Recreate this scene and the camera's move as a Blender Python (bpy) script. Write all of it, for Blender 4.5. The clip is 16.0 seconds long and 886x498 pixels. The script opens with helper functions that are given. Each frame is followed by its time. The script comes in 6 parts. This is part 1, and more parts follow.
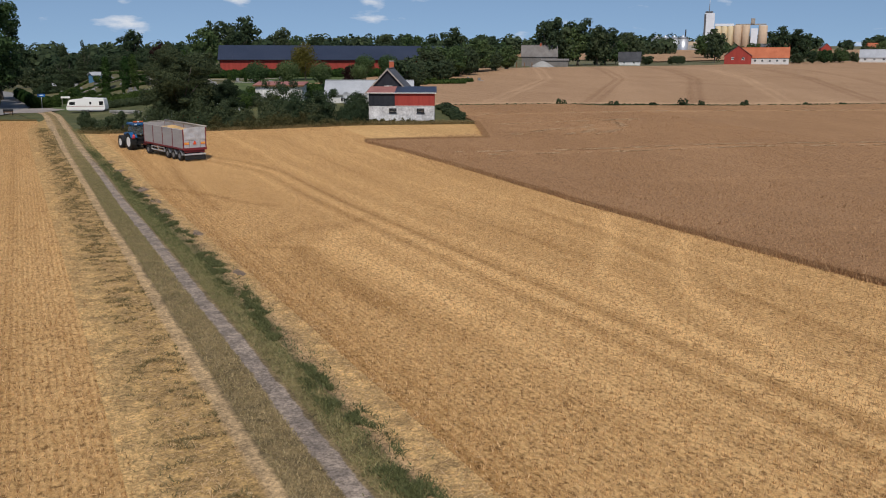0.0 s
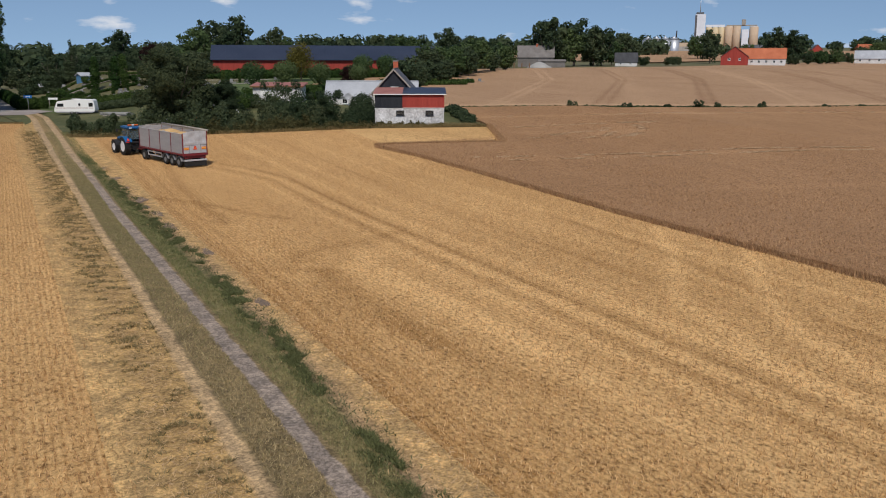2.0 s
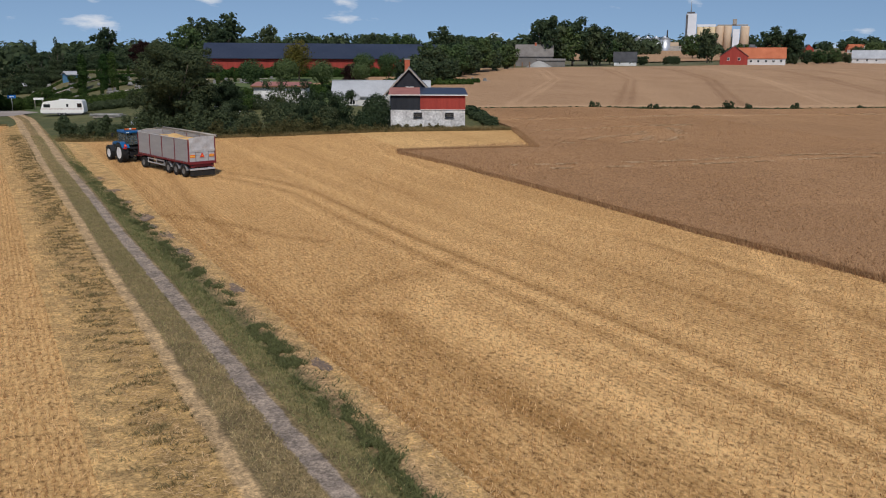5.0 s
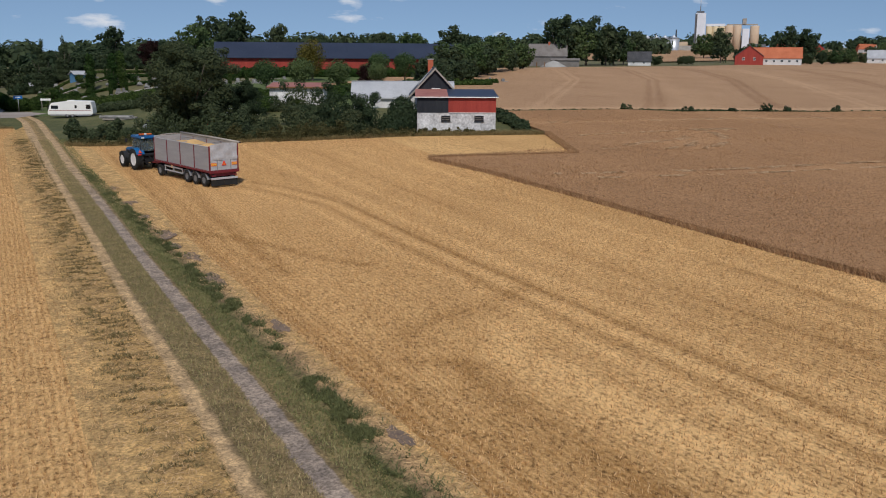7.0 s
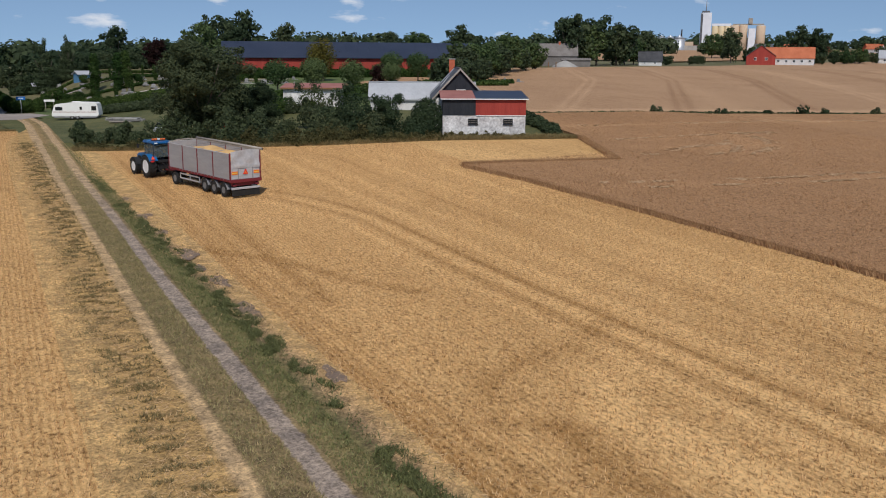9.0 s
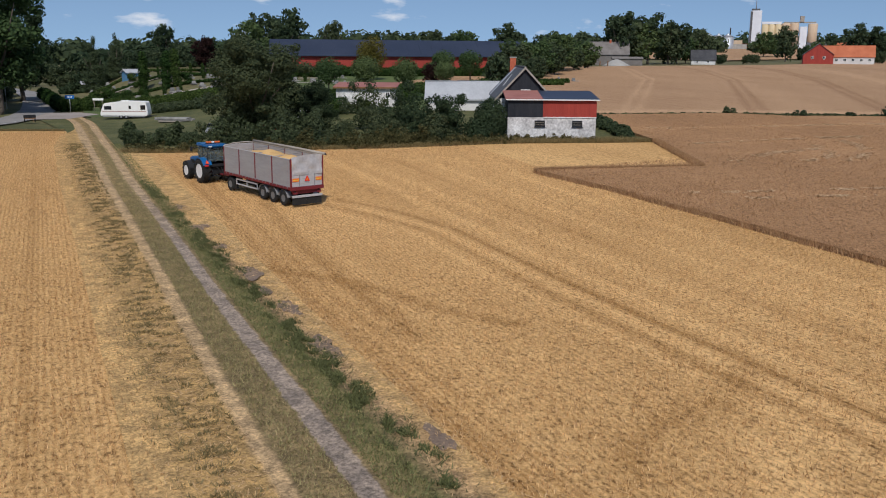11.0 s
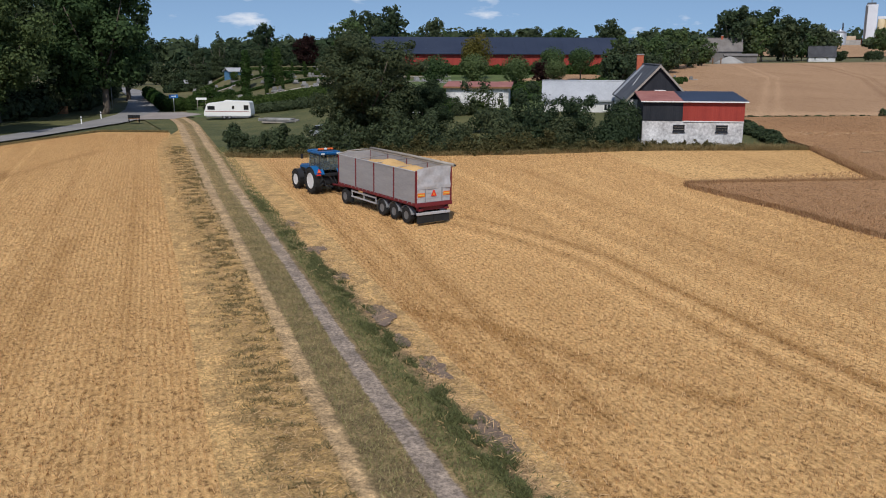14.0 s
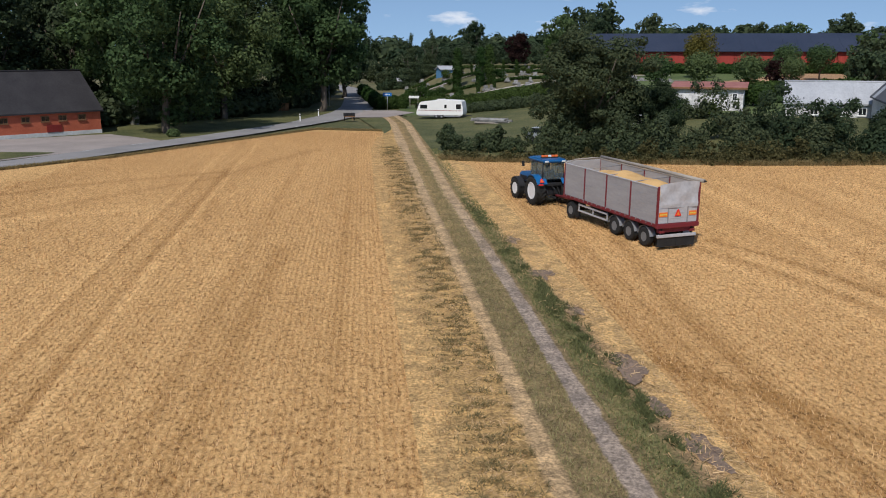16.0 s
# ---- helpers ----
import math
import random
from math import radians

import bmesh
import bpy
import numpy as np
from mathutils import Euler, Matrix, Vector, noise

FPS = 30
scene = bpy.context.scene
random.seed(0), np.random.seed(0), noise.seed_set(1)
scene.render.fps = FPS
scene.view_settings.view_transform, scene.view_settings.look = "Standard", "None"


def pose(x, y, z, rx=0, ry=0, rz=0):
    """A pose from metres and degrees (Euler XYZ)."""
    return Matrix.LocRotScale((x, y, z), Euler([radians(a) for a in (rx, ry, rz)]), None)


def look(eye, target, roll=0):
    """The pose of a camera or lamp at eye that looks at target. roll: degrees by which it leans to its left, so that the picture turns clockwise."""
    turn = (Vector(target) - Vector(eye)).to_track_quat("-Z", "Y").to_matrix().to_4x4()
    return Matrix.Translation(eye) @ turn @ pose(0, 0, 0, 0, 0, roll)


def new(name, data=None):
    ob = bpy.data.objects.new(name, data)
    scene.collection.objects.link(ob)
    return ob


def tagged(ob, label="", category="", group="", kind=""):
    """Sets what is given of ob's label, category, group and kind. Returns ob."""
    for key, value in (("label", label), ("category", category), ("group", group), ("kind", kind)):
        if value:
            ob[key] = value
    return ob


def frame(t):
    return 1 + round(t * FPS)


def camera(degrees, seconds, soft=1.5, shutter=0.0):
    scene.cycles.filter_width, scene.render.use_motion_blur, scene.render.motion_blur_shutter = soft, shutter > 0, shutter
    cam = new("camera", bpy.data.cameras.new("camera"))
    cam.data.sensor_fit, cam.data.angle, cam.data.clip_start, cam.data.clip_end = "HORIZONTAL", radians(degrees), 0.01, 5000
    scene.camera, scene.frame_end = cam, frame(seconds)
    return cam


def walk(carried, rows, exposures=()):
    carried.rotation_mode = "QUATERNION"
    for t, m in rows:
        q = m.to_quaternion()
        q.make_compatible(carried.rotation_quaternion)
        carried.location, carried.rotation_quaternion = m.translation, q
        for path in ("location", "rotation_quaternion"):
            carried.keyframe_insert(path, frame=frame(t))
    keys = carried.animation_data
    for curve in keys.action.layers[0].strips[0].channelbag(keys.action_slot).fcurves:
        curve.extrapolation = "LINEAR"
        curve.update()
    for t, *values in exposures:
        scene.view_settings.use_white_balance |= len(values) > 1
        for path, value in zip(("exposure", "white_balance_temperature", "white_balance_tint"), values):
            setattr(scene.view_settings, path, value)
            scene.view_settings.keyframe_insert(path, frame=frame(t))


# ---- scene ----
cam = camera(54.2, 16.0, soft=1.05)
METRES, EYE, TILT, LEAN, TURN = 50.7, 10.7, 0.0, 0.0, -25.7
ROWS = [
    (0.0, 0.0, 0.0, 0.0, 0.02, -12.18, -0.08),
    (0.5, -0.0155, 0.0311, -0.001, -0.23, -12.15, -0.09),
    (1.0, -0.0307, 0.0622, -0.0024, -0.38, -12.13, -0.1),
    (1.5, -0.045, 0.0924, -0.0032, -0.55, -12.12, -0.13),
    (2.0, -0.0601, 0.1216, -0.0036, -0.77, -12.11, -0.12),
    (2.5, -0.0753, 0.151, -0.0041, -0.96, -12.1, -0.13),
    (3.0, -0.0902, 0.1806, -0.0051, -1.14, -12.1, -0.14),
    (3.5, -0.1047, 0.2102, -0.0058, -1.3, -12.1, -0.16),
    (4.0, -0.1186, 0.2394, -0.0064, -1.47, -12.11, -0.19),
    (4.5, -0.132, 0.2688, -0.0069, -1.59, -12.13, -0.2),
    (5.0, -0.1455, 0.298, -0.0068, -1.69, -12.14, -0.21),
    (7.5, -0.215, 0.444, -0.0042, -1.36, -12.19, -0.28),
    (8.0, -0.2287, 0.4722, -0.0045, -1.5, -12.19, -0.29),
    (8.5, -0.2424, 0.5005, -0.0046, -1.61, -12.18, -0.29),
    (11.0, -0.3053, 0.6369, -0.0058, 1.35, -12.29, -0.35),
    (11.5, -0.317, 0.6638, -0.0056, 1.27, -12.31, -0.33),
    (12.0, -0.3291, 0.6906, -0.0053, 4.18, -12.37, -0.34),
    (12.5, -0.3409, 0.716, -0.0047, 4.08, -12.39, -0.3),
    (13.0, -0.353, 0.7414, -0.005, 4.0, -12.41, -0.23),
    (13.5, -0.3649, 0.7673, -0.0052, 4.86, -12.42, -0.19),
    (14.0, -0.377, 0.7922, -0.0063, 7.3, -12.45, -0.18),
    (14.5, -0.3908, 0.8191, -0.0078, 10.59, -12.49, -0.2),
    (15.0, -0.4049, 0.8466, -0.008, 13.75, -12.54, -0.13),
    (15.5, -0.4203, 0.8733, -0.007, 16.92, -12.58, -0.13),
    (16.0, -0.4368, 0.8988, -0.006, 20.53, -12.62, -0.1),
]
walk(cam, [(t, pose(0, 0, EYE, TILT, LEAN, TURN) @ pose(METRES * x, METRES * y, METRES * z, 90 + pitch, roll, yaw)) for t, x, y, z, yaw, pitch, roll in ROWS],
     [(0.0, -0.19, 6520, 10), (2.0, -0.21, 6500, 10), (3.0, -0.26, 6490, 10), (4.0, -0.29, 6480, 10), (5.0, -0.22, 6460, 10), (7.5, -0.26, 6430, 10), (8.5, -0.19, 6420, 10), (11.0, -0.16, 6360, 10), (13.5, -0.11, 6320, 10), (16.0, -0.02, 6300, 10)])

# ---------------------------------------------------------------- light
SUN_DIR = Vector((-0.30, -0.74, 0.95)).normalized()
world = bpy.data.worlds.new("sky")
scene.world = world
world.use_nodes = True
wn, wl = world.node_tree.nodes, world.node_tree.links
wn.clear()
w_out = wn.new("ShaderNodeOutputWorld")
w_bg = wn.new("ShaderNodeBackground")
w_bg.inputs["Strength"].default_value = 0.115
w_sky = wn.new("ShaderNodeTexSky")
w_sky.sky_type = "NISHITA"
w_sky.sun_disc = False
w_sky.sun_elevation = math.asin(SUN_DIR.z)
w_sky.sun_rotation = math.atan2(SUN_DIR.x, SUN_DIR.y)
w_sky.air_density, w_sky.dust_density, w_sky.ozone_density = 1.0, 0.5, 2.5
w_tc = wn.new("ShaderNodeTexCoord")
w_lift = wn.new("ShaderNodeVectorMath")
w_lift.operation = "ADD"
w_lift.inputs[1].default_value = (0, 0, 0.17)
wl.new(w_tc.outputs["Generated"], w_lift.inputs[0])
wl.new(w_lift.outputs["Vector"], w_sky.inputs["Vector"])
w_map = wn.new("ShaderNodeMapping")
w_map.inputs["Scale"].default_value = (7, 7, 22)
w_noise = wn.new("ShaderNodeTexNoise")
w_noise.inputs["Scale"].default_value = 2.2
w_noise.inputs["Detail"].default_value = 7
w_noise.inputs["Roughness"].default_value = 0.52
w_ramp = wn.new("ShaderNodeValToRGB")
w_ramp.color_ramp.elements[0].position = 0.585
w_ramp.color_ramp.elements[1].position = 0.74
w_mix = wn.new("ShaderNodeMix")
w_mix.data_type = "RGBA"
w_mix.inputs["B"].default_value = (6.9, 7.2, 7.8, 1)
wl.new(w_tc.outputs["Generated"], w_map.inputs["Vector"])
wl.new(w_map.outputs["Vector"], w_noise.inputs["Vector"])
wl.new(w_noise.outputs["Fac"], w_ramp.inputs["Fac"])
wl.new(w_ramp.outputs["Color"], w_mix.inputs["Factor"])
wl.new(w_sky.outputs["Color"], w_mix.inputs["A"])
wl.new(w_mix.outputs["Result"], w_bg.inputs["Color"])
wl.new(w_bg.outputs["Background"], w_out.inputs["Surface"])

sun_data = bpy.data.lights.new("sun", "SUN")
sun_data.energy, sun_data.angle, sun_data.color = 3.6, radians(0.6), (1.0, 0.95, 0.88)
sun = new("sun", sun_data)
sun.matrix_world = look(SUN_DIR * 300, (0, 0, 0))

# ---------------------------------------------------------------- terrain
RISE_EAST = ((72, -0.3), (97, 0.45), (133, 2.2), (155, 3.4), (240, 5.8), (300, 8.3), (430, 9.5), (600, 12), (1020, 24), (1600, 36), (3000, 66), (4500, 60))
RISE_WEST = ((72, -0.3), (97, 0.4), (131, 0.95), (160, 1.0), (210, 1.2), (350, 1.6), (500, 4), (800, 8), (1500, 18), (3000, 36), (4500, 34))


def slope_table(v, table):
    if v <= table[0][0]:
        return table[0][1]
    for (a, za), (b, zb) in zip(table, table[1:]):
        if v <= b:
            return za + (zb - za) * (v - a) / (b - a)
    return table[-1][1]


def height(x, y):
    k = min(1, max(0, (x - 8) / (34 - 17 * min(1, max(0, (y - 206) / 60)) + 0.5 * max(0, y - 290))))
    k = k * k * (3 - 2 * k)
    return slope_table(y + 0.35 * max(0, x), RISE_EAST) * k + slope_table(y, RISE_WEST) * (1 - k)


# ---------------------------------------------------------------- materials
def mat_base(name, rough=0.8, metal=0.0, spec=0.3):
    m = bpy.data.materials.new(name)
    m.use_nodes = True
    n, l = m.node_tree.nodes, m.node_tree.links
    b = n["Principled BSDF"]
    b.inputs["Roughness"].default_value = rough
    b.inputs["Metallic"].default_value = metal
    b.inputs["Specular IOR Level"].default_value = spec
    return m, n, l, b


def coords(n, l, scale=(1, 1, 1), source="Object"):
    tc, mp = n.new("ShaderNodeTexCoord"), n.new("ShaderNodeMapping")
    mp.inputs["Scale"].default_value = scale
    l.new(tc.outputs[source], mp.inputs["Vector"])
    return mp.outputs["Vector"]


def noise_tex(n, l, vec, scale, detail=4, rough=0.6):
    t = n.new("ShaderNodeTexNoise")
    t.inputs["Scale"].default_value, t.inputs["Detail"].default_value, t.inputs["Roughness"].default_value = scale, detail, rough
    l.new(vec, t.inputs["Vector"])
    return t.outputs["Fac"]


def ramp(n, l, fac, stops):
    r = n.new("ShaderNodeValToRGB")
    e = r.color_ramp.elements
    while len(e) < len(stops):
        e.new(0.5)
    for k, (p, c) in zip(e, stops):
        k.position, k.color = p, (*c, 1) if len(c) == 3 else c
    l.new(fac, r.inputs["Fac"])
    return r.outputs["Color"]


def mixc(n, l, fac, a, b, mode="MIX"):
    m = n.new("ShaderNodeMix")
    m.data_type, m.blend_type = "RGBA", mode
    for key, v in (("Factor", fac), ("A", a), ("B", b)):
        if isinstance(v, (int, float)):
            m.inputs[key].default_value = v
        elif isinstance(v, tuple):
            m.inputs[key].default_value = (*v, 1)
        else:
            l.new(v, m.inputs[key])
    return m.outputs["Result"]


def mathn(n, l, op, a, b=0.0, c=None):
    m = n.new("ShaderNodeMath")
    m.operation = op
    for i, v in enumerate((a, b) if c is None else (a, b, c)):
        if isinstance(v, (int, float)):
            m.inputs[i].default_value = v
        else:
            l.new(v, m.inputs[i])
    return m.outputs["Value"]


def bump(n, l, b, fac, strength=0.4, dist=0.02):
    k = n.new("ShaderNodeBump")
    k.inputs["Strength"].default_value, k.inputs["Distance"].default_value = strength, dist
    l.new(fac, k.inputs["Height"])
    l.new(k.outputs["Normal"], b.inputs["Normal"])


def surface(name, c1, c2, scale=1.0, fine=20.0, rough=0.8, metal=0.0, spec=0.3, relief=0.3, dist=0.01, stretch=(1, 1, 1), vary=0.0):
    """Colour between c1 and c2 at two scales, with fine relief; vary: brightness by object."""
    m, n, l, b = mat_base(name, rough, metal, spec)
    v = coords(n, l, stretch)
    big, small = noise_tex(n, l, v, scale, 4), noise_tex(n, l, v, fine, 5)
    f = mathn(n, l, "ADD", mathn(n, l, "MULTIPLY", big, 0.55), mathn(n, l, "MULTIPLY", small, 0.45))
    col = ramp(n, l, f, ((0.36, c1), (0.64, c2)))
    if vary:
        oi = n.new("ShaderNodeObjectInfo")
        hs = n.new("ShaderNodeHueSaturation")
        l.new(mathn(n, l, "MULTIPLY_ADD", oi.outputs["Random"], vary, 1 - vary / 2), hs.inputs["Value"])
        l.new(col, hs.inputs["Color"])
        col = hs.outputs["Color"]
    l.new(col, b.inputs["Base Color"])
    if relief:
        bump(n, l, b, small, relief, dist)
    return m


def foliage(name, dark, light, rough=0.6):
    m, n, l, b = mat_base(name, 0.75, 0, 0.1)
    g = n.new("ShaderNodeNewGeometry")
    oi = n.new("ShaderNodeObjectInfo")
    v = coords(n, l, (1, 1, 1))
    f = mathn(n, l, "ADD", mathn(n, l, "MULTIPLY", g.outputs["Random Per Island"], 0.6), mathn(n, l, "MULTIPLY", noise_tex(n, l, v, 0.5, 3), 0.4))
    col = ramp(n, l, f, ((0.15, dark), (0.85, light)))
    hs = n.new("ShaderNodeHueSaturation")
    l.new(mathn(n, l, "MULTIPLY_ADD", oi.outputs["Random"], 0.5, 0.75), hs.inputs["Value"])
    l.new(mathn(n, l, "MULTIPLY_ADD", oi.outputs["Random"], -0.05, 0.525), hs.inputs["Hue"])
    l.new(col, hs.inputs["Color"])
    l.new(hs.outputs["Color"], b.inputs["Base Color"])
    tl, mx = n.new("ShaderNodeBsdfTranslucent"), n.new("ShaderNodeMixShader")
    l.new(hs.outputs["Color"], tl.inputs["Color"])
    mx.inputs["Fac"].default_value = 0.45
    l.new(b.outputs["BSDF"], mx.inputs[1])
    l.new(tl.outputs["BSDF"], mx.inputs[2])
    l.new(mx.outputs["Shader"], n["Material Output"].inputs["Surface"])
    return m


def stubble_mat(name, dark, light, row=0.25, rows=0.06):
    """Straw stubble: drill rows along y, patches, fine straw."""
    m, n, l, b = mat_base(name, 0.9, 0, 0.15)
    v = coords(n, l)
    patch = noise_tex(n, l, coords(n, l, (0.10, 0.035, 1)), 1.0, 4, 0.55)
    streak = noise_tex(n, l, coords(n, l, (1.1, 0.05, 1)), 1.0, 3, 0.6)
    clump = noise_tex(n, l, v, 2.2, 4, 0.65)
    fine = noise_tex(n, l, coords(n, l, (12, 8, 1)), 1.0, 5, 0.8)
    w = n.new("ShaderNodeTexWave")
    w.wave_type, w.bands_direction, w.wave_profile = "BANDS", "X", "SIN"
    w.inputs["Scale"].default_value = 0.314 / row
    w.inputs["Distortion"].default_value = 0.7
    w.inputs["Detail"].default_value = 3
    w.inputs["Detail Scale"].default_value = 2.0
    l.new(v, w.inputs["Vector"])
    f = mathn(n, l, "MULTIPLY", fine, 0.62)
    at = n.new("ShaderNodeAttribute")
    at.attribute_name = "wear"
    f = mathn(n, l, "MULTIPLY_ADD", at.outputs["Fac"], 0.13, f)
    for s, k in ((clump, 0.20), (patch, 0.20), (streak, 0.11), (w.outputs["Fac"], rows)):
        f = mathn(n, l, "MULTIPLY_ADD", s, k, f)
    mid = tuple((a + c) / 2 for a, c in zip(dark, light))
    col = ramp(n, l, f, ((0.44, dark), (0.585, mid), (0.73, light)))
    # Dark flecks put shade between stalks into the colour; bright ones vary the straw.
    gap_shade = noise_tex(n, l, coords(n, l, (6.0, 4.2, 1)), 1.0, 4, 0.66)
    col = mixc(n, l, 0.9, col, ramp(n, l, gap_shade, ((0.35, (0.36, 0.31, 0.27)), (0.45, (0.98, 0.97, 0.96)), (0.62, (1.27, 1.27, 1.27)))), "MULTIPLY")
    l.new(col, b.inputs["Base Color"])
    bump(n, l, b, f, 0.7, 0.10)
    return m


def lane_mat():
    """The farm lane across its width: u in metres from the gravel wheel track."""
    m, n, l, b = mat_base("farm_lane", 0.92, 0, 0.15)
    uv = n.new("ShaderNodeUVMap")
    sep = n.new("ShaderNodeSeparateXYZ")
    l.new(uv.outputs["UV"], sep.inputs["Vector"])
    v = coords(n, l)
    wob = noise_tex(n, l, v, 0.9, 5, 0.7)
    long = noise_tex(n, l, coords(n, l, (0.6, 0.07, 1)), 1.0, 3)
    blot = noise_tex(n, l, v, 1.3, 5, 0.7)
    fine = noise_tex(n, l, v, 9, 4, 0.7)
    u = mathn(n, l, "ADD", sep.outputs["X"], mathn(n, l, "MULTIPLY_ADD", wob, 0.5, -0.25))
    u = mathn(n, l, "ADD", u, mathn(n, l, "MULTIPLY_ADD", long, 0.4, -0.2))
    f = mathn(n, l, "MULTIPLY_ADD", u, 1 / 9.0, 5.6 / 9.0)

    def at(s):
        return (s + 5.6) / 9.0

    straw, mess, beige, olive, gravel, green, soil = (0.56, 0.36, 0.155), (0.46, 0.295, 0.122), (0.50, 0.345, 0.188), (0.235, 0.172, 0.088), (0.32, 0.255, 0.205), (0.17, 0.145, 0.065), (0.42, 0.275, 0.145)
    col = ramp(n, l, f, ((at(-4.6), straw), (at(-3.9), mess), (at(-2.34), mess), (at(-2.14), beige), (at(-1.78), beige), (at(-1.6), olive), (at(-0.38), olive), (at(-0.3), gravel), (at(0.3), gravel), (at(0.38), olive), (at(1.2), (0.20, 0.165, 0.075)), (at(1.6), green), (at(2.0), (0.24, 0.17, 0.09)), (at(2.4), soil), (at(3.1), straw)))
    # towards the road the gravel gives way to dirt and straw
    pale, dull = (0.47, 0.33, 0.19), (0.33, 0.225, 0.105)
    far = ramp(n, l, f, ((at(-4.6), straw), (at(-3.9), mess), (at(-2.6), mess), (at(-2.4), pale), (at(-1.65), pale), (at(-1.4), dull), (at(-0.6), (0.25, 0.185, 0.088)), (at(-0.42), pale), (at(0.40), pale), (at(0.6), dull), (at(1.3), (0.26, 0.19, 0.09)), (at(1.8), soil), (at(2.6), straw)))
    reach = mathn(n, l, "ADD", mathn(n, l, "MULTIPLY", sep.outputs["Y"], 1 / 30), mathn(n, l, "MULTIPLY_ADD", long, 0.8, -3.2))
    col = mixc(n, l, ramp(n, l, reach, ((0.0, (0, 0, 0)), (1.0, (1, 1, 1)))), col, far)
    spots = ramp(n, l, blot, ((0.40, (0.55, 0.55, 0.55)), (0.62, (1.25, 1.22, 1.15))))
    col = mixc(n, l, 0.75, col, spots, "MULTIPLY")
    grain = ramp(n, l, fine, ((0.36, (0.50, 0.50, 0.50)), (0.64, (1.42, 1.42, 1.42))))
    col = mixc(n, l, 0.9, col, grain, "MULTIPLY")
    l.new(col, b.inputs["Base Color"])
    bump(n, l, b, fine, 0.7, 0.06)
    return m


M = {}
M["stubble"] = stubble_mat("straw_stubble", (0.31, 0.165, 0.055), (0.71, 0.445, 0.192))
M["stubble_far"] = stubble_mat("pale_stubble", (0.27, 0.155, 0.082), (0.47, 0.30, 0.172), 3.0, 0.03)
M["crop"] = stubble_mat("ripe_crop", (0.20, 0.106, 0.050), (0.42, 0.242, 0.120), 0.12)
M["lane"] = lane_mat()
M["grass"] = surface("mown_grass", (0.045, 0.058, 0.019), (0.145, 0.135, 0.052), 0.22, 3.0, 0.9, relief=0.8, dist=0.1)
M["meadow"] = surface("rough_ground", (0.06, 0.07, 0.025), (0.18, 0.15, 0.07), 0.05, 1.0, 0.9, relief=0.6, dist=0.2)
M["asphalt"] = surface("worn_asphalt", (0.20, 0.19, 0.185), (0.29, 0.275, 0.265), 0.25, 14, 0.85, relief=0.3)
M["road_paint"] = surface("worn_road_paint", (0.42, 0.42, 0.41), (0.66, 0.66, 0.64), 0.8, 9, 0.7, relief=0.1)
M["drive"] = surface("gravel_drive", (0.25, 0.215, 0.195), (0.36, 0.31, 0.28), 0.3, 12, 0.9, relief=0.4)
M["leaf_oak"] = foliage("oak_leaves", (0.050, 0.080, 0.034), (0.125, 0.182, 0.068))
M["leaf_dark"] = foliage("dark_leaves", (0.044, 0.064, 0.036), (0.094, 0.126, 0.060))
M["leaf_olive"] = foliage("olive_leaves", (0.036, 0.056, 0.030), (0.098, 0.122, 0.058))
M["leaf_yellow"] = foliage("yellow_leaves", (0.09, 0.09, 0.02), (0.16, 0.15, 0.035))
M["hedge"] = foliage("hedge_leaves", (0.025, 0.048, 0.014), (0.085, 0.14, 0.035))
M["copper"] = foliage("copper_leaves", (0.03, 0.014, 0.016), (0.07, 0.03, 0.03))
M["bark"] = surface("bark", (0.07, 0.055, 0.042), (0.17, 0.14, 0.11), 0.8, 9, 0.95, relief=0.8, dist=0.03, stretch=(1, 1, 0.25))
M["bark_pale"] = surface("pale_bark", (0.25, 0.23, 0.19), (0.42, 0.39, 0.33), 0.8, 9, 0.95, relief=0.8, dist=0.03, stretch=(1, 1, 0.25))

# ---------------------------------------------------------------- building blocks
def part(name, bm, material, parent=None, label=""):
    me = bpy.data.meshes.new(name)
    bm.normal_update()
    bm.to_mesh(me)
    bm.free()
    for k in material if isinstance(material, (list, tuple)) else (material,):
        me.materials.append(k)
    ob = new(name, me)
    if parent is not None:
        ob.parent = parent
    if label:
        ob["label"] = label
    return ob


def thing(name, m, label, category, group="", kind=""):
    ob = new(name)
    ob.empty_display_size = 0.2
    ob.matrix_world = m
    return tagged(ob, label, category, group, kind)


def bx(bm, x0, x1, y0, y1, z0, z1, m=None, idx=0):
    vs = [bm.verts.new((x, y, z)) for z in (z0, z1) for x, y in ((x0, y0), (x1, y0), (x1, y1), (x0, y1))]
    if m is not None:
        for v in vs:
            v.co = m @ v.co
    for q in ((3, 2, 1, 0), (4, 5, 6, 7), (0, 1, 5, 4), (1, 2, 6, 5), (2, 3, 7, 6), (3, 0, 4, 7)):
        bm.faces.new([vs[i] for i in q]).material_index = idx
    return vs


def box(x0, x1, y0, y1, z0, z1, bevel=0.0, m=None):
    bm = bmesh.new()
    bx(bm, x0, x1, y0, y1, z0, z1, m)
    if bevel:
        bmesh.ops.bevel(bm, geom=bm.edges[:], offset=bevel, segments=2, affect="EDGES", profile=0.5)
    return bm


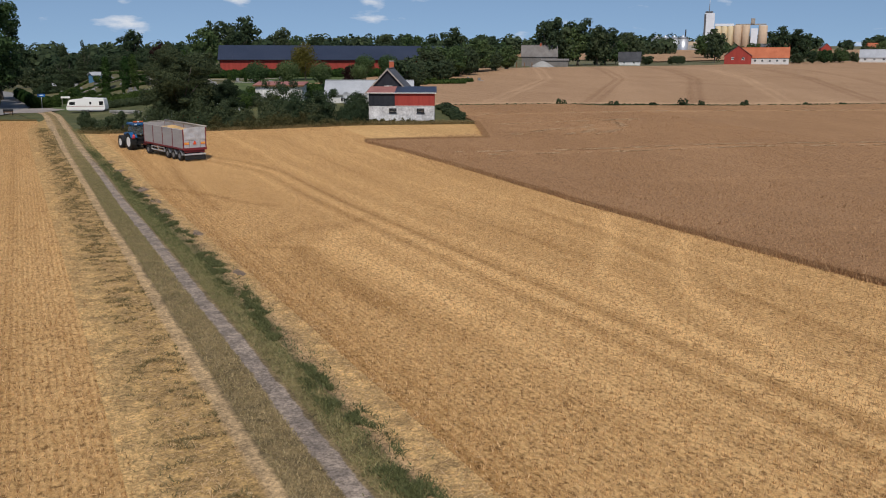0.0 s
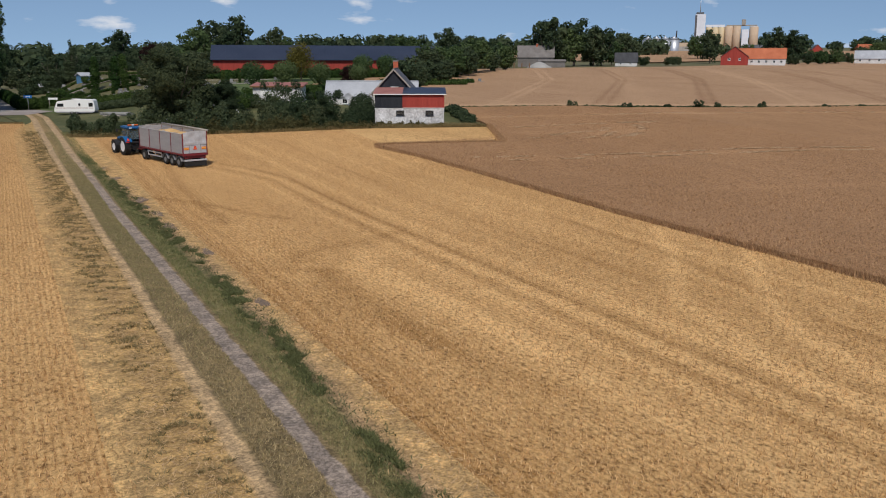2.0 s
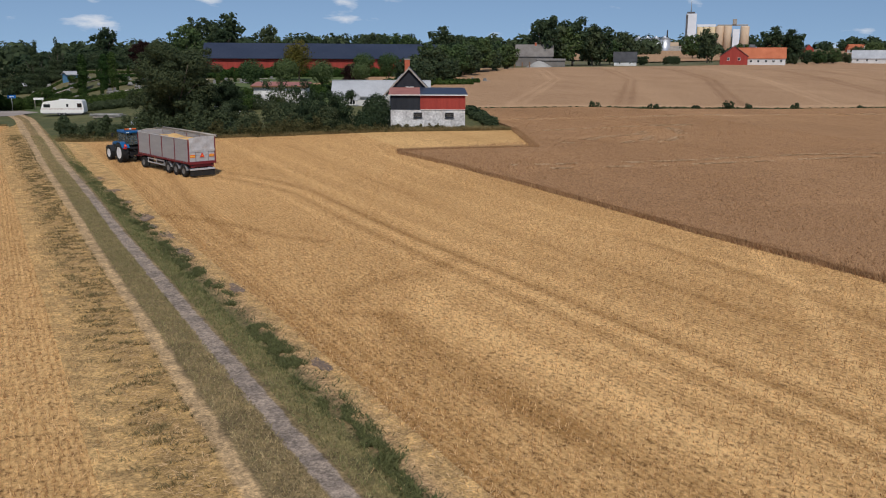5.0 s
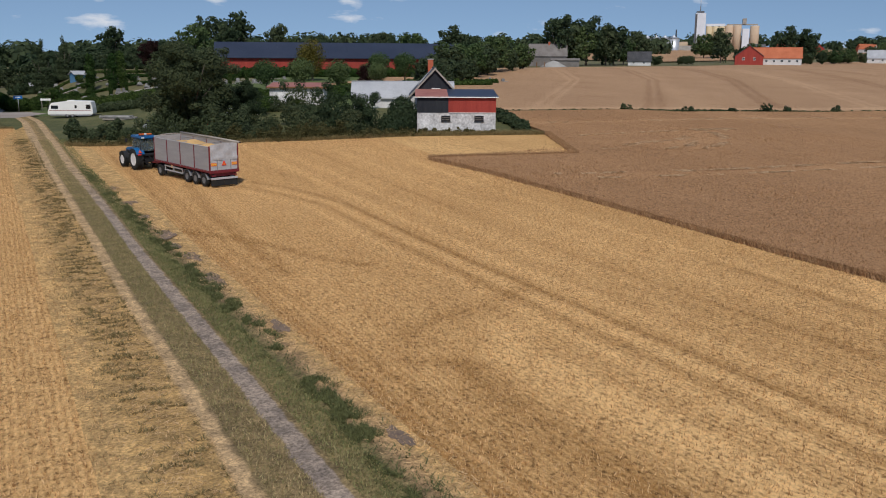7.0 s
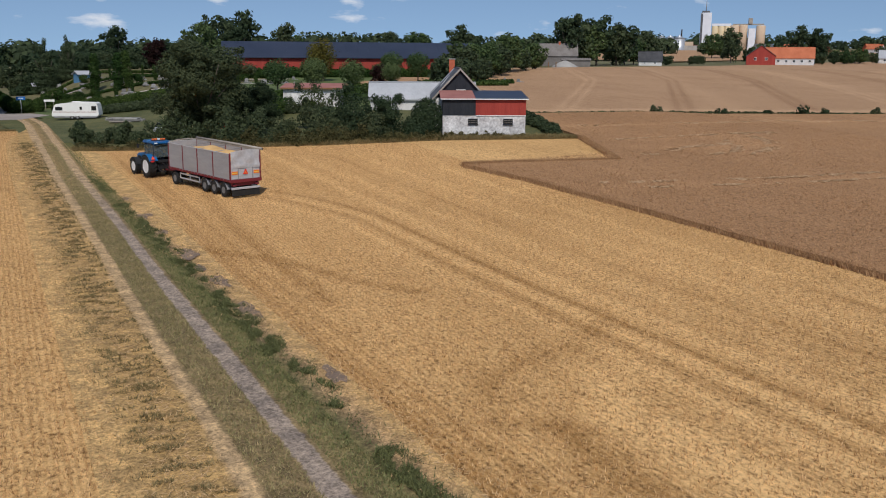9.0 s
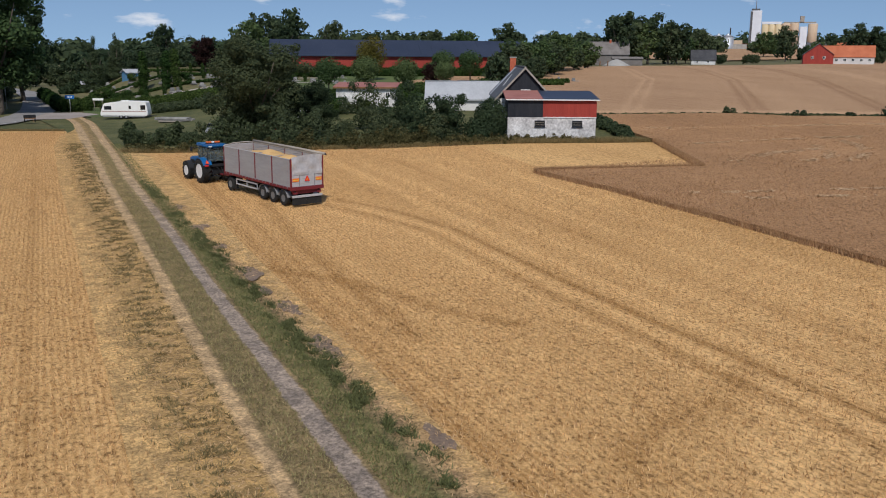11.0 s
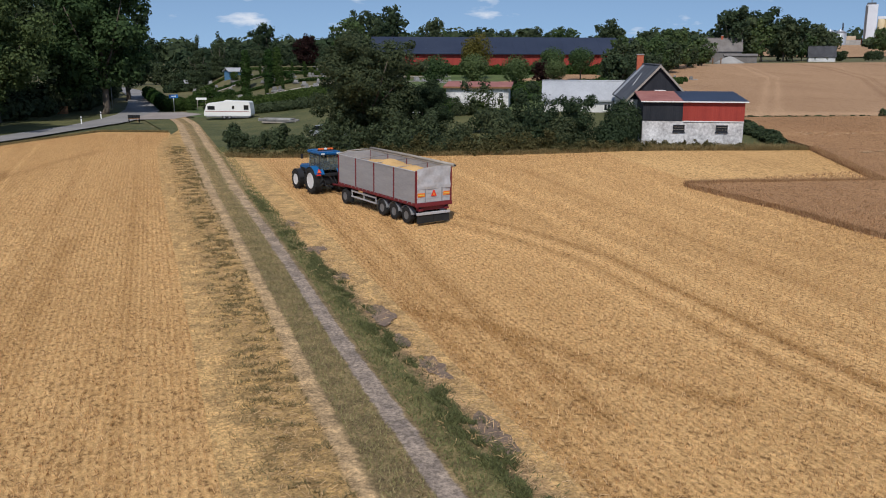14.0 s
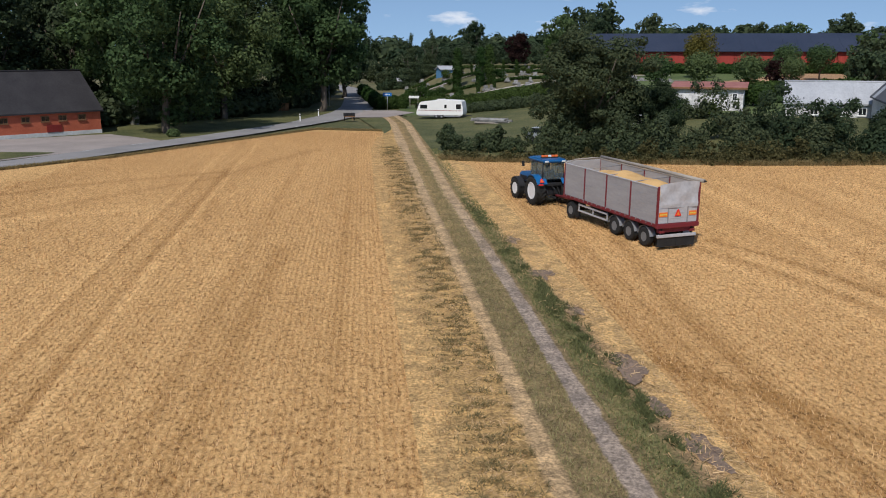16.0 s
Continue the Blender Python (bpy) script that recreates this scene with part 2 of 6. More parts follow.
def lathe(bm, profile, seg=24, m=None, caps=True):
    """Rings of (radius, x) turned about the x axis, closed at the ends."""
    rings = []
    for r, x in profile:
        ring = []
        for i in range(seg):
            a = 2 * math.pi * i / seg
            p = Vector((x, r * math.cos(a), r * math.sin(a)))
            ring.append(bm.verts.new(m @ p if m is not None else p))
        rings.append(ring)
    for a, b in zip(rings, rings[1:]):
        for i in range(seg):
            f = bm.faces.new((a[i], a[(i + 1) % seg], b[(i + 1) % seg], b[i]))
            f.smooth = True
    if caps:
        bm.faces.new(rings[0][::-1])
        bm.faces.new(rings[-1])


def tube(bm, points, radius, seg=8):
    """A round bar along points; radius may be a list."""
    rings = []
    pts = [Vector(p) for p in points]
    for i, p in enumerate(pts):
        d = (pts[min(i + 1, len(pts) - 1)] - pts[max(i - 1, 0)]).normalized()
        a = d.orthogonal().normalized() if abs(d.z) > 0.9 else d.cross(Vector((0, 0, 1))).normalized()
        b = d.cross(a)
        r = radius[i] if isinstance(radius, (list, tuple)) else radius
        rings.append([bm.verts.new(p + r * (a * math.cos(2 * math.pi * k / seg) + b * math.sin(2 * math.pi * k / seg))) for k in range(seg)])
    for a, b in zip(rings, rings[1:]):
        for k in range(seg):
            f = bm.faces.new((a[k], a[(k + 1) % seg], b[(k + 1) % seg], b[k]))
            f.smooth = True
    bm.faces.new(rings[0][::-1])
    bm.faces.new(rings[-1])


def extrude_profile(bm, pts, y0, y1):
    """A flat (x, z) outline pushed from y0 to y1."""
    a = [bm.verts.new((x, y0, z)) for x, z in pts]
    b = [bm.verts.new((x, y1, z)) for x, z in pts]
    bm.faces.new(a)
    bm.faces.new(b[::-1])
    k = len(pts)
    for i in range(k):
        bm.faces.new((a[(i + 1) % k], a[i], b[i], b[(i + 1) % k]))
    bmesh.ops.recalc_face_normals(bm, faces=bm.faces[:])


def along(line, v):
    """The other coordinate at v on a polyline of (v, w)."""
    return slope_table(v, line)


def sheet(name, us, lo, hi, material, off=0.0, step=3.0, swap=False, label="", uv=None):
    """Ground cover between lo(u) and hi(u), lying on the terrain. swap: u runs along y."""
    rows = []
    verts, faces, uvs = [], [], []
    count = max(2, int(max(hi(u) - lo(u) for u in us) / step) + 1)
    for u in us:
        a, b = lo(u), hi(u)
        for i in range(count + 1):
            v = a + (b - a) * i / count
            x, y = (v, u) if swap else (u, v)
            verts.append((x, y, height(x, y) + off))
            uvs.append(uv(x, y) if uv else (x, y))
    w = count + 1
    for j in range(len(us) - 1):
        for i in range(count):
            q = (j * w + i, j * w + i + 1, (j + 1) * w + i + 1, (j + 1) * w + i)
            faces.append(q)
    me = bpy.data.meshes.new(name)
    me.from_pydata(verts, [], faces)
    if me.polygons and me.polygons[0].normal.z < 0:
        me.flip_normals()
    lay = me.uv_layers.new(name="UVMap")
    flat = np.array([uvs[k.vertex_index] for k in me.loops], dtype=np.float32)
    lay.data.foreach_set("uv", flat.ravel())
    me.materials.append(material)
    return tagged(new(name, me), label, "ground", kind="structure")


def spread(a, b, step):
    k = max(1, int(round((b - a) / step)))
    return [a + (b - a) * i / k for i in range(k + 1)]


# ---------------------------------------------------------------- the ground
def graded(lo, hi, near_lo, near_hi, step, grow=1.25):
    mid = spread(near_lo, near_hi, step)
    out, d, v = [], step, near_hi
    while v < hi:
        d *= grow
        v = min(hi, v + d)
        out.append(v)
    low, d, v = [], step, near_lo
    while v > lo:
        d *= grow
        v = max(lo, v - d)
        low.append(v)
    return low[::-1] + mid + out


gx, gy = graded(-4500, 4500, -90, 200, 4), graded(-700, 4800, -40, 330, 4)
gverts = [(x, y, height(x, y) - 0.16) for y in gy for x in gx]
gw = len(gx)
gfaces = [(j * gw + i, j * gw + i + 1, (j + 1) * gw + i + 1, (j + 1) * gw + i) for j in range(len(gy) - 1) for i in range(gw - 1)]
gme = bpy.data.meshes.new("ground")
gme.from_pydata(gverts, [], gfaces)
gme.materials.append(M["meadow"])
tagged(new("ground", gme), "rough grassy land rising to far wooded hills", "ground", kind="structure")


def lane_x(y):
    """The gravel wheel track: straight, then bending to the road."""
    return max(7.0 - 0.00009 * y * y, 5.88) - max(0.0, y - 172) ** 1.5 * 0.018


LANE_EDGE = ((14, 1.65), (24, 1.8), (36, 2.1), (50, 2.3), (65, 2.15), (80, 1.85), (95, 1.3), (130, 0.9))


def lane_u(u, y):
    """Distance across the lane, with the grassy side drawn in where it narrows."""
    return u if u < 0.42 else 0.42 + (u - 0.42) * 1.93 / (along(LANE_EDGE, y) - 0.42)


HEDGE_LINE = ((6.5, 130.5), (18, 125.5), (31, 118), (37, 115.8), (44, 114.6), (54, 111.5), (58.5, 110.3))
ROAD_VERGE = ((-140, 8), (-60, 94), (-30.7, 126.2), (-23.6, 134), (-15.4, 148.3), (-6.3, 163.6), (2.2, 160.5))
CROP_EDGE = ((-30, 38.5), (30, 38.5), (44, 39.0), (60, 39.7), (80, 39.5), (90, 38.8), (99, 37.2))
BORDER = ((-400, 1900), (35, 400), (98, 165), (106.4, 135.3), (113, 111), (121.4, 90), (127.3, 83), (132.5, 62.5))


def near_line(x, y, line):
    """Distance from the points to a polyline."""
    best = np.full(x.shape, 1e9)
    for (ax, ay), (bx_, by_) in zip(line, line[1:]):
        dx, dy = bx_ - ax, by_ - ay
        f = np.clip(((x - ax) * dx + (y - ay) * dy) / (dx * dx + dy * dy), 0, 1)
        best = np.minimum(best, np.hypot(x - ax - f * dx, y - ay - f * dy))
    return best


# wheel marks: line, half width, strength (light or dark)
MARKS_EAST = (
    (((20.9, -40), (20.9, 84), (19.3, 90), (17.0, 95)), 0.22, -1.0), (((23.0, -40), (22.6, 84), (21.0, 91), (18.8, 96)), 0.24, -1.2), (((21.9, -40), (21.8, 84), (19.4, 92)), 0.5, 0.7), (((24.3, -40), (24.0, 120)), 0.5, 0.8), (((19.9, -40), (19.9, 84), (17, 92)), 0.4, 0.7),
    (((14.5, 36), (14.1, 44.3), (14.4, 50), (12.9, 50.8), (12.8, 52.3), (14.2, 54.1), (16, 55.3), (19.6, 56.2), (22, 58)), 0.6, -0.6), (((15.5, 30), (13.0, 43.1), (13.4, 47.4), (14.2, 49.7)), 0.6, -0.55), (((17.5, 34), (16.6, 45), (16.4, 50), (18.2, 53)), 0.9, 0.9),
    (((12.7, 66), (12.7, 71.7), (12.8, 84.9), (13.7, 96.8), (17.9, 110)), 0.5, -1.0), (((17, 66), (15, 69.5), (13.3, 74.3), (9, 80)), 0.45, -1.0),
    (((24.4, 10), (23.6, 26), (27.2, 37), (34, 45), (38.5, 52)), 0.5, 0.9), (((25.6, 12), (25.4, 22), (28.8, 32), (34, 38.7), (38, 43)), 0.5, 0.9), (((29, 10), (30.5, 30), (33.5, 45), (35, 60)), 0.4, -0.7), (((31, -40), (31.5, 110)), 0.35, 0.5), (((28.5, 40), (29.2, 112)), 0.3, -0.6),
    (((17.5, -40), (17.5, 48)), 0.8, 0.5), (((26.8, 60), (26.2, 113)), 0.5, 0.5), (((34.5, -40), (35.5, 100)), 0.4, 0.6), (((10.6, -40), (10.3, 120)), 0.35, -0.9), (((11.6, -40), (11.4, 120)), 0.3, -0.6),
)
MARKS_WEST = ((((-9.8, -40), (-10.1, 73), (-10.5, 88), (-11.3, 126), (-11.8, 150)), 0.2, 0.8), (((-12.7, -40), (-12.9, 73), (-13.3, 90), (-13.7, 122), (-14.2, 146)), 0.2, 0.7), (((-10.3, -40), (-10.6, 73), (-11.0, 88), (-11.8, 126)), 0.25, -0.7), (((-12.3, -40), (-12.5, 73), (-12.9, 90), (-13.3, 122)), 0.25, -0.6),
              (((-5.6, 60), (-5.2, 84), (-4.6, 96)), 0.7, -0.6), (((-7.5, 40), (-6.4, 85), (-6, 130)), 0.35, -0.5), (((-1.4, -40), (-1.4, 158)), 0.25, -0.4), (((-40, 100), (-26, 114), (-22, 118), (-12, 124)), 0.5, -0.8), (((-38, 97), (-20.4, 105.5), (-15, 108)), 0.5, 0.7),
              (((-24, 104), (-18.6, 112.4), (-12, 121), (-5, 140)), 0.6, -0.6), (((-28.4, -40), (-28.4, 120)), 0.3, 0.8), (((-30.5, -40), (-30.5, 120)), 0.3, 0.8))


def field(name, xs, y0, top, material, marks, off, label, step=0.5):
    foot = y0 if callable(y0) else (lambda x: y0)
    rows = max(2, int(max(top(x) - foot(x) for x in xs) / step))
    X = np.repeat(np.array(xs)[:, None], rows + 1, 1)
    Y = np.array([[foot(x) + (top(x) - foot(x)) * i / rows for i in range(rows + 1)] for x in xs])
    Z = np.array([[height(x, y) + off for x, y in zip(rx, ry)] for rx, ry in zip(X, Y)])
    wear = sum(a * np.exp(-(near_line(X, Y, ln) / w) ** 2) for ln, w, a in marks)
    w = rows + 1
    faces = [(j * w + i, (j + 1) * w + i, (j + 1) * w + i + 1, j * w + i + 1) for j in range(len(xs) - 1) for i in range(rows)]
    me = bpy.data.meshes.new(name)
    me.from_pydata(np.stack([X, Y, Z], -1).reshape(-1, 3).tolist(), [], faces)
    me.attributes.new("wear", "FLOAT", "POINT").data.foreach_set("value", wear.astype(np.float32).ravel())
    me.materials.append(material)
    return tagged(new(name, me), label, "field", kind="structure")


field("stubble_field_west", spread(-140, -34, 4) + spread(-33.6, -14.6, 0.4) + spread(-14.4, -9.4, 0.2) + spread(-9, 2.2, 0.4), -40, lambda x: along(ROAD_VERGE, x), M["stubble"], MARKS_WEST, 0.0, "golden cereal stubble in straight drill rows")
field("stubble_field_east", spread(7.5, 58.5, 0.4), -40, lambda x: along(HEDGE_LINE, x), M["stubble"], MARKS_EAST, 0.005, "golden cereal stubble with curved wheel marks")
LANE_WEST = ((140, -5.4), (152, -4.6), (163, -2.55), (190, -2.4))
LANE_EAST = ((126, 3.3), (135, 0.75), (190, 0.45))
sheet("farm_lane", spread(-40, 189, 1.5), lambda y: lane_x(y) + along(LANE_WEST, y), lambda y: lane_x(y) + along(LANE_EAST, y), M["lane"], off=0.03, step=0.8, swap=True, label="farm lane with gravel and dirt wheel tracks in dry grass", uv=lambda x, y: (lane_u(x - lane_x(y), y), y))
CREST = ((60, 205), (140, 272), (197, 297), (267, 312), (418, 388), (900, 520))
BORDER_X = ((62.5, 132.5), (83, 127.3), (90, 121.4), (111, 113), (135.3, 106.4), (165, 98), (400, 35), (1900, -400))
MARKS_RISE = []
for i in range(17):
    sx, w_ = 70 + i * 17, 0.46 + 0.12 * ((i * 7) % 3)
    ex = sx + 110 + (i * 5) % 11
    for d in (0, 2.6):
        MARKS_RISE.append((((sx + d, along(BORDER_X, sx) + 2), ((sx + ex) / 2 + d + 4, along(BORDER_X, sx) + 75), (ex + d, along(BORDER_X, sx) + 165)), w_, -1.0 if i % 3 else 0.9))
    MARKS_RISE.append((((sx + 8, along(BORDER_X, sx) - 4), (ex + 10, along(BORDER_X, sx) + 165)), 3.0, 0.35 if i % 2 else -0.12))
MARKS_RISE.append((((62, 139), (83, 134), (111, 120), (165, 105), (400, 42)), 2.0, 1.2))
field("pale_field", spread(62, 420, 1.0), lambda x: along(BORDER_X, x) + 0.5, lambda x: along(CREST, x), M["stubble_far"], MARKS_RISE, 0.04, "pale harvested field with tramlines rising to the crest", 1.8)
sheet("pale_field_east", spread(420, 900, 10), lambda x: along(BORDER_X, x) + 0.5, lambda x: along(CREST, x), M["stubble_far"], off=0.04, step=8, label="pale harvested field on the rise")
sheet("far_field", spread(330, 1300, 20), lambda x: along(CREST, x) + 60, lambda x: along(CREST, x) + 330, M["stubble_far"], off=0.5, step=20, label="distant tan harvested field")
sheet("verge", spread(6.5, 30, 2), lambda x: along(HEDGE_LINE, x), lambda x: 190, M["grass"], off=0.0, label="rough grass behind the field edge")
sheet("yard_grass", spread(30, 64, 2), lambda x: along(HEDGE_LINE, x) if x < 58.5 else 110.3 + (x - 58.5) * 3.4, lambda x: 150, M["grass"], off=0.0, label="rough grass round the farm buildings")
sheet("lane_verge", spread(136, 186, 2), lambda y: 1.9 - max(0, y - 160) * 0.12, lambda y: 9, M["grass"], off=-0.01, swap=True, step=1, label="grass between lane and junction")
CEM = M["cemetery"] = surface("cemetery_lawn", (0.042, 0.068, 0.019), (0.125, 0.155, 0.05), 0.12, 2.0, 0.9, relief=0.6, dist=0.1)
sheet("cemetery_lawn", spread(6, 130, 4), lambda x: 188 if x < 30 else 150, lambda x: max(214, 172 + x), CEM, off=0.01, step=4, label="green cemetery lawn on a slope")

M["path"] = surface("gravel_path", (0.34, 0.30, 0.25), (0.48, 0.43, 0.37), 0.5, 10, 0.95, relief=0.3)
for ya, slope in ((222, -0.10), (238, -0.12), (254, -0.10)):
    sheet("cemetery_path", spread(9, 40 if ya > 240 else 62, 2), lambda x, a=ya, s=slope: a + s * x - 0.7, lambda x, a=ya, s=slope: a + s * x + 0.7, M["path"], off=0.06, step=0.5, label="pale gravel path through the cemetery")


ROAD_MID = ((60, -92), (94, -62.5), (127, -34), (133, -29.3), (140, -25.6), (148, -21.3), (157, -16.5), (165, -12.8), (173, -9), (180, -6.6), (188, -4.2), (197, -2.4), (210, -1.4), (230, -1.3), (262, -2), (290, -4), (340, -14))
sheet("road", spread(60, 340, 3), lambda y: along(ROAD_MID, y) - (2.6 if y < 180 else 2.9), lambda y: along(ROAD_MID, y) + (2.6 if y < 175 else 3.2), M["asphalt"], off=0.05, step=1, swap=True, label="narrow grey asphalt road with worn edge lines")
sheet("junction", spread(184, 200, 1.5), lambda y: along(ROAD_MID, y) + 2, lambda y: 8.2 - abs(y - 194) * 0.5, M["drive"], off=0.056, step=1, swap=True, label="gravel mouth of the lane at the road")
sheet("forecourt", spread(-47, -22, 1.5), lambda x: slope_table(x, ((-47, 112), (-36, 128), (-26, 143), (-22, 149))), lambda x: slope_table(x, ((-47, 148), (-40, 153), (-31, 159), (-26, 154), (-22, 149.2))), M["drive"], off=0.04, step=1.5, label="paved forecourt before the brick barn")
sheet("grass_island", spread(-44, -30.5, 1.0), lambda x: slope_table(x, ((-44, 119.5), (-33.5, 132.2), (-30.2, 138))) + 0.6, lambda x: slope_table(x, ((-44, 133), (-36.4, 139.5), (-30.2, 138.8))), M["grass"], off=0.06, step=1, label="grass island between road and forecourt")
sheet("park_lawn", spread(120, 215, 3), lambda y: -75, lambda y: along(ROAD_MID, y) - 2.7, M["grass"], off=-0.02, step=3, swap=True, label="mown lawn under the roadside trees")


# ---------------------------------------------------------------- trees
def leaf_mesh(name, lobes, count, size, seed, core=0.25):
    """Many small rhombic leaf clumps over a set of lobes (centre, radii)."""
    rng = np.random.default_rng(seed)
    vol = np.array([l[1][0] * l[1][1] + l[1][0] * l[1][2] for l in lobes])
    pick = rng.choice(len(lobes), count, p=vol / vol.sum())
    c = np.array([l[0] for l in lobes])[pick]
    r = np.array([l[1] for l in lobes])[pick]
    d = rng.normal(size=(count, 3))
    d /= np.linalg.norm(d, axis=1)[:, None]
    rad = 1 - np.abs(rng.normal(0, 0.13, count)) + rng.normal(0, 0.06, count)
    inner = rng.random(count) < core
    rad[inner] = rng.random(inner.sum()) ** 0.5 * 0.85
    p = c + d * r * rad[:, None]
    nrm = d * (1 / r)
    nrm /= np.linalg.norm(nrm, axis=1)[:, None]
    nrm += rng.normal(0, 0.42, (count, 3))
    nrm[:, 2] += 0.22
    nrm /= np.linalg.norm(nrm, axis=1)[:, None]
    t = np.cross(nrm, rng.normal(size=(count, 3)))
    t /= np.linalg.norm(t, axis=1)[:, None]
    b = np.cross(nrm, t)
    s = size * (0.6 + 0.9 * rng.random(count))[:, None]
    s[inner] *= 1.5
    v = np.stack([p + t * s, p + b * s * 0.62 + nrm * s * 0.15, p - t * s * 0.9, p - b * s * 0.7 - nrm * s * 0.1], 1).reshape(-1, 3)
    me = bpy.data.meshes.new(name)
    me.vertices.add(len(v))
    me.vertices.foreach_set("co", v.astype(np.float32).ravel())
    me.loops.add(4 * count)
    me.loops.foreach_set("vertex_index", np.arange(4 * count, dtype=np.int32))
    me.polygons.add(count)
    me.polygons.foreach_set("loop_start", np.arange(0, 4 * count, 4, dtype=np.int32))
    me.update(calc_edges=True)
    return me


def tree_lobes(h, w, base, seed, shape="round"):
    rng = random.Random(seed)
    lobes = []
    mid = (h + base) / 2
    if shape in ("round", "ragged"):
        # limbs carry puffs of leaves; gaps stay between them
        ragged = shape == "ragged"
        lobes.append(((0, 0, mid), (w * 0.25, w * 0.25, (h - base) * 0.30)))
        for i in range(13):
            a, e = i * 2.4 + rng.uniform(-.4, .4), -1.05 + 1.95 * (i + 0.5) / 13
            k = math.cos(e * 1.15) * rng.uniform(0.85, 1.08)
            c = Vector((math.cos(a) * k * w * 0.31, math.sin(a) * k * w * 0.31, mid + math.sin(e * 1.3) * (h - base) * 0.335))
            q = rng.uniform(0.14, 0.20)
            lobes.append((tuple(c), (w * q, w * q, min(w, h - base) * q * 0.8)))
            for j in range(6 if ragged else 5):
                d = Vector((rng.gauss(0, 1), rng.gauss(0, 1), rng.gauss(0.25, 0.9))).normalized()
                p = c + Vector((d.x * w, d.y * w, d.z * min(w, h - base))) * q * rng.uniform(0.8, 1.25 if ragged else 1.05)
                r = w * rng.uniform(0.045, 0.085) if ragged else w * rng.uniform(0.06, 0.11)
                lobes.append((tuple(p), (r, r, r * rng.uniform(0.6, 1.0))))
    elif shape == "column":
        for i in range(7):
            z = base + (h - base) * (i + 0.5) / 7
            k = w * 0.5 * (1 - 0.35 * abs(i - 2.5) / 3.5)
            lobes.append(((rng.uniform(-.1, .1) * w, rng.uniform(-.1, .1) * w, z), (k, k, (h - base) * 0.14)))
    elif shape == "cone":
        for i in range(8):
            z = base + (h - base) * i / 8
            k = w * 0.5 * (1 - i / 8.5)
            lobes.append(((rng.uniform(-.06, .06) * w, rng.uniform(-.06, .06) * w, z), (k, k, (h - base) * 0.10)))
    elif shape == "ball":
        lobes.append(((0, 0, mid), (w * 0.5, w * 0.5, (h - base) * 0.5)))
        for i in range(6):
            a = rng.uniform(0, 6.283)
            lobes.append(((math.cos(a) * w * 0.2, math.sin(a) * w * 0.2, mid + rng.uniform(-.2, .25) * (h - base)), (w * 0.32, w * 0.32, (h - base) * 0.3)))
    return lobes


TREE_KITS = {}


def tree_kit(key, h, w, base, shape, leaves, size, leaf_mat, bark, seed):
    bm = bmesh.new()
    rng = random.Random(seed + 5)
    r0 = max(0.09, h * 0.021)
    top = base + (h - base) * 0.55
    tube(bm, [(0, 0, -0.3), (0.02 * h * rng.uniform(-1, 1), 0.01 * h, base * 0.6), (0.03 * h * rng.uniform(-1, 1), 0.02 * h * rng.uniform(-1, 1), base + (h - base) * 0.25), (0, 0, top)], [r0 * 1.35, r0, r0 * 0.75, r0 * 0.25], 9)
    for i in range(7):
        a, z = i * 0.9 + rng.uniform(-.3, .3), max(base, h * 0.17) * rng.uniform(0.9, 1.5)
        k = w * rng.uniform(0.25, 0.38)
        tube(bm, [(0, 0, z), (math.cos(a) * k * 0.45, math.sin(a) * k * 0.45, z + (h - base) * 0.16), (math.cos(a) * k, math.sin(a) * k, z + (h - base) * rng.uniform(0.3, 0.5))], [r0 * 0.5, r0 * 0.34, r0 * 0.1], 6)
    tm = bpy.data.meshes.new("trunk")
    bm.to_mesh(tm)
    bm.free()
    tm.materials.append(bark)
    cm = leaf_mesh("crown", tree_lobes(h, w, base, seed, shape), leaves, size, seed)
    cm.materials.append(leaf_mat)
    TREE_KITS[key] = (tm, cm, h)


for key, args in {
    "oak_a": (26, 20, 1.2, "round", 20000, 0.24, "leaf_oak", "bark"), "oak_b": (24, 17, 1.4, "round", 18000, 0.24, "leaf_oak", "bark"),
    "oak_c": (28, 19, 1.8, "round", 9500, 0.33, "leaf_dark", "bark"), "lime": (22, 15, 3.0, "round", 17000, 0.23, "leaf_oak", "bark_pale"),
    "field_tree": (12.0, 11.5, 0.7, "ragged", 44000, 0.105, "leaf_olive", "bark"),
    "far_a": (17, 15, 1.2, "round", 2000, 0.51, "leaf_dark", "bark"), "far_b": (15, 17, 1.0, "round", 2000, 0.51, "leaf_oak", "bark"),
    "far_c": (20, 14, 1.6, "round", 2000, 0.51, "leaf_dark", "bark"), "far_d": (12, 13, 0.4, "round", 1700, 0.47, "leaf_dark", "bark"),
    "topiary": (6.2, 4.6, 1.6, "ball", 3600, 0.14, "leaf_oak", "bark"), "yellow_tree": (8.5, 6.2, 1.0, "ball", 5000, 0.15, "leaf_yellow", "bark"),
    "shrub": (2.6, 2.7, 0.0, "ball", 1100, 0.13, "hedge", "bark"),
    "cypress": (8, 2.8, 0.2, "column", 3000, 0.16, "hedge", "bark"), "spruce": (15, 8, 0.8, "cone", 6000, 0.20, "leaf_dark", "bark"),
    "copper": (9, 7, 1.2, "round", 3000, 0.22, "copper", "bark"),
}.items():
    tree_kit(key, *args[:6], M[args[6]], M[args[7]], sum(map(ord, key)))

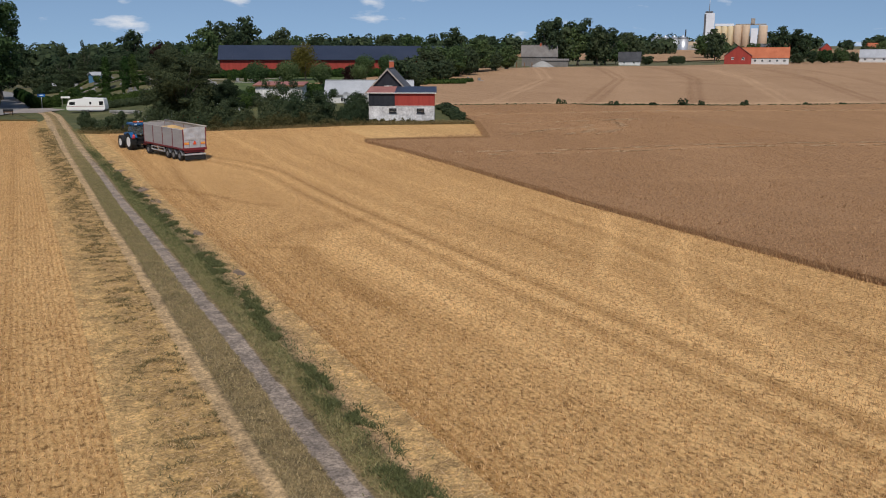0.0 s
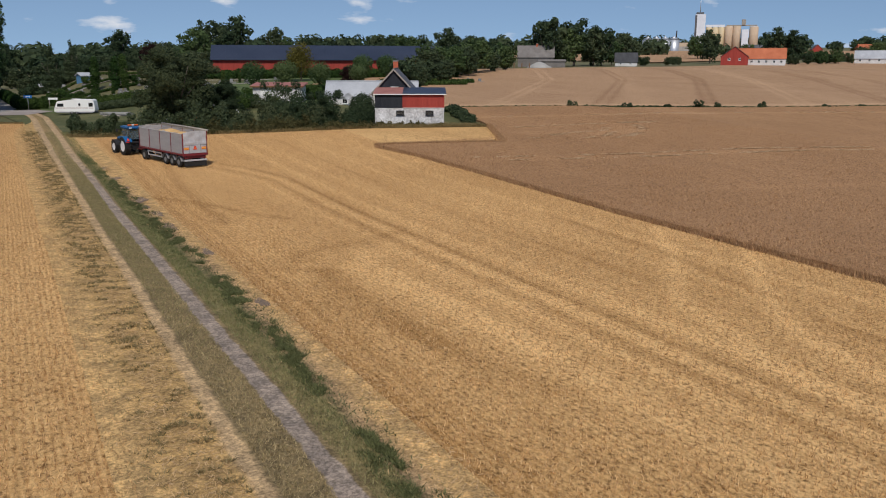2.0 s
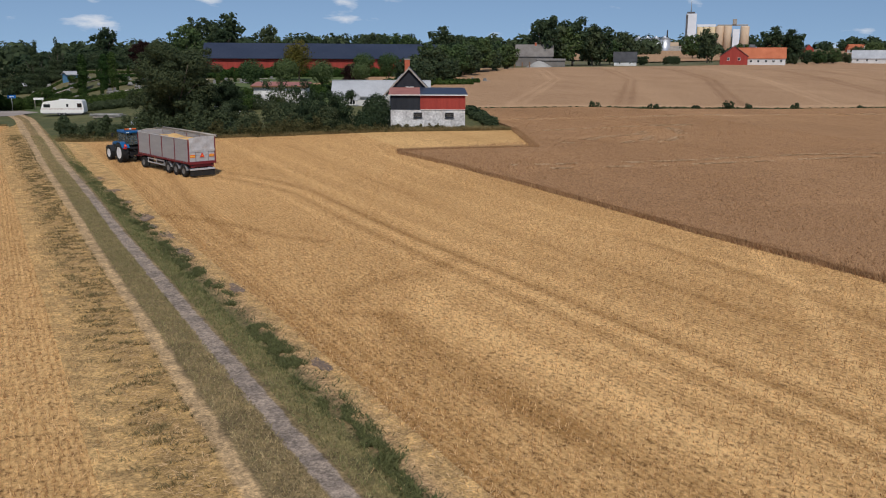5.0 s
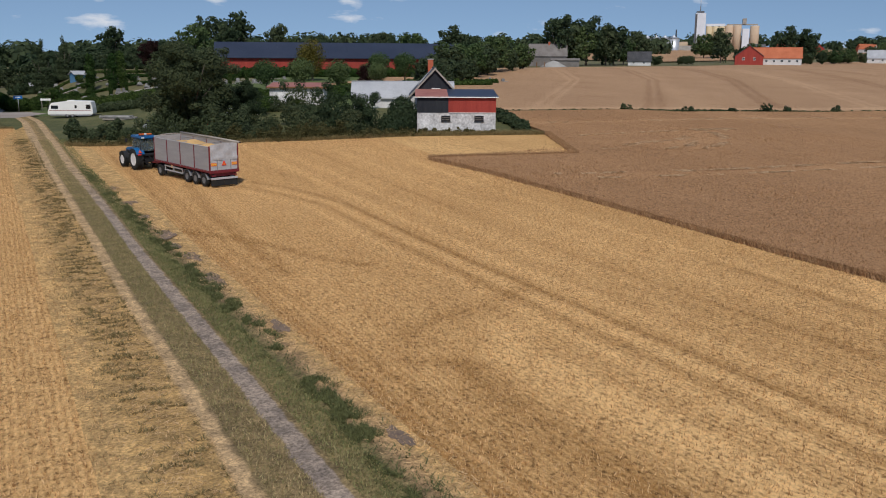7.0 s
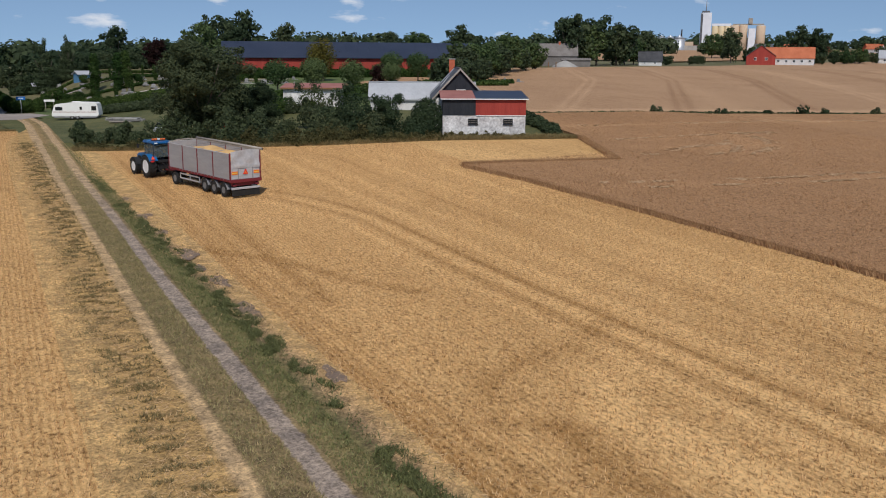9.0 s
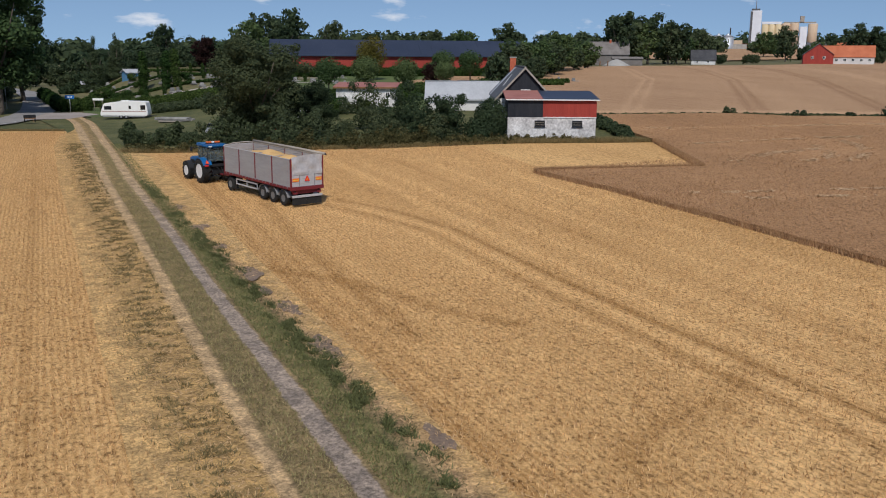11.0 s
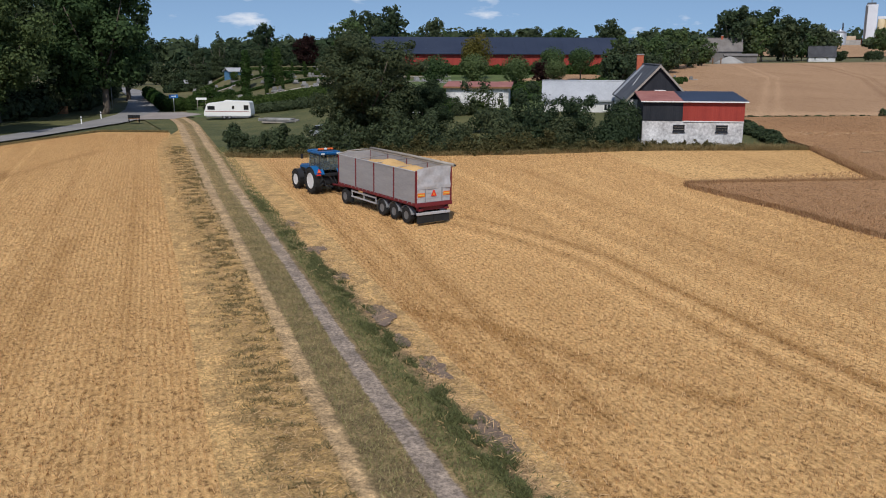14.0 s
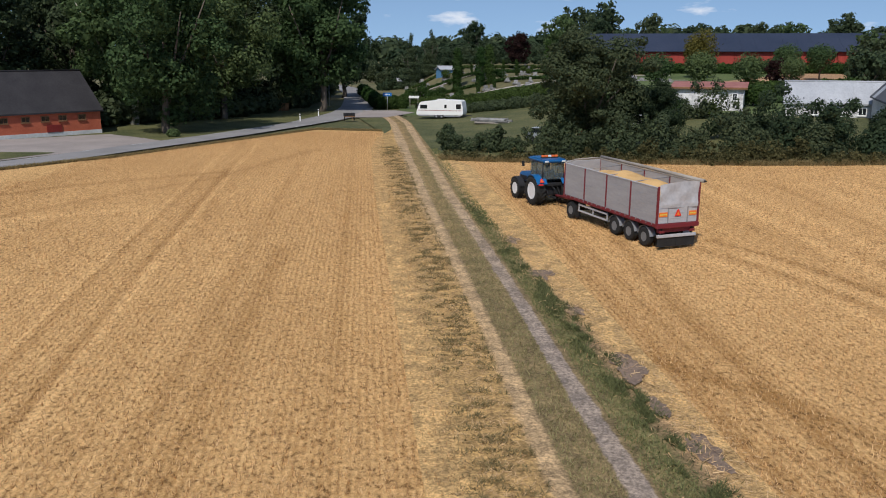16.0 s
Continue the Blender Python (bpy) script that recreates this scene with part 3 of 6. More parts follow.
TREE_WORDS = {
    "oak": ("tall broad deciduous tree with deep green crown by the road", "tree"), "lime": ("tall deciduous tree with pale trunk on the lawn", "tree"),
    "field": ("wide olive-green tree with dense low crown at the field edge", "tree"), "far": ("dark green deciduous tree in a distant belt", "tree"),
    "topiary": ("clipped round green tree in the cemetery", "tree"), "shrub": ("clipped round green shrub on the cemetery lawn", "shrub"), "yellow": ("round yellow-green tree in the cemetery", "tree"),
    "cypress": ("narrow columnar evergreen in the cemetery", "tree"), "spruce": ("dark conical conifer behind the cemetery", "tree"), "copper": ("small copper-leaved tree in the cemetery", "tree"),
}


def plant(key, x, y, size=1.0, turn=None, sink=0.0, wide=1.0, top=None):
    """A tree at a place; top: the height its crown reaches."""
    tm, cm, h = TREE_KITS[key]
    words = TREE_WORDS[key.split("_")[0]]
    turn = (x * 37 + y * 91) % 360 if turn is None else turn
    if top:
        size = (top - height(x, y)) / h
    ob = thing("shrub" if key == "shrub" else "tree", pose(x, y, height(x, y) - 0.16 - sink, 0, 0, turn) @ Matrix.Diagonal((size * wide, size * wide, size, 1)), words[0], words[1], group=key.split("_")[0] + " trees")
    for nm, me in (("trunk", tm), ("crown", cm)):
        o = new(nm, me)
        o.parent = ob
    return ob


plant("field_tree", 20.7, 130.5, 1.03, 20, wide=1.02)
plant("field_tree", 26.9, 131.0, 0.56, 200, wide=1.1)
for key, x, y, s in (("lime", -31.7, 174, 1.15), ("oak_a", -24.0, 160.5, 0.92), ("oak_c", -22, 200, 1.0), ("oak_b", -7.4, 199, 1.12), ("oak_a", -21, 184, 0.9), ("oak_c", -44, 190, 1.0),
                     ("oak_b", -57, 176, 1.05), ("oak_a", -35, 207, 1.05), ("oak_c", -11, 218, 1.0), ("oak_b", -13, 240, 0.95), ("oak_a", -28, 226, 1.05), ("oak_c", -52, 210, 1.05), ("oak_b", -70, 196, 1.1),
                     ("oak_a", -42, 232, 1.1), ("oak_b", -16, 264, 0.95), ("oak_c", -20, 285, 0.9), ("oak_a", -75, 165, 1.0), ("oak_c", -62, 240, 1.1), ("oak_b", -24, 300, 0.9), ("oak_c", -66, 186, 1.0), ("oak_c", -49, 171, 0.85), ("oak_c", -84, 182, 1.1), ("oak_c", -4.5, 246, 0.8)):
    plant(key, x, y, s)
rng = random.Random(11)
# the cemetery's trees
for key, x, y, s in (("topiary", 45, 183, 1.05), ("topiary", 51, 181, 1.1), ("topiary", 57.5, 179, 1.05), ("topiary", 80, 212, 1.15), ("topiary", 85.5, 210, 1.15), ("topiary", 70, 190, 0.9), ("yellow_tree", 67, 222, 1.15),
                     ("cypress", 24, 232, 0.95), ("cypress", 26, 232, 0.95), ("cypress", 20, 240, 1.0), ("cypress", 39, 236, 0.9), ("spruce", 12.2, 281, 0.95), ("spruce", 18, 285, 0.8), ("copper", 37, 262, 1.0), ("copper", 70, 196, 0.55),
                     ("topiary", 74, 205, 0.8), ("topiary", 80, 188, 0.9), ("yellow_tree", 36, 205, 0.5)):
    plant(key, x, y, s)
for i in range(34):
    x, y = rng.uniform(9, 62), rng.uniform(212, 262)
    if x < 42 or y < 234:
        plant("shrub" if i % 4 else "cypress", x, y, rng.uniform(0.5, 0.9) if i % 4 else rng.uniform(0.22, 0.42), rng.uniform(0, 360))
for x, y, s in ((9.9, 235, 1.0), (11.8, 236, 1.1), (13.4, 228, 0.8), (15.6, 228, 0.85), (18.5, 229, 0.7), (8.0, 222, 0.8)):
    plant("shrub", x, y, s, wide=1.15)
# single trees behind the barn and on the crest: kind, place, height reached, breadth
for key, x, y, top, wide in (("far_c", 55.3, 496, 29.5, 0.95), ("far_d", 61, 484, 17.5, 1.5), ("far_d", 47, 484, 15.5, 1.3), ("far_d", 72, 470, 13.5, 1.2),
                             ("far_a", 77, 335, 28.0, 0.95), ("far_a", 66, 322, 25.6, 0.9), ("far_b", 57.5, 305, 22.6, 0.85), ("far_c", 70, 312, 22.5, 0.9), ("far_c", 85, 310, 24.2, 0.85), ("far_b", 90, 316, 19.5, 0.7), ("far_c", 95, 299, 20.8, 0.8),
                             ("far_c", 167, 415, 26.0, 0.9), ("far_b", 182, 416, 25.2, 1.0), ("far_a", 175, 420, 22.0, 1.0), ("far_a", 205.6, 417, 29.0, 0.95), ("far_c", 213, 420, 26.0, 0.8),
                             ("far_a", 361, 391, 30.3, 0.82), ("far_a", 391, 373, 31.5, 0.9), ("far_a", 401, 367, 30.0, 0.9), ("far_b", 408, 375, 27.5, 0.8)):
    plant(key, x, y, wide=wide, top=top)
# belts of trees behind the barn, along the crest and on the far hills
for x0, y0, x1, y1, k, keys, lo, hi in (
    (100, 352, 160, 380, 8, ("far_d",), 0.55, 0.7), (160, 392, 210, 404, 6, ("far_d",), 0.75, 0.95),
    (100, 215, 150, 262, 12, ("far_d", "far_b"), 0.5, 0.75), (72, 168, 102, 212, 7, ("far_d",), 0.42, 0.6), (150, 285, 184, 318, 10, ("far_b", "far_a"), 0.45, 0.7), (203, 330, 250, 345, 6, ("far_c", "far_a", "far_b"), 0.95, 1.2),
    (250, 350, 290, 362, 6, ("far_a", "far_b"), 0.75, 0.95), (272, 345, 304, 352, 6, ("far_d",), 0.3, 0.42), (376, 344, 452, 372, 14, ("far_d", "far_b"), 0.42, 0.6), (420, 440, 520, 500, 9, ("far_d", "far_b"), 0.5, 0.9),
    (520, 420, 720, 480, 12, ("far_d", "far_b"), 0.6, 1.0), (2, 292, 58, 302, 17, ("far_d",), 0.34, 0.52), (-12, 345, 60, 385, 14, ("far_d",), 0.5, 0.75), (0, 420, 160, 470, 16, ("far_d", "far_b"), 0.4, 0.7),
):
    for i in range(k):
        f = (i + rng.uniform(0.1, 0.9)) / k
        plant(rng.choice(keys), x0 + (x1 - x0) * f + rng.uniform(-4, 4), y0 + (y1 - y0) * f + rng.uniform(-4, 4), rng.uniform(lo, hi), rng.uniform(0, 360))
plant("far_b", 452, 500, 1.2, 40)
plant("far_b", 470, 506, 1.1, 90)


def far_wood(name, x0, y0, x1, y1, count, h, seed, deep=40):
    """Distant woodland as one uneven mass of clumps."""
    r = random.Random(seed)
    lobes = []
    for i in range(count):
        f = (i + r.random()) / count
        x, y = x0 + (x1 - x0) * f + r.uniform(-deep, deep), y0 + (y1 - y0) * f + r.uniform(-deep, deep)
        k = h * r.uniform(0.55, 1.1)
        lobes.append(((x, y, height(x, y) + k * 0.45), (k * 0.6, k * 0.6, k * 0.55)))
    me = leaf_mesh(name, lobes, count * 90, h * 0.13, seed)
    me.materials.append(M["leaf_dark"])
    return tagged(new(name, me), "distant dark green woodland on the horizon", "woodland", kind="stuff")


far_wood("far_wood", -70, 500, 330, 560, 64, 12, 12)
far_wood("far_wood", 80, 620, 620, 640, 46, 15, 3)
far_wood("far_wood", 640, 900, 1300, 760, 50, 17, 4)
far_wood("far_wood", -260, 700, 120, 640, 36, 16, 5)
far_wood("far_wood", 900, 1500, 2000, 1100, 60, 26, 6, 90)
far_wood("far_wood", 100, 1500, 900, 1500, 50, 22, 7, 90)
far_wood("far_wood", -900, 1200, 100, 1400, 50, 24, 8, 90)
far_wood("west_wood", -75, 60, -95, 250, 40, 19, 9, 9)

# ---------------------------------------------------------------- buildings
M["plaster"] = surface("peeling_plaster", (0.27, 0.255, 0.25), (0.80, 0.78, 0.76), 0.55, 4, 0.9, relief=0.4, dist=0.02)
M["white"] = surface("white_render", (0.48, 0.47, 0.46), (0.68, 0.67, 0.65), 0.5, 6, 0.85, relief=0.2)
M["red_wood"] = surface("red_boards", (0.245, 0.034, 0.025), (0.36, 0.055, 0.040), 0.4, 7, 0.8, relief=0.3, stretch=(4, 4, 0.3))
M["maroon_wood"] = surface("dark_red_boards", (0.16, 0.018, 0.014), (0.24, 0.03, 0.024), 0.4, 7, 0.8, relief=0.3)
M["black_wood"] = surface("black_boards", (0.011, 0.013, 0.018), (0.030, 0.033, 0.040), 0.5, 7, 0.85, relief=0.3, stretch=(4, 4, 0.3))
M["roof_blue"] = surface("dark_blue_sheet", (0.020, 0.027, 0.048), (0.036, 0.044, 0.070), 0.1, 2, 0.45, relief=0.1)
M["roof_grey"] = surface("grey_sheet_roof", (0.30, 0.31, 0.33), (0.44, 0.45, 0.47), 0.3, 5, 0.6, relief=0.15)
M["roof_dark"] = surface("dark_slate", (0.062, 0.062, 0.068), (0.12, 0.12, 0.127), 0.5, 8, 0.7, relief=0.3)
M["slate"] = surface("old_slate", (0.036, 0.037, 0.042), (0.078, 0.078, 0.084), 0.5, 6, 0.85, relief=0.3)
M["grey_brown"] = surface("weathered_grey_boards", (0.13, 0.115, 0.105), (0.22, 0.20, 0.185), 0.4, 6, 0.9, relief=0.3)
M["roof_black"] = surface("black_tile", (0.022, 0.020, 0.022), (0.045, 0.042, 0.044), 0.3, 6, 0.75, relief=0.4)
M["roof_red"] = surface("faded_red_felt", (0.26, 0.10, 0.085), (0.38, 0.17, 0.14), 0.5, 6, 0.8, relief=0.2)
M["tile_orange"] = surface("orange_tile", (0.36, 0.10, 0.045), (0.50, 0.16, 0.075), 0.3, 5, 0.8, relief=0.3)
M["brick"] = surface("red_brick", (0.36, 0.085, 0.045), (0.50, 0.135, 0.07), 0.6, 9, 0.9, relief=0.3)
M["silo_white"] = surface("pale_concrete", (0.58, 0.60, 0.64), (0.72, 0.74, 0.78), 0.02, 0.3, 0.85, relief=0)
M["silo_beige"] = surface("beige_concrete", (0.50, 0.37, 0.26), (0.62, 0.48, 0.34), 0.02, 0.3, 0.85, relief=0)
M["silo_yellow"] = surface("yellow_concrete", (0.58, 0.47, 0.29), (0.66, 0.55, 0.36), 0.02, 0.3, 0.85, relief=0)
M["steel"] = surface("galvanised_steel", (0.42, 0.44, 0.47), (0.56, 0.58, 0.61), 0.3, 4, 0.45, 0.6, relief=0.1)
M["concrete"] = surface("grey_concrete", (0.25, 0.24, 0.22), (0.40, 0.38, 0.35), 0.4, 7, 0.9, relief=0.3)
M["stone"] = surface("gravestone", (0.09, 0.09, 0.088), (0.36, 0.35, 0.33), 0.7, 8, 0.7, relief=0.2, vary=0.8)
M["paint_white"] = surface("white_paint", (0.74, 0.73, 0.70), (0.82, 0.81, 0.78), 0.5, 10, 0.4, relief=0.05)
M["timber"] = surface("grey_timber", (0.22, 0.19, 0.16), (0.40, 0.36, 0.31), 0.5, 9, 0.9, relief=0.4, stretch=(1, 1, 6))
M["timber_brown"] = surface("brown_timber", (0.14, 0.07, 0.035), (0.26, 0.14, 0.07), 0.5, 9, 0.9, relief=0.4)
M["rubber"] = surface("black_rubber", (0.012, 0.012, 0.012), (0.03, 0.029, 0.027), 2, 20, 0.85, relief=0.2)
mg, ng, lg, bg = mat_base("window_glass", 0.08, 0.0, 0.6)
bg.inputs["Base Color"].default_value = (0.015, 0.018, 0.02, 1)
M["glass"] = mg


def flat_mat(name, c, rough=0.5, metal=0.0):
    return surface(name, tuple(k * 0.88 for k in c), c, 1.5, 14, rough, metal, relief=0.05)


def roof_slab(x0, x1, y0, y1, ze, zr, thick=0.18, over=0.35, side=-1):
    """One slope of a gable roof whose ridge runs along y. side -1: the slope that faces -x."""
    bm = bmesh.new()
    mid = (x0 + x1) / 2
    half = (x1 - x0) / 2
    k = (zr - ze) / half
    e = half + over
    pts = [(mid + side * e, zr - k * e), (mid, zr), (mid, zr + thick), (mid + side * e, zr - k * e + thick)]
    extrude_profile(bm, pts, y0 - over, y1 + over)
    return bm


def window_part(parent, x, y, z, w, h, face="front", frame_mat=None, bars=1):
    """A window set in the wall face (front: faces -y; left: faces -x)."""
    fm = frame_mat or M["paint_white"]
    m = pose(x, y, z, 0, 0, {"front": 0, "left": -90, "back": 180, "right": 90}[face])
    bm = bmesh.new()
    t = min(0.08, w * 0.12)
    for q in ((-w / 2, w / 2, -h / 2, -h / 2 + t), (-w / 2, w / 2, h / 2 - t, h / 2), (-w / 2, -w / 2 + t, -h / 2 + t, h / 2 - t), (w / 2 - t, w / 2, -h / 2 + t, h / 2 - t)):
        bx(bm, q[0], q[1], -0.05, 0.05, q[2], q[3], m)
    for i in range(bars):
        c = -w / 2 + w * (i + 1) / (bars + 1)
        bx(bm, c - t * 0.3, c + t * 0.3, -0.04, 0.04, -h / 2 + t, h / 2 - t, m)
    win = part("window", bm, fm, parent)
    part("pane", box(-w / 2 + t * 0.5, w / 2 - t * 0.5, -0.02, 0.03, -h / 2 + t * 0.5, h / 2 - t * 0.5, m=m), M["glass"], win)
    part("sill", box(-w / 2 - 0.06, w / 2 + 0.06, -0.12, 0.02, -h / 2 - 0.07, -h / 2 - 0.005, m=m), fm, win)
    return win


def gable_house(name, m, W, L, wall_h, ridge_h, wall_mat, roof_mat, label, category="house", plinth=None, gable_mat=None, chimney=None, windows=(), over=0.35, roof_label=""):
    """Ridge along local y; base at z = 0, walls from -1."""
    ob = thing(name, m, label, category)
    bm = bmesh.new()
    bx(bm, -W / 2, W / 2, 0, L, -1.0, wall_h)
    part("wall", bm, wall_mat, ob)
    for y0, y1 in ((-0.004, 0.25), (L - 0.25, L + 0.004)):
        bm = bmesh.new()
        extrude_profile(bm, [(-W / 2, wall_h + 0.002), (W / 2, wall_h + 0.002), (0, ridge_h)], y0, y1)
        part("gable", bm, gable_mat or wall_mat, ob)
    for side in (-1, 1):
        part("roof", roof_slab(-W / 2, W / 2, 0, L, wall_h, ridge_h, over=over, side=side), roof_mat, ob, roof_label)
    bm = bmesh.new()
    tube(bm, [(0, -over, ridge_h + 0.17), (0, L + over, ridge_h + 0.17)], 0.12, 8)
    part("ridge_cap", bm, roof_mat, ob)
    if plinth:
        part("plinth", box(-W / 2 - 0.04, W / 2 + 0.04, -0.04, L + 0.04, -1, plinth), M["white"], ob, "white painted plinth")
    if chimney:
        cx, cy, top = chimney
        ch = part("chimney", box(cx - 0.4, cx + 0.4, cy - 0.35, cy + 0.35, ridge_h - 1.2, top, 0.02), M["brick"], ob, "red brick chimney")
        part("cap", box(cx - 0.47, cx + 0.47, cy - 0.42, cy + 0.42, top + 0.003, top + 0.14, 0.03), M["concrete"], ch)
    for spec in windows:
        window_part(ob, *spec)
    return ob


FARM = pose(50.3, 124.0, 2.1, 0, 0, -25.5)
farmhouse = gable_house("farmhouse", FARM, 6.3, 19.3, 4.1, 7.45, M["white"], M["roof_dark"], "old farmhouse with black boarded gable and slate roof", gable_mat=M["black_wood"], chimney=(-0.35, 18.4, 8.7), over=0.3,
                         windows=((0.1, -0.02, 4.75, 1.1, 0.7, "front"), (-3.17, 4, 2.2, 1.1, 1.1, "left"), (-3.17, 9, 2.2, 1.1, 1.1, "left"), (-3.17, 14, 2.2, 1.1, 1.1, "left")))
for side in (-1, 1):
    bm = bmesh.new()
    k = 3.35 / 3.15
    extrude_profile(bm, [(side * 3.5, 7.45 - k * 3.5 - 0.06), (side * 0.0, 7.39), (0, 7.68), (side * 3.5, 7.68 - k * 3.5)], -0.36, -0.30)
    part("bargeboard", bm, M["timber"], farmhouse, "weathered grey bargeboard")
bm = bmesh.new()
extrude_profile(bm, [(-3.46, 7.45 - k * 3.46 + 0.19), (-0.1, 7.45 - k * 0.1 + 0.19), (-0.1, 7.45 - k * 0.1 + 0.22), (-3.46, 7.45 - k * 3.46 + 0.22)], 14.6, 17.2)
part("roof_patch", bm, M["roof_grey"], farmhouse, "pale grey sheet patch on the roof")
bm = bmesh.new()
tube(bm, [(-2.2, 6.0, 7.45 - k * 2.2 + 0.25), (-1.0, 9.0, 7.45 - k * 1.0 + 0.27)], 0.06, 6)
part("roof_ladder", bm, M["roof_grey"], farmhouse, "pale roof batten")

# the plastered outbuilding with a boarded upper storey
out = thing("outbuilding", FARM, "white plastered outbuilding with red and black boarded upper storey", "outbuilding")
X0, X1, Y0, Y1, XM = -2.3, 7.15, -7.45, -1.0, 1.45
part("wall", box(X0, X1, Y0, Y1, -1.0, 2.42, 0.03), M["plaster"], out, "white plaster wall, stained and flaking")


def boards(x0, x1, y, z0, z1, mat_, lbl, face=-1):
    """A boarded front: upright planks with small gaps, in one panel."""
    panel = part("boarding", box(x0, x1, y - 0.03, y, z0, z1), mat_, out, lbl)
    xs = spread(x0, x1, 0.2)
    for i, (xa, xb) in enumerate(zip(xs, xs[1:])):
        part("plank", box(xa + 0.008, xb - 0.008, y - 0.055 - 0.008 * (i % 2), y - 0.031, z0 + 0.01 * (i % 3), z1), mat_, panel)


part("upper_wall", box(X0 + 0.04, X1 - 0.04, Y0 + 0.02, Y1 - 0.02, 2.43, 4.2), M["black_wood"], out)
boards(X0, XM, Y0 + 0.01, 2.45, 4.22, M["black_wood"], "black boarded panel")
boards(XM + 0.01, X1, Y0 + 0.01, 2.45, 4.22, M["red_wood"], "red painted boarded panel")
bm = bmesh.new()
bx(bm, X1 - 0.03, X1 + 0.03, Y0, Y1, 2.45, 4.4)
part("side_boarding", bm, M["red_wood"], out)
for x0, x1, mt, lb in ((X0 - 0.25, XM, M["roof_red"], "faded red lean-to roof"), (XM + 0.005, X1 + 0.3, M["roof_blue"], "dark blue lean-to roof")):
    bm = bmesh.new()
    vs = bx(bm, x0, x1, Y0 - 0.3, Y1 + 0.9, 4.24, 4.38)
    for v in vs:
        v.co.z += 0.55 * (v.co.y - Y0) / (Y1 - Y0)
    part("roof", bm, mt, out, lb)
part("fascia", box(X0 - 0.25, X1 + 0.3, Y0 - 0.36, Y0 - 0.31, 4.22, 4.33), M["paint_white"], out, "white painted fascia")
part("drip_rail", box(XM + 0.02, X1 + 0.02, Y0 - 0.09, Y0 - 0.045, 2.38, 2.46), M["paint_white"], out)
for wx in (1.15, 5.15):
    w_ = window_part(out, wx, Y0 - 0.01, 1.75, 1.1, 0.66, "front", M["black_wood"], 3)
    bm = bmesh.new()
    for zz in (-0.12, 0.12):
        bx(bm, wx - 0.5, wx + 0.5, Y0 - 0.035, Y0 - 0.015, 1.75 + zz - 0.015, 1.75 + zz + 0.015)
    part("glazing_bar", bm, M["timber"], w_)

annex = gable_house("farm_annex", FARM @ pose(-12.0, 22.6, 0.9, 0, 0, -90) @ pose(0, 0, 0), 5.0, 15.0, 2.3, 4.35, M["white"], M["roof_grey"], "long low annex with pale grey sheet roof", "annex", windows=((2.52, 3, 1.3, 0.9, 0.9, "right"), (2.52, 8, 1.3, 0.9, 0.9, "right")))
for i in range(16):
    bm = bmesh.new()
    extrude_profile(bm, [(0.05, 4.35 + 0.17), (2.80, 2.07 + 0.17), (2.80, 2.11 + 0.17), (0.05, 4.39 + 0.17)], 0.1 + i * 0.98, 0.16 + i * 0.98)
    part("roof_seam", bm, M["roof_grey"], annex)
dish = thing("satellite_dish", FARM @ pose(-8.3, 18.6, 0.9), "round pale satellite dish on a post", "dish")
bm = bmesh.new()
tube(bm, [(0, 0, -0.5), (0, 0, 1.9)], 0.05)
part("post", bm, M["steel"], dish)
bm = bmesh.new()
lathe(bm, [(0.08, 0.16), (0.45, 0.1), (0.62, 0.0), (0.62, -0.02), (0.45, 0.08), (0.08, 0.14)], 20, pose(0, -0.1, 2.1, 0, 0, 100))
part("bowl", bm, M["roof_grey"], dish)

SHED = pose(43.0, 157.5, height(43, 157) + 0.1, 0, 0, -25.5)
shed = thing("shed", SHED, "low white shed with faded red lean-to roof", "shed")
part("wall", box(-4.2, 4.2, -2.6, 2.6, -1.5, 2.5, 0.02), M["plaster"], shed)
bm = bmesh.new()
for v in bx(bm, -4.6, 4.6, -3.0, 3.0, 2.52, 2.68):
    v.co.z += 0.5 * (v.co.y + 3) / 6
part("roof", bm, M["roof_red"], shed, "faded red sheet roof")
part("fascia", box(-4.6, 4.6, -3.06, -3.01, 2.42, 2.64), M["timber_brown"], shed)
window_part(shed, 3.2, -2.62, 1.5, 0.6, 0.9, "front")

# the long red barn
BARN = pose(112.5, 231.5, 8.3, 0, 0, 75)
barn = thing("long_barn", BARN, "very long red barn with dark blue sheet roof", "barn")
LB, WB = 64.0, 16.0
for i in range(6):
    y0, y1 = LB * i / 6 + 0.08, LB * (i + 1) / 6 - 0.08
    part("wall_panel", box(0, 0.3, y0, y1, -3, 3.25), M["red_wood"], barn)
bm = bmesh.new()
bx(bm, 0.3, WB, 0, LB, -3, 3.2)
part("wall", bm, M["red_wood"], barn)
for y0, y1 in ((-0.2, 0.0), (LB, LB + 0.2)):
    bm = bmesh.new()
    extrude_profile(bm, [(0, 3.2), (WB, 3.2), (WB / 2, 6.9)], y0, y1)
    part("gable", bm, M["red_wood"], barn)
for side in (-1, 1):
    part("roof", roof_slab(0, WB, 0, LB, 3.2, 6.9, over=0.6, side=side), M["roof_blue"], barn)
part("gutter", box(-0.72, -0.60, -0.5, LB + 0.5, 2.92, 3.06), M["roof_blue"], barn)

for i in range(22):
    bm = bmesh.new()
    extrude_profile(bm, [(WB / 2, 6.9 + 0.17), (-0.58, 2.93 + 0.17), (-0.58, 2.98 + 0.17), (WB / 2, 6.95 + 0.17)], 0.2 + i * 3.02, 0.28 + i * 3.02)
    part("roof_seam", bm, M["roof_blue"], barn)
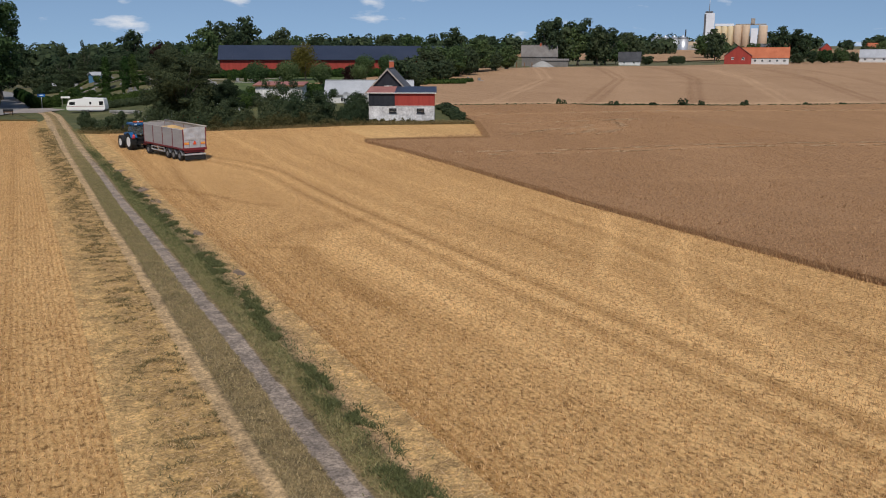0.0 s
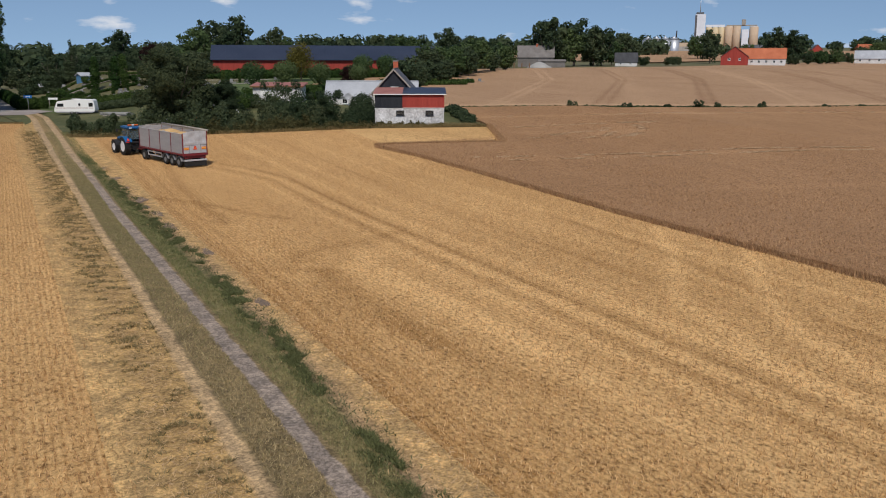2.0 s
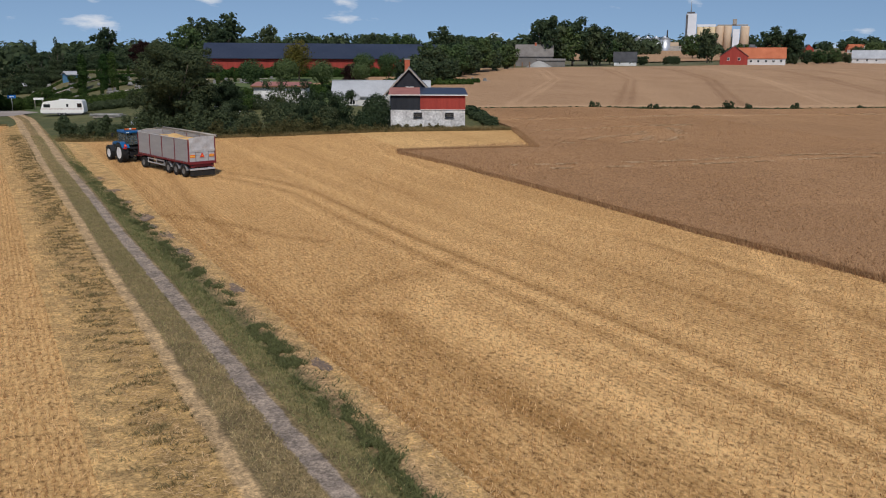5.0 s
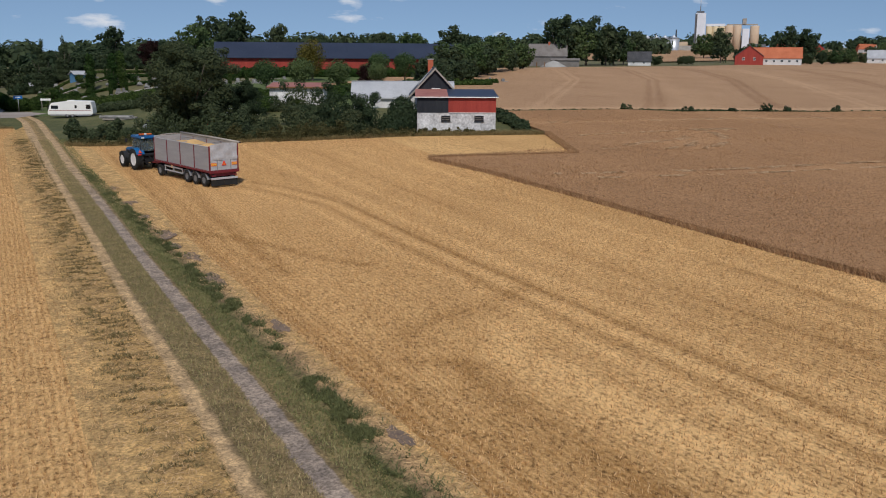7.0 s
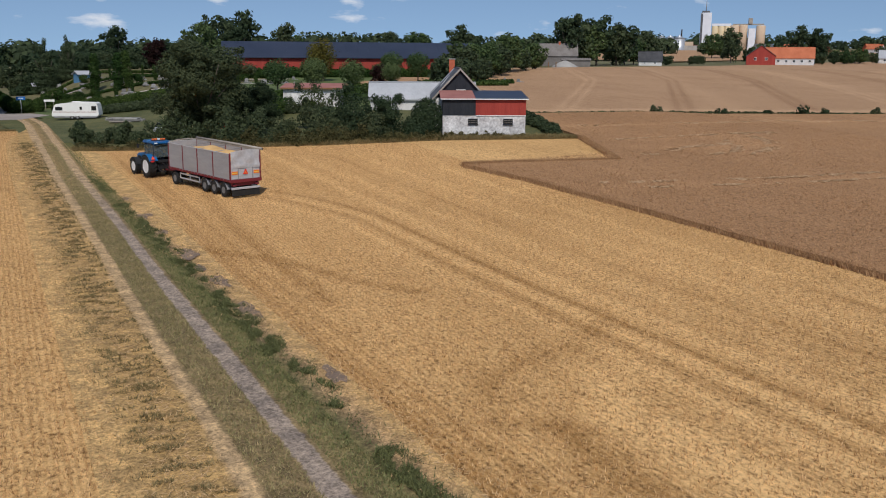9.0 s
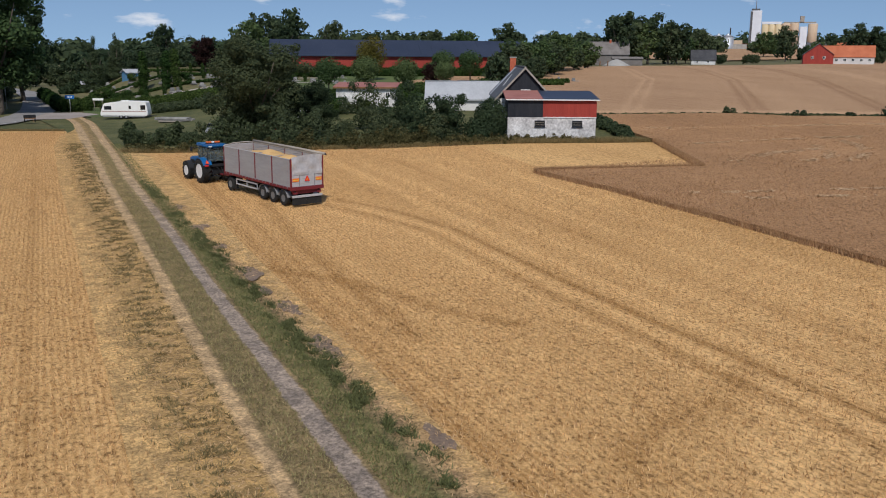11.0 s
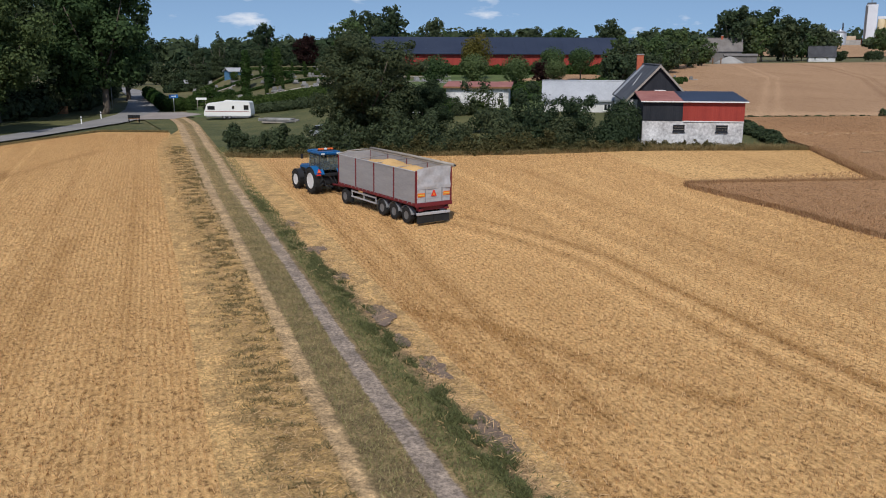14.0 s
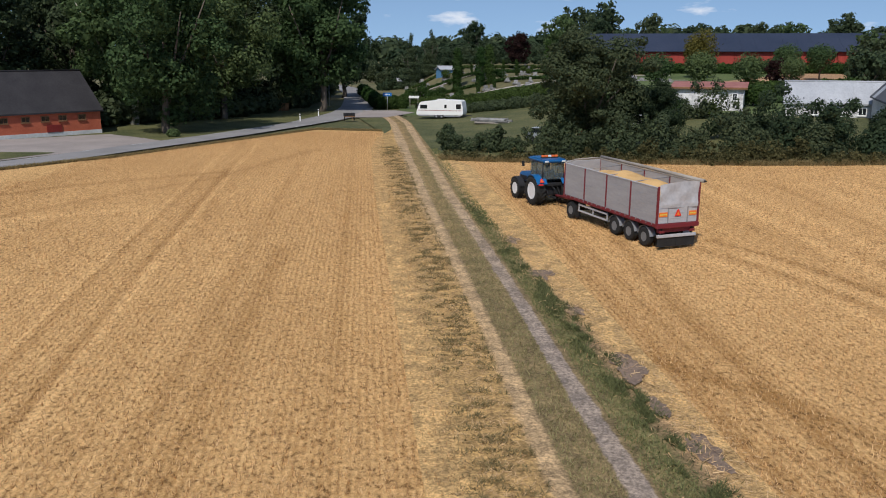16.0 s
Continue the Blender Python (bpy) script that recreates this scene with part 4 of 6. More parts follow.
# the brick barn by the road
BRICK = pose(-32.4, 161.3, 1.0, 0, 0, -45) @ pose(0, 0, 0, 0, 0, 180)
brick_barn = gable_house("brick_barn", BRICK @ pose(-4.7, 0, 0) @ pose(9.4, 0, 0), 9.4, 26.0, 2.9, 7.3, M["brick"], M["roof_black"], "low red brick barn with black tiled roof", "barn", plinth=0.45, over=0.3,
                          windows=[(-4.72, y, 2.05, 1.0, 0.68, "left", M["timber_brown"], 1) for y in (2.4, 4.8, 6.9, 9.2, 11.7, 14.2, 17.0)])
bm = bmesh.new()
bx(bm, -4.80, -4.71, 5.0, 6.8, 0.46, 1.3)
part("hatch", bm, M["maroon_wood"], brick_barn, "red wooden hatch")


# far houses on the crest
def crest_house(x, y, yaw, W, L, wh, rh, wm, rm, label, **kw):
    return gable_house("house", pose(x, y, height(x, y) - 0.1, 0, 0, yaw), W, L, wh, rh, wm, rm, label, **kw)


crest_house(197, 331, -121, 7, 15, 4.2, 8.6, M["grey_brown"], M["grey_brown"], "weathered grey house with plain roof and chimney", chimney=(0, 8, 9.6))
crest_house(199, 318, -121, 4, 11, 2.4, 2.9, M["grey_brown"], M["grey_brown"], "low grey timber outbuilding beside the house")
crest_house(256, 341, -127, 6, 10, 2.1, 5.9, M["white"], M["slate"], "small cottage with dark slate roof", windows=((3.02, 2.5, 1.1, 0.9, 0.8, "right"), (3.02, 7, 1.1, 0.9, 0.8, "right")))
crest_house(326.3, 337, -45, 13, 14, 4.4, 9.2, M["red_wood"], M["roof_dark"], "red wooden house with dark roof", windows=((-2.5, -0.02, 3.0, 1.2, 1.2, "front"), (2.5, -0.02, 3.0, 1.2, 1.2, "front")))
crest_house(334.3, 346, -136, 9, 25, 3.4, 8.2, M["white"], M["tile_orange"], "long white house with orange tiled roof", windows=[(4.52, yy, 1.8, 1.2, 1.2, "right") for yy in (9, 12.5, 16, 19.5, 23)])
crest_house(457, 372, -141, 9, 18, 3.0, 7.4, M["white"], M["roof_grey"], "pale house with grey roof on the crest", windows=[(4.52, yy, 1.8, 1.2, 1.2, "right") for yy in (3, 8, 13)])
crest_house(474, 355, -141, 8, 10, 2.6, 5.5, M["white"], M["roof_dark"], "white garage with dark roof on the crest")
for x, y, yw, wm, rm, lb in ((700, 640, 20, "white", "tile_orange", "distant white house with orange roof"), (760, 660, -40, "red_wood", "roof_dark", "distant red house with dark roof"), (640, 620, 60, "white", "roof_dark", "distant white house with dark roof"),
                             (820, 640, 10, "white", "tile_orange", "distant white house with orange roof"), (880, 690, 70, "brick", "tile_orange", "distant brick house with orange roof"), (600, 900, 15, "white", "roof_dark", "distant white house with dark roof"), (990, 660, 30, "white", "roof_dark", "distant white house with dark roof")):
    crest_house(x, y, yw, 10, 16, 4.5, 9, M[wm], M[rm], lb)

# grain elevator
SILO = pose(703, 773, 22.5, 0, 0, -40)
elevator = thing("grain_elevator", SILO, "grain elevator with white tower and beige silos", "silo")
tw = part("tower", box(-6, 5, -5, 5, -4, 42, 0.2), M["silo_white"], elevator, "tall white tower")
part("tower_edge", box(-6.2, -4.2, -5.2, -4.9, -4, 41), M["roof_dark"], tw)
bm = bmesh.new()
tube(bm, [(-1, 0, 42), (-1, 0, 62)], [0.5, 0.25], 6)
part("mast", bm, M["steel"], tw)
part("tower_head", box(-5, 3, -4, 4, 42.01, 44), M["roof_dark"], tw)


def silo_tube(x, y, r, h, mat_, seg=20):
    bm = bmesh.new()
    lathe(bm, [(r, -4), (r, h), (r * 0.9, h + 0.8)], seg, pose(x, y, 0, 0, -90, 0))
    return part("silo", bm, mat_, elevator)


for i in range(3):
    silo_tube(9.5 + i * 6.6, 0, 3.5, 27, M["silo_yellow"])
for i in range(2):
    silo_tube(30.5 + i * 8.6, -1, 4.4, 28, M["silo_beige"])
silo_tube(57, -2, 4.8, 27.5, M["silo_beige"])
part("lift_shaft", box(44, 51, -8.5, -2, -4, 25, 0.1), M["silo_white"], elevator, "white lift shaft between the silos")
part("gallery", box(6, 26, -2.5, 2.5, 28, 30.5), M["silo_white"], elevator)
part("gallery", box(28, 60, -2, 2, 29, 30.2), M["timber"], elevator)
part("head_house", box(44, 48, -3, 2, 30.21, 36), M["timber"], elevator)
part("store", box(-34, -8, -6, 6, -4, 7), M["concrete"], elevator)
for i in range(4):
    bin_ = thing("grain_bin", SILO @ pose(-28 - i * 9.5, -6 + i * 2, 5), "round galvanised steel grain bin with conical roof", "silo", "grain bins")
    bm = bmesh.new()
    lathe(bm, [(6.2, -16), (6.2, 9.5)], 20, pose(0, 0, 0, 0, -90, 0))
    part("drum", bm, M["steel"], bin_)
    bm = bmesh.new()
    lathe(bm, [(6.5, 9.5), (0.6, 12.8), (0.6, 13.5)], 20, pose(0, 0, 0, 0, -90, 0))
    part("roof", bm, M["steel"], bin_)
works = thing("brick_works", SILO @ pose(-22, 10, 1), "beige brick works with tall flue", "factory")
part("hall", box(-16, 10, 0, 14, -4, 10.5), M["silo_beige"], works)
part("hall", box(10.1, 20, 2, 12, -4, 7), M["brick"], works)
bm = bmesh.new()
tube(bm, [(-3, 6, 10), (-3, 6, 24)], [0.9, 0.7], 10)
part("flue", bm, M["roof_black"], works)


# ---------------------------------------------------------------- hedges and bushes
def bush_row(name, line, h, w, seed, mat_, label, leaves=260, size=0.22, rough=0.5, sink=0.0, kind="", cat="hedge"):
    r = random.Random(seed)
    lobes, total = [], 0.0
    for (xa, ya), (xb, yb) in zip(line, line[1:]):
        d = math.hypot(xb - xa, yb - ya)
        k = max(1, int(d / (w * 0.55)))
        total += d
        for i in range(k):
            f = (i + r.random() * rough + 0.25) / k
            x, y = xa + (xb - xa) * f + r.uniform(-rough, rough) * w * 0.4, ya + (yb - ya) * f + r.uniform(-rough, rough) * w * 0.4
            hh = h * (1 + r.uniform(-rough, rough) * 0.55)
            lobes.append(((x, y, height(x, y) - sink + hh * 0.42), (w * r.uniform(0.42, 0.62), w * r.uniform(0.42, 0.62), hh * 0.58)))
            for j in range(5 if rough > 0.6 else 0):
                q = w * r.uniform(0.10, 0.24)
                px, py = x + r.uniform(-0.6, 0.6) * w, y + r.uniform(-0.5, 0.5) * w
                lobes.append(((px, py, height(px, py) - sink + hh * r.uniform(0.15, 1.08)), (q, q, q * r.uniform(0.8, 1.5))))
    me = leaf_mesh(name, lobes, int(total * leaves), size, seed, 0.15)
    me.materials.append(mat_)
    return tagged(new(name, me), label, cat, kind=kind)


bush_row("shrubbery", [(7.9, 138.4), (11.5, 136.6), (17.0, 133.6)], 1.7, 2.3, 21, M["leaf_dark"], "low dark bushes along the field edge", 1000, 0.105, 0.9)
bush_row("bush", [(7.9, 138.9), (8.9, 138.7)], 2.5, 1.8, 30, M["leaf_dark"], "round dark green bush beside the lane", 2100, 0.105, cat="bush")
bush_row("shrubbery", [(15, 129.5), (22, 126.5), (28, 123.5)], 2.4, 3.0, 22, M["leaf_dark"], "dark undergrowth beneath the field tree", 1000, 0.105, 0.9)
bush_row("shrubbery", [(26, 125.5), (32, 121.5), (37, 119.2)], 2.5, 3.0, 23, M["leaf_olive"], "dense dark bushes before the farmhouse", 1100, 0.105, 0.9)
bush_row("shrubbery", [(32.5, 122.5), (37, 120.5), (43.2, 119.4)], 3.5, 3.4, 24, M["leaf_dark"], "tall dark bushes beside the outbuilding", 1300, 0.105, 0.9)
bush_row("bush", [(42.0, 119.6), (44.6, 118.6)], 4.9, 3.2, 25, M["leaf_dark"], "tall dark green bush against the outbuilding", 2800, 0.105, cat="bush")
bush_row("shrubbery", [(34, 131), (44, 134)], 2.4, 4.0, 26, M["leaf_olive"], "olive bushes in the farm garden", 700, 0.12, 0.9)
bush_row("shrubbery", [(28, 150), (40, 146)], 2.4, 3.5, 27, M["leaf_olive"], "pale green garden bushes", 396, 0.15, 0.9)
bush_row("shrubbery", [(57.5, 113.5), (63, 131)], 0.9, 2.2, 28, M["leaf_olive"], "low weeds on the bank beside the outbuilding", 320, 0.18)
bush_row("hedge", [(2.6, 207), (8, 205.5)], 2.3, 2.6, 31, M["hedge"], "clipped green hedge at the cemetery corner", 715, 0.15, 0.15)
bush_row("hedge", [(2.4, 208), (-0.5, 262)], 2.4, 2.4, 32, M["hedge"], "clipped green hedge along the road", 475, 0.15, 0.15)
bush_row("hedge", [(9.5, 205), (22, 198), (34, 190)], 2.1, 2.0, 33, M["hedge"], "clipped green cemetery hedge behind the caravan", 600, 0.15, 0.15)
bush_row("hedge", [(10, 190), (22, 184), (32, 178)], 1.7, 2.2, 34, M["leaf_dark"], "dark low hedge behind the caravan", 600, 0.15, 0.2)
rr = random.Random(8)
for i in range(4):
    y = 216 + i * 17
    xa, xb = 8 + i * 1.5 + rr.uniform(-3, 3), 40 + i * 6 + rr.uniform(-8, 8)
    xb = min(xb, y - 178)
    if xb > xa + 6:
        bush_row("hedge", [(xa, y + 4), ((xa + xb) / 2, y), (xb, y - 6)], rr.uniform(0.4, 0.65), 0.9, 40 + i, M["hedge"], "low clipped hedge between cemetery plots", 130, 0.24, 0.15)
for i in range(9):
    x = 52 + i * 5.5
    bush_row("hedge", [(x, 196 + rr.uniform(-8, 6)), (x + 9, 186 + rr.uniform(-8, 6) + i * 2)], rr.uniform(0.9, 1.4), 1.3, 60 + i, M["hedge"], "low clipped hedge between cemetery plots", 140, 0.24, 0.15)
for i in range(10):
    x, y = 33 + (i % 5) * 8.5, 160 + (i // 5) * 15 + (i % 5) * 3.0
    bush_row("hedge", [(x, y), (x + 7.5, y - 2.5)], rr.uniform(0.8, 1.3), 1.4, 130 + i, M["leaf_oak" if i % 3 else "hedge"], "low clipped hedge between cemetery plots", 170, 0.2, 0.3)
for i, (x, y, s) in enumerate(((36, 150, 0.9), (39.5, 147.5, 0.7), (50, 160, 1.1), (33, 145, 1.0), (47, 172, 0.9), (56, 166, 1.0), (63, 174, 1.0), (29.5, 160, 1.2), (28, 169, 1.1), (60, 160, 1.2), (66, 166, 1.3))):
    plant("shrub", x, y, s, wide=1.2)
bush_row("shrubbery", [(4, 284), (16, 290), (36, 287), (58, 280)], 1.9, 3.0, 128, M["leaf_dark"], "tall dark shrubs closing the cemetery", 260, 0.3, 0.8)
bush_row("hedge", [(44, 243), (80, 233), (112, 224)], 2.2, 2.6, 75, M["hedge"], "long green hedge before the red barn", 240, 0.3, 0.25)
bush_row("shrubbery", [(-40, 167), (-20, 190), (-14, 205), (-11, 240), (-10, 280)], 4.5, 6, 76, M["leaf_dark"], "dark undergrowth beneath the roadside trees", 300, 0.38)
bush_row("shrubbery", [(-66, 168), (-50, 184), (-36, 200), (-24, 225)], 6, 7, 77, M["leaf_dark"], "dark shrubs deep under the tall trees", 260, 0.46)
bush_row("bush", [(-23.4, 155.2), (-21.8, 155.6)], 0.8, 1.6, 78, M["leaf_oak"], "low green shrub at the roadside", 420, 0.16, cat="bush")
bush_row("bush", [(-36.6, 137.5), (-38, 136.5)], 0.8, 1.6, 79, M["leaf_oak"], "low green shrub beside the forecourt", 420, 0.16, cat="bush")
for i, (x, y) in enumerate(((83.2, 127.3), (90, 121.6), (101, 117.3), (104, 116), (111, 113.2), (122.5, 110), (129, 108.3), (140, 105), (96, 119))):
    bush_row("weed_clump", [(x, y), (x + 1.2, y - 0.5)], rr.uniform(0.5, 1.5), 0.9, 90 + i, M["leaf_olive"], "clump of tall weeds on the field border", 200, 0.14, cat="weeds")
bush_row("border_grass", [(61, 133), (83, 127.5), (111, 113.4), (150, 102), (220, 85)], 0.35, 0.9, 99, M["leaf_olive"], "narrow grassy strip between the fields", 90, 0.16, kind="stuff")

M["weed"] = foliage("verge_weeds", (0.055, 0.055, 0.022), (0.20, 0.165, 0.075))
bush_row("weed_strip", [(7.5, 131.2), (18, 126.3), (31, 118.9), (37, 116.8), (43.5, 115.7)], 0.75, 1.3, 120, M["weed"], "tall dry weeds along the field edge", 420, 0.09, 1.0, kind="stuff", cat="weeds")
bush_row("weed_strip", [(24, 124.2), (31, 119.8), (36.5, 117.6)], 1.3, 1.5, 121, M["weed"], "tall pale weeds before the bushes", 520, 0.09, 1.0, kind="stuff", cat="weeds")
bush_row("weed_strip", [(44.5, 116.8), (52.8, 112.8)], 0.45, 0.8, 122, M["weed"], "low weeds at the foot of the outbuilding", 420, 0.08, 1.0, kind="stuff", cat="weeds")

# ---------------------------------------------------------------- tractor and trailer
M["blue"] = flat_mat("tractor_blue", (0.012, 0.115, 0.30), 0.30)
M["dark_blue"] = flat_mat("dark_blue_plastic", (0.012, 0.03, 0.09), 0.5)
M["black_metal"] = flat_mat("black_steel", (0.022, 0.022, 0.024), 0.6)
M["rim_white"] = flat_mat("white_rim", (0.72, 0.72, 0.72), 0.45)
M["rim_grey"] = flat_mat("grey_rim", (0.30, 0.30, 0.31), 0.5, 0.3)
M["rim_dark"] = flat_mat("dusty_rim", (0.20, 0.20, 0.20), 0.6, 0.2)
M["maroon"] = flat_mat("dark_red_steel", (0.17, 0.022, 0.028), 0.55)
M["alloy"] = surface("grey_side_board", (0.30, 0.295, 0.30), (0.39, 0.38, 0.385), 0.9, 7, 0.55, 0.15, relief=0.15, stretch=(1, 0.4, 2.5))
M["alloy_light"] = surface("pale_side_board", (0.38, 0.375, 0.38), (0.50, 0.49, 0.495), 0.9, 7, 0.55, 0.1, relief=0.15)
M["tarp"] = surface("grey_tarpaulin", (0.34, 0.335, 0.34), (0.50, 0.49, 0.495), 1.3, 6, 0.45, relief=0.15, dist=0.01)
M["grain"] = surface("wheat_grain", (0.46, 0.27, 0.10), (0.66, 0.42, 0.18), 0.9, 40, 0.9, relief=0.5, dist=0.02)
M["red_sign"] = flat_mat("red_reflector", (0.72, 0.035, 0.025), 0.4)
M["orange"] = flat_mat("orange_marker", (0.80, 0.20, 0.03), 0.4)
M["yellow"] = flat_mat("yellow_marker", (0.75, 0.55, 0.10), 0.4)
M["amber"] = flat_mat("amber_lamp", (0.75, 0.16, 0.04), 0.25)
mt, nt, lt, bt = mat_base("cab_glass", 0.05, 0.0, 0.6)
bt.inputs["Base Color"].default_value = (0.42, 0.50, 0.51, 1)
bt.inputs["Transmission Weight"].default_value = 0.85
bt.inputs["IOR"].default_value = 1.1
M["cab_glass"] = mt


def wheel(parent, x, y, r, w, rim_mat, side, lugs=0, rim=0.56, label=""):
    """A wheel about the x axis at (x, y), standing on z = 0; side: -1 outer face to -x."""
    m = pose(x, y, r)
    bm = bmesh.new()
    h = w / 2
    lathe(bm, [(r * rim, -h * 0.86), (r * 0.82, -h), (r * 0.95, -h * 0.88), (r, -h * 0.55), (r, h * 0.55), (r * 0.95, h * 0.88), (r * 0.82, h), (r * rim, h * 0.86)], 36, m, caps=False)
    for i in range(lugs):
        for s in (-1, 1):
            a = 2 * math.pi * (i + (0.25 if s > 0 else -0.25)) / lugs
            q = m @ Matrix.Rotation(a, 4, "X") @ pose(s * h * 0.48, 0, r + 0.018) @ Matrix.Rotation(s * 0.75, 4, "Z")
            bx(bm, -h * 0.62, h * 0.62, -0.035, 0.035, -0.05, 0.03, q)
    wh = part("wheel", bm, M["rubber"], parent, label)
    bm = bmesh.new()
    o = side * h
    k = r * rim
    lathe(bm, [(k * 1.02, o * 0.80), (k * 1.0, o * 0.90), (k * 0.88, o * 0.86), (k * 0.80, o * 0.35), (k * 0.40, o * 0.30), (k * 0.34, o * 0.62), (k * 0.12, o * 0.66)], 28, m)
    rm = part("rim", bm, rim_mat, wh)
    bm = bmesh.new()
    for i in range(8):
        a = i * math.pi / 4
        lathe(bm, [(0.022, o * 0.30), (0.022, o * 0.42)], 6, m @ pose(0, math.cos(a) * k * 0.58, math.sin(a) * k * 0.58))
    return wh


def arch(r0, r1, x0, x1, y, z, a0, a1, seg=12):
    """A mudguard: a curved sheet round the axle at (y, z), angles from +y over the top."""
    bm = bmesh.new()
    rings = []
    for i in range(seg + 1):
        a = radians(a0 + (a1 - a0) * i / seg)
        rings.append([bm.verts.new((x, y + r * math.cos(a), z + r * math.sin(a))) for x, r in ((x0, r0), (x1, r0), (x1, r1), (x0, r1))])
    for a, b in zip(rings, rings[1:]):
        for k in range(4):
            bm.faces.new((a[k], a[(k + 1) % 4], b[(k + 1) % 4], b[k]))
    bm.faces.new(rings[0])
    bm.faces.new(rings[-1][::-1])
    bmesh.ops.recalc_face_normals(bm, faces=bm.faces[:])
    return bm


def rest(x, y, yaw, length):
    """A pose on the sloping ground for a vehicle of that length that heads along its y."""
    f = Vector((-math.sin(radians(yaw)), math.cos(radians(yaw)), 0))
    za, zb = height(x, y), height(x + f.x * length, y + f.y * length)
    return pose(x, y, za + 0.02, math.degrees(math.atan2(zb - za, length)), 0, yaw)


TRAILER = rest(16.15, 94.25, 16.3, 9)
tr = thing("grain_trailer", TRAILER, "grey high-sided grain trailer with dark red frame, full of wheat", "trailer")
W2, LEN, FLOOR, TOP = 1.275, 9.85, 1.38, 3.30
part("floor", box(-W2, W2, 0.02, LEN, FLOOR - 0.10, FLOOR, 0.01), M["maroon"], tr)
posts = [0.05, 2.55, 5.0, 7.4, LEN - 0.05]
for s in (-1, 1):
    wall_top = TOP if s < 0 else TOP + 0.18
    for y0, y1 in zip(posts, posts[1:]):
        bm = bmesh.new()
        hgt = (wall_top - FLOOR - 0.02) / 4
        for i in range(4):
            bx(bm, *sorted((s * W2, s * (W2 - 0.05))), y0 + 0.05, y1 - 0.05, FLOOR + 0.02 + i * hgt + 0.002, FLOOR + 0.02 + (i + 1) * hgt - 0.002)
        bmesh.ops.bevel(bm, geom=bm.edges[:], offset=0.004, segments=1, affect="EDGES")
        part("side_panel", bm, M["alloy"], tr)
    for y in posts:
        part("post", box(*sorted((s * (W2 + 0.035), s * (W2 - 0.06))), y - 0.045, y + 0.045, FLOOR - 0.05, wall_top + 0.02, 0.008), M["maroon"], tr)
    part("bottom_rail", box(*sorted((s * (W2 + 0.05), s * (W2 - 0.05))), -0.02, LEN + 0.02, FLOOR - 0.16, FLOOR + 0.015, 0.01), M["maroon"], tr)
    for i in range(19):
        part("hook", box(*sorted((s * (W2 + 0.055), s * (W2 + 0.08))), 0.35 + i * 0.5, 0.39 + i * 0.5, FLOOR - 0.05, FLOOR + 0.09), M["rim_grey"], tr)
    part("top_rail", box(*sorted((s * (W2 + 0.02), s * (W2 - 0.07))), 0.0, LEN, wall_top - 0.01, wall_top + 0.05, 0.01), M["alloy_light"] if s < 0 else M["timber"], tr)
bm = bmesh.new()
tube(bm, [(W2 + 0.06, -0.25, TOP + 0.30), (W2 + 0.06, LEN * 0.5, TOP + 0.33), (W2 + 0.06, LEN + 0.05, TOP + 0.30)], 0.10, 10)
part("tarp_roll", bm, M["timber"], tr, "rolled grey tarpaulin along one side")
bm = bmesh.new()
tube(bm, [(W2 + 0.06, -0.27, TOP + 0.30), (W2 + 0.06, -0.40, TOP + 0.30)], 0.05, 8)
part("roll_end", bm, M["black_metal"], tr)
bm = bmesh.new()
for i in range(4):
    bx(bm, -W2 + 0.06, W2 - 0.06, LEN - 0.06, LEN, FLOOR + 0.02 + i * 0.51, FLOOR + 0.515 + i * 0.51)
part("front_board", bm, M["alloy"], tr)
bm = bmesh.new()
tube(bm, [(-W2, LEN - 0.03, TOP + 0.03), (-0.5, LEN - 0.03, TOP + 0.22), (0.6, LEN - 0.03, TOP + 0.26), (W2, LEN - 0.03, TOP + 0.22)], 0.045, 8)
part("front_bow", bm, M["timber"], tr)
bm = bmesh.new()
vs = bx(bm, -W2 + 0.06, W2 - 0.06, LEN - 0.055, LEN - 0.03, TOP - 0.02, TOP + 0.17)
part("front_flap", bm, M["tarp"], tr)
# cross bars over the load
for y in (2.55, 5.0, 7.4):
    bm = bmesh.new()
    tube(bm, [(-W2 + 0.02, y, TOP - 0.02), (-0.3, y + 0.05, TOP + 0.02), (W2 - 0.02, y, TOP + 0.12)], 0.025, 6)
    part("cross_bar", bm, M["rim_grey"], tr)
# tailgate
for x0, x1 in ((-W2 + 0.05, -0.62), (-0.60, 0.60), (0.62, W2 - 0.05)):
    bm = bmesh.new()
    bx(bm, x0, x1, 0.0, 0.05, FLOOR + 0.04, FLOOR + 0.86)
    bmesh.ops.bevel(bm, geom=bm.edges[:], offset=0.012, segments=1, affect="EDGES")
    for k in (0.3, 0.6):
        bx(bm, x0 + 0.04, x1 - 0.04, -0.012, 0.0, FLOOR + k - 0.012, FLOOR + k + 0.012)
    part("tail_panel", bm, M["alloy_light"], tr)
for x in (-0.61, 0.61):
    part("tail_strut", box(x - 0.03, x + 0.03, -0.035, 0.0, FLOOR - 0.02, FLOOR + 0.9, 0.006), M["rim_grey"], tr)
for s in (-1, 1):
    part("tail_post", box(s * W2 - 0.045, s * W2 + 0.045, -0.05, 0.04, FLOOR - 0.1, TOP + (0.1 if s < 0 else 0.22), 0.008), M["maroon"], tr)
bm = bmesh.new()
grid = []
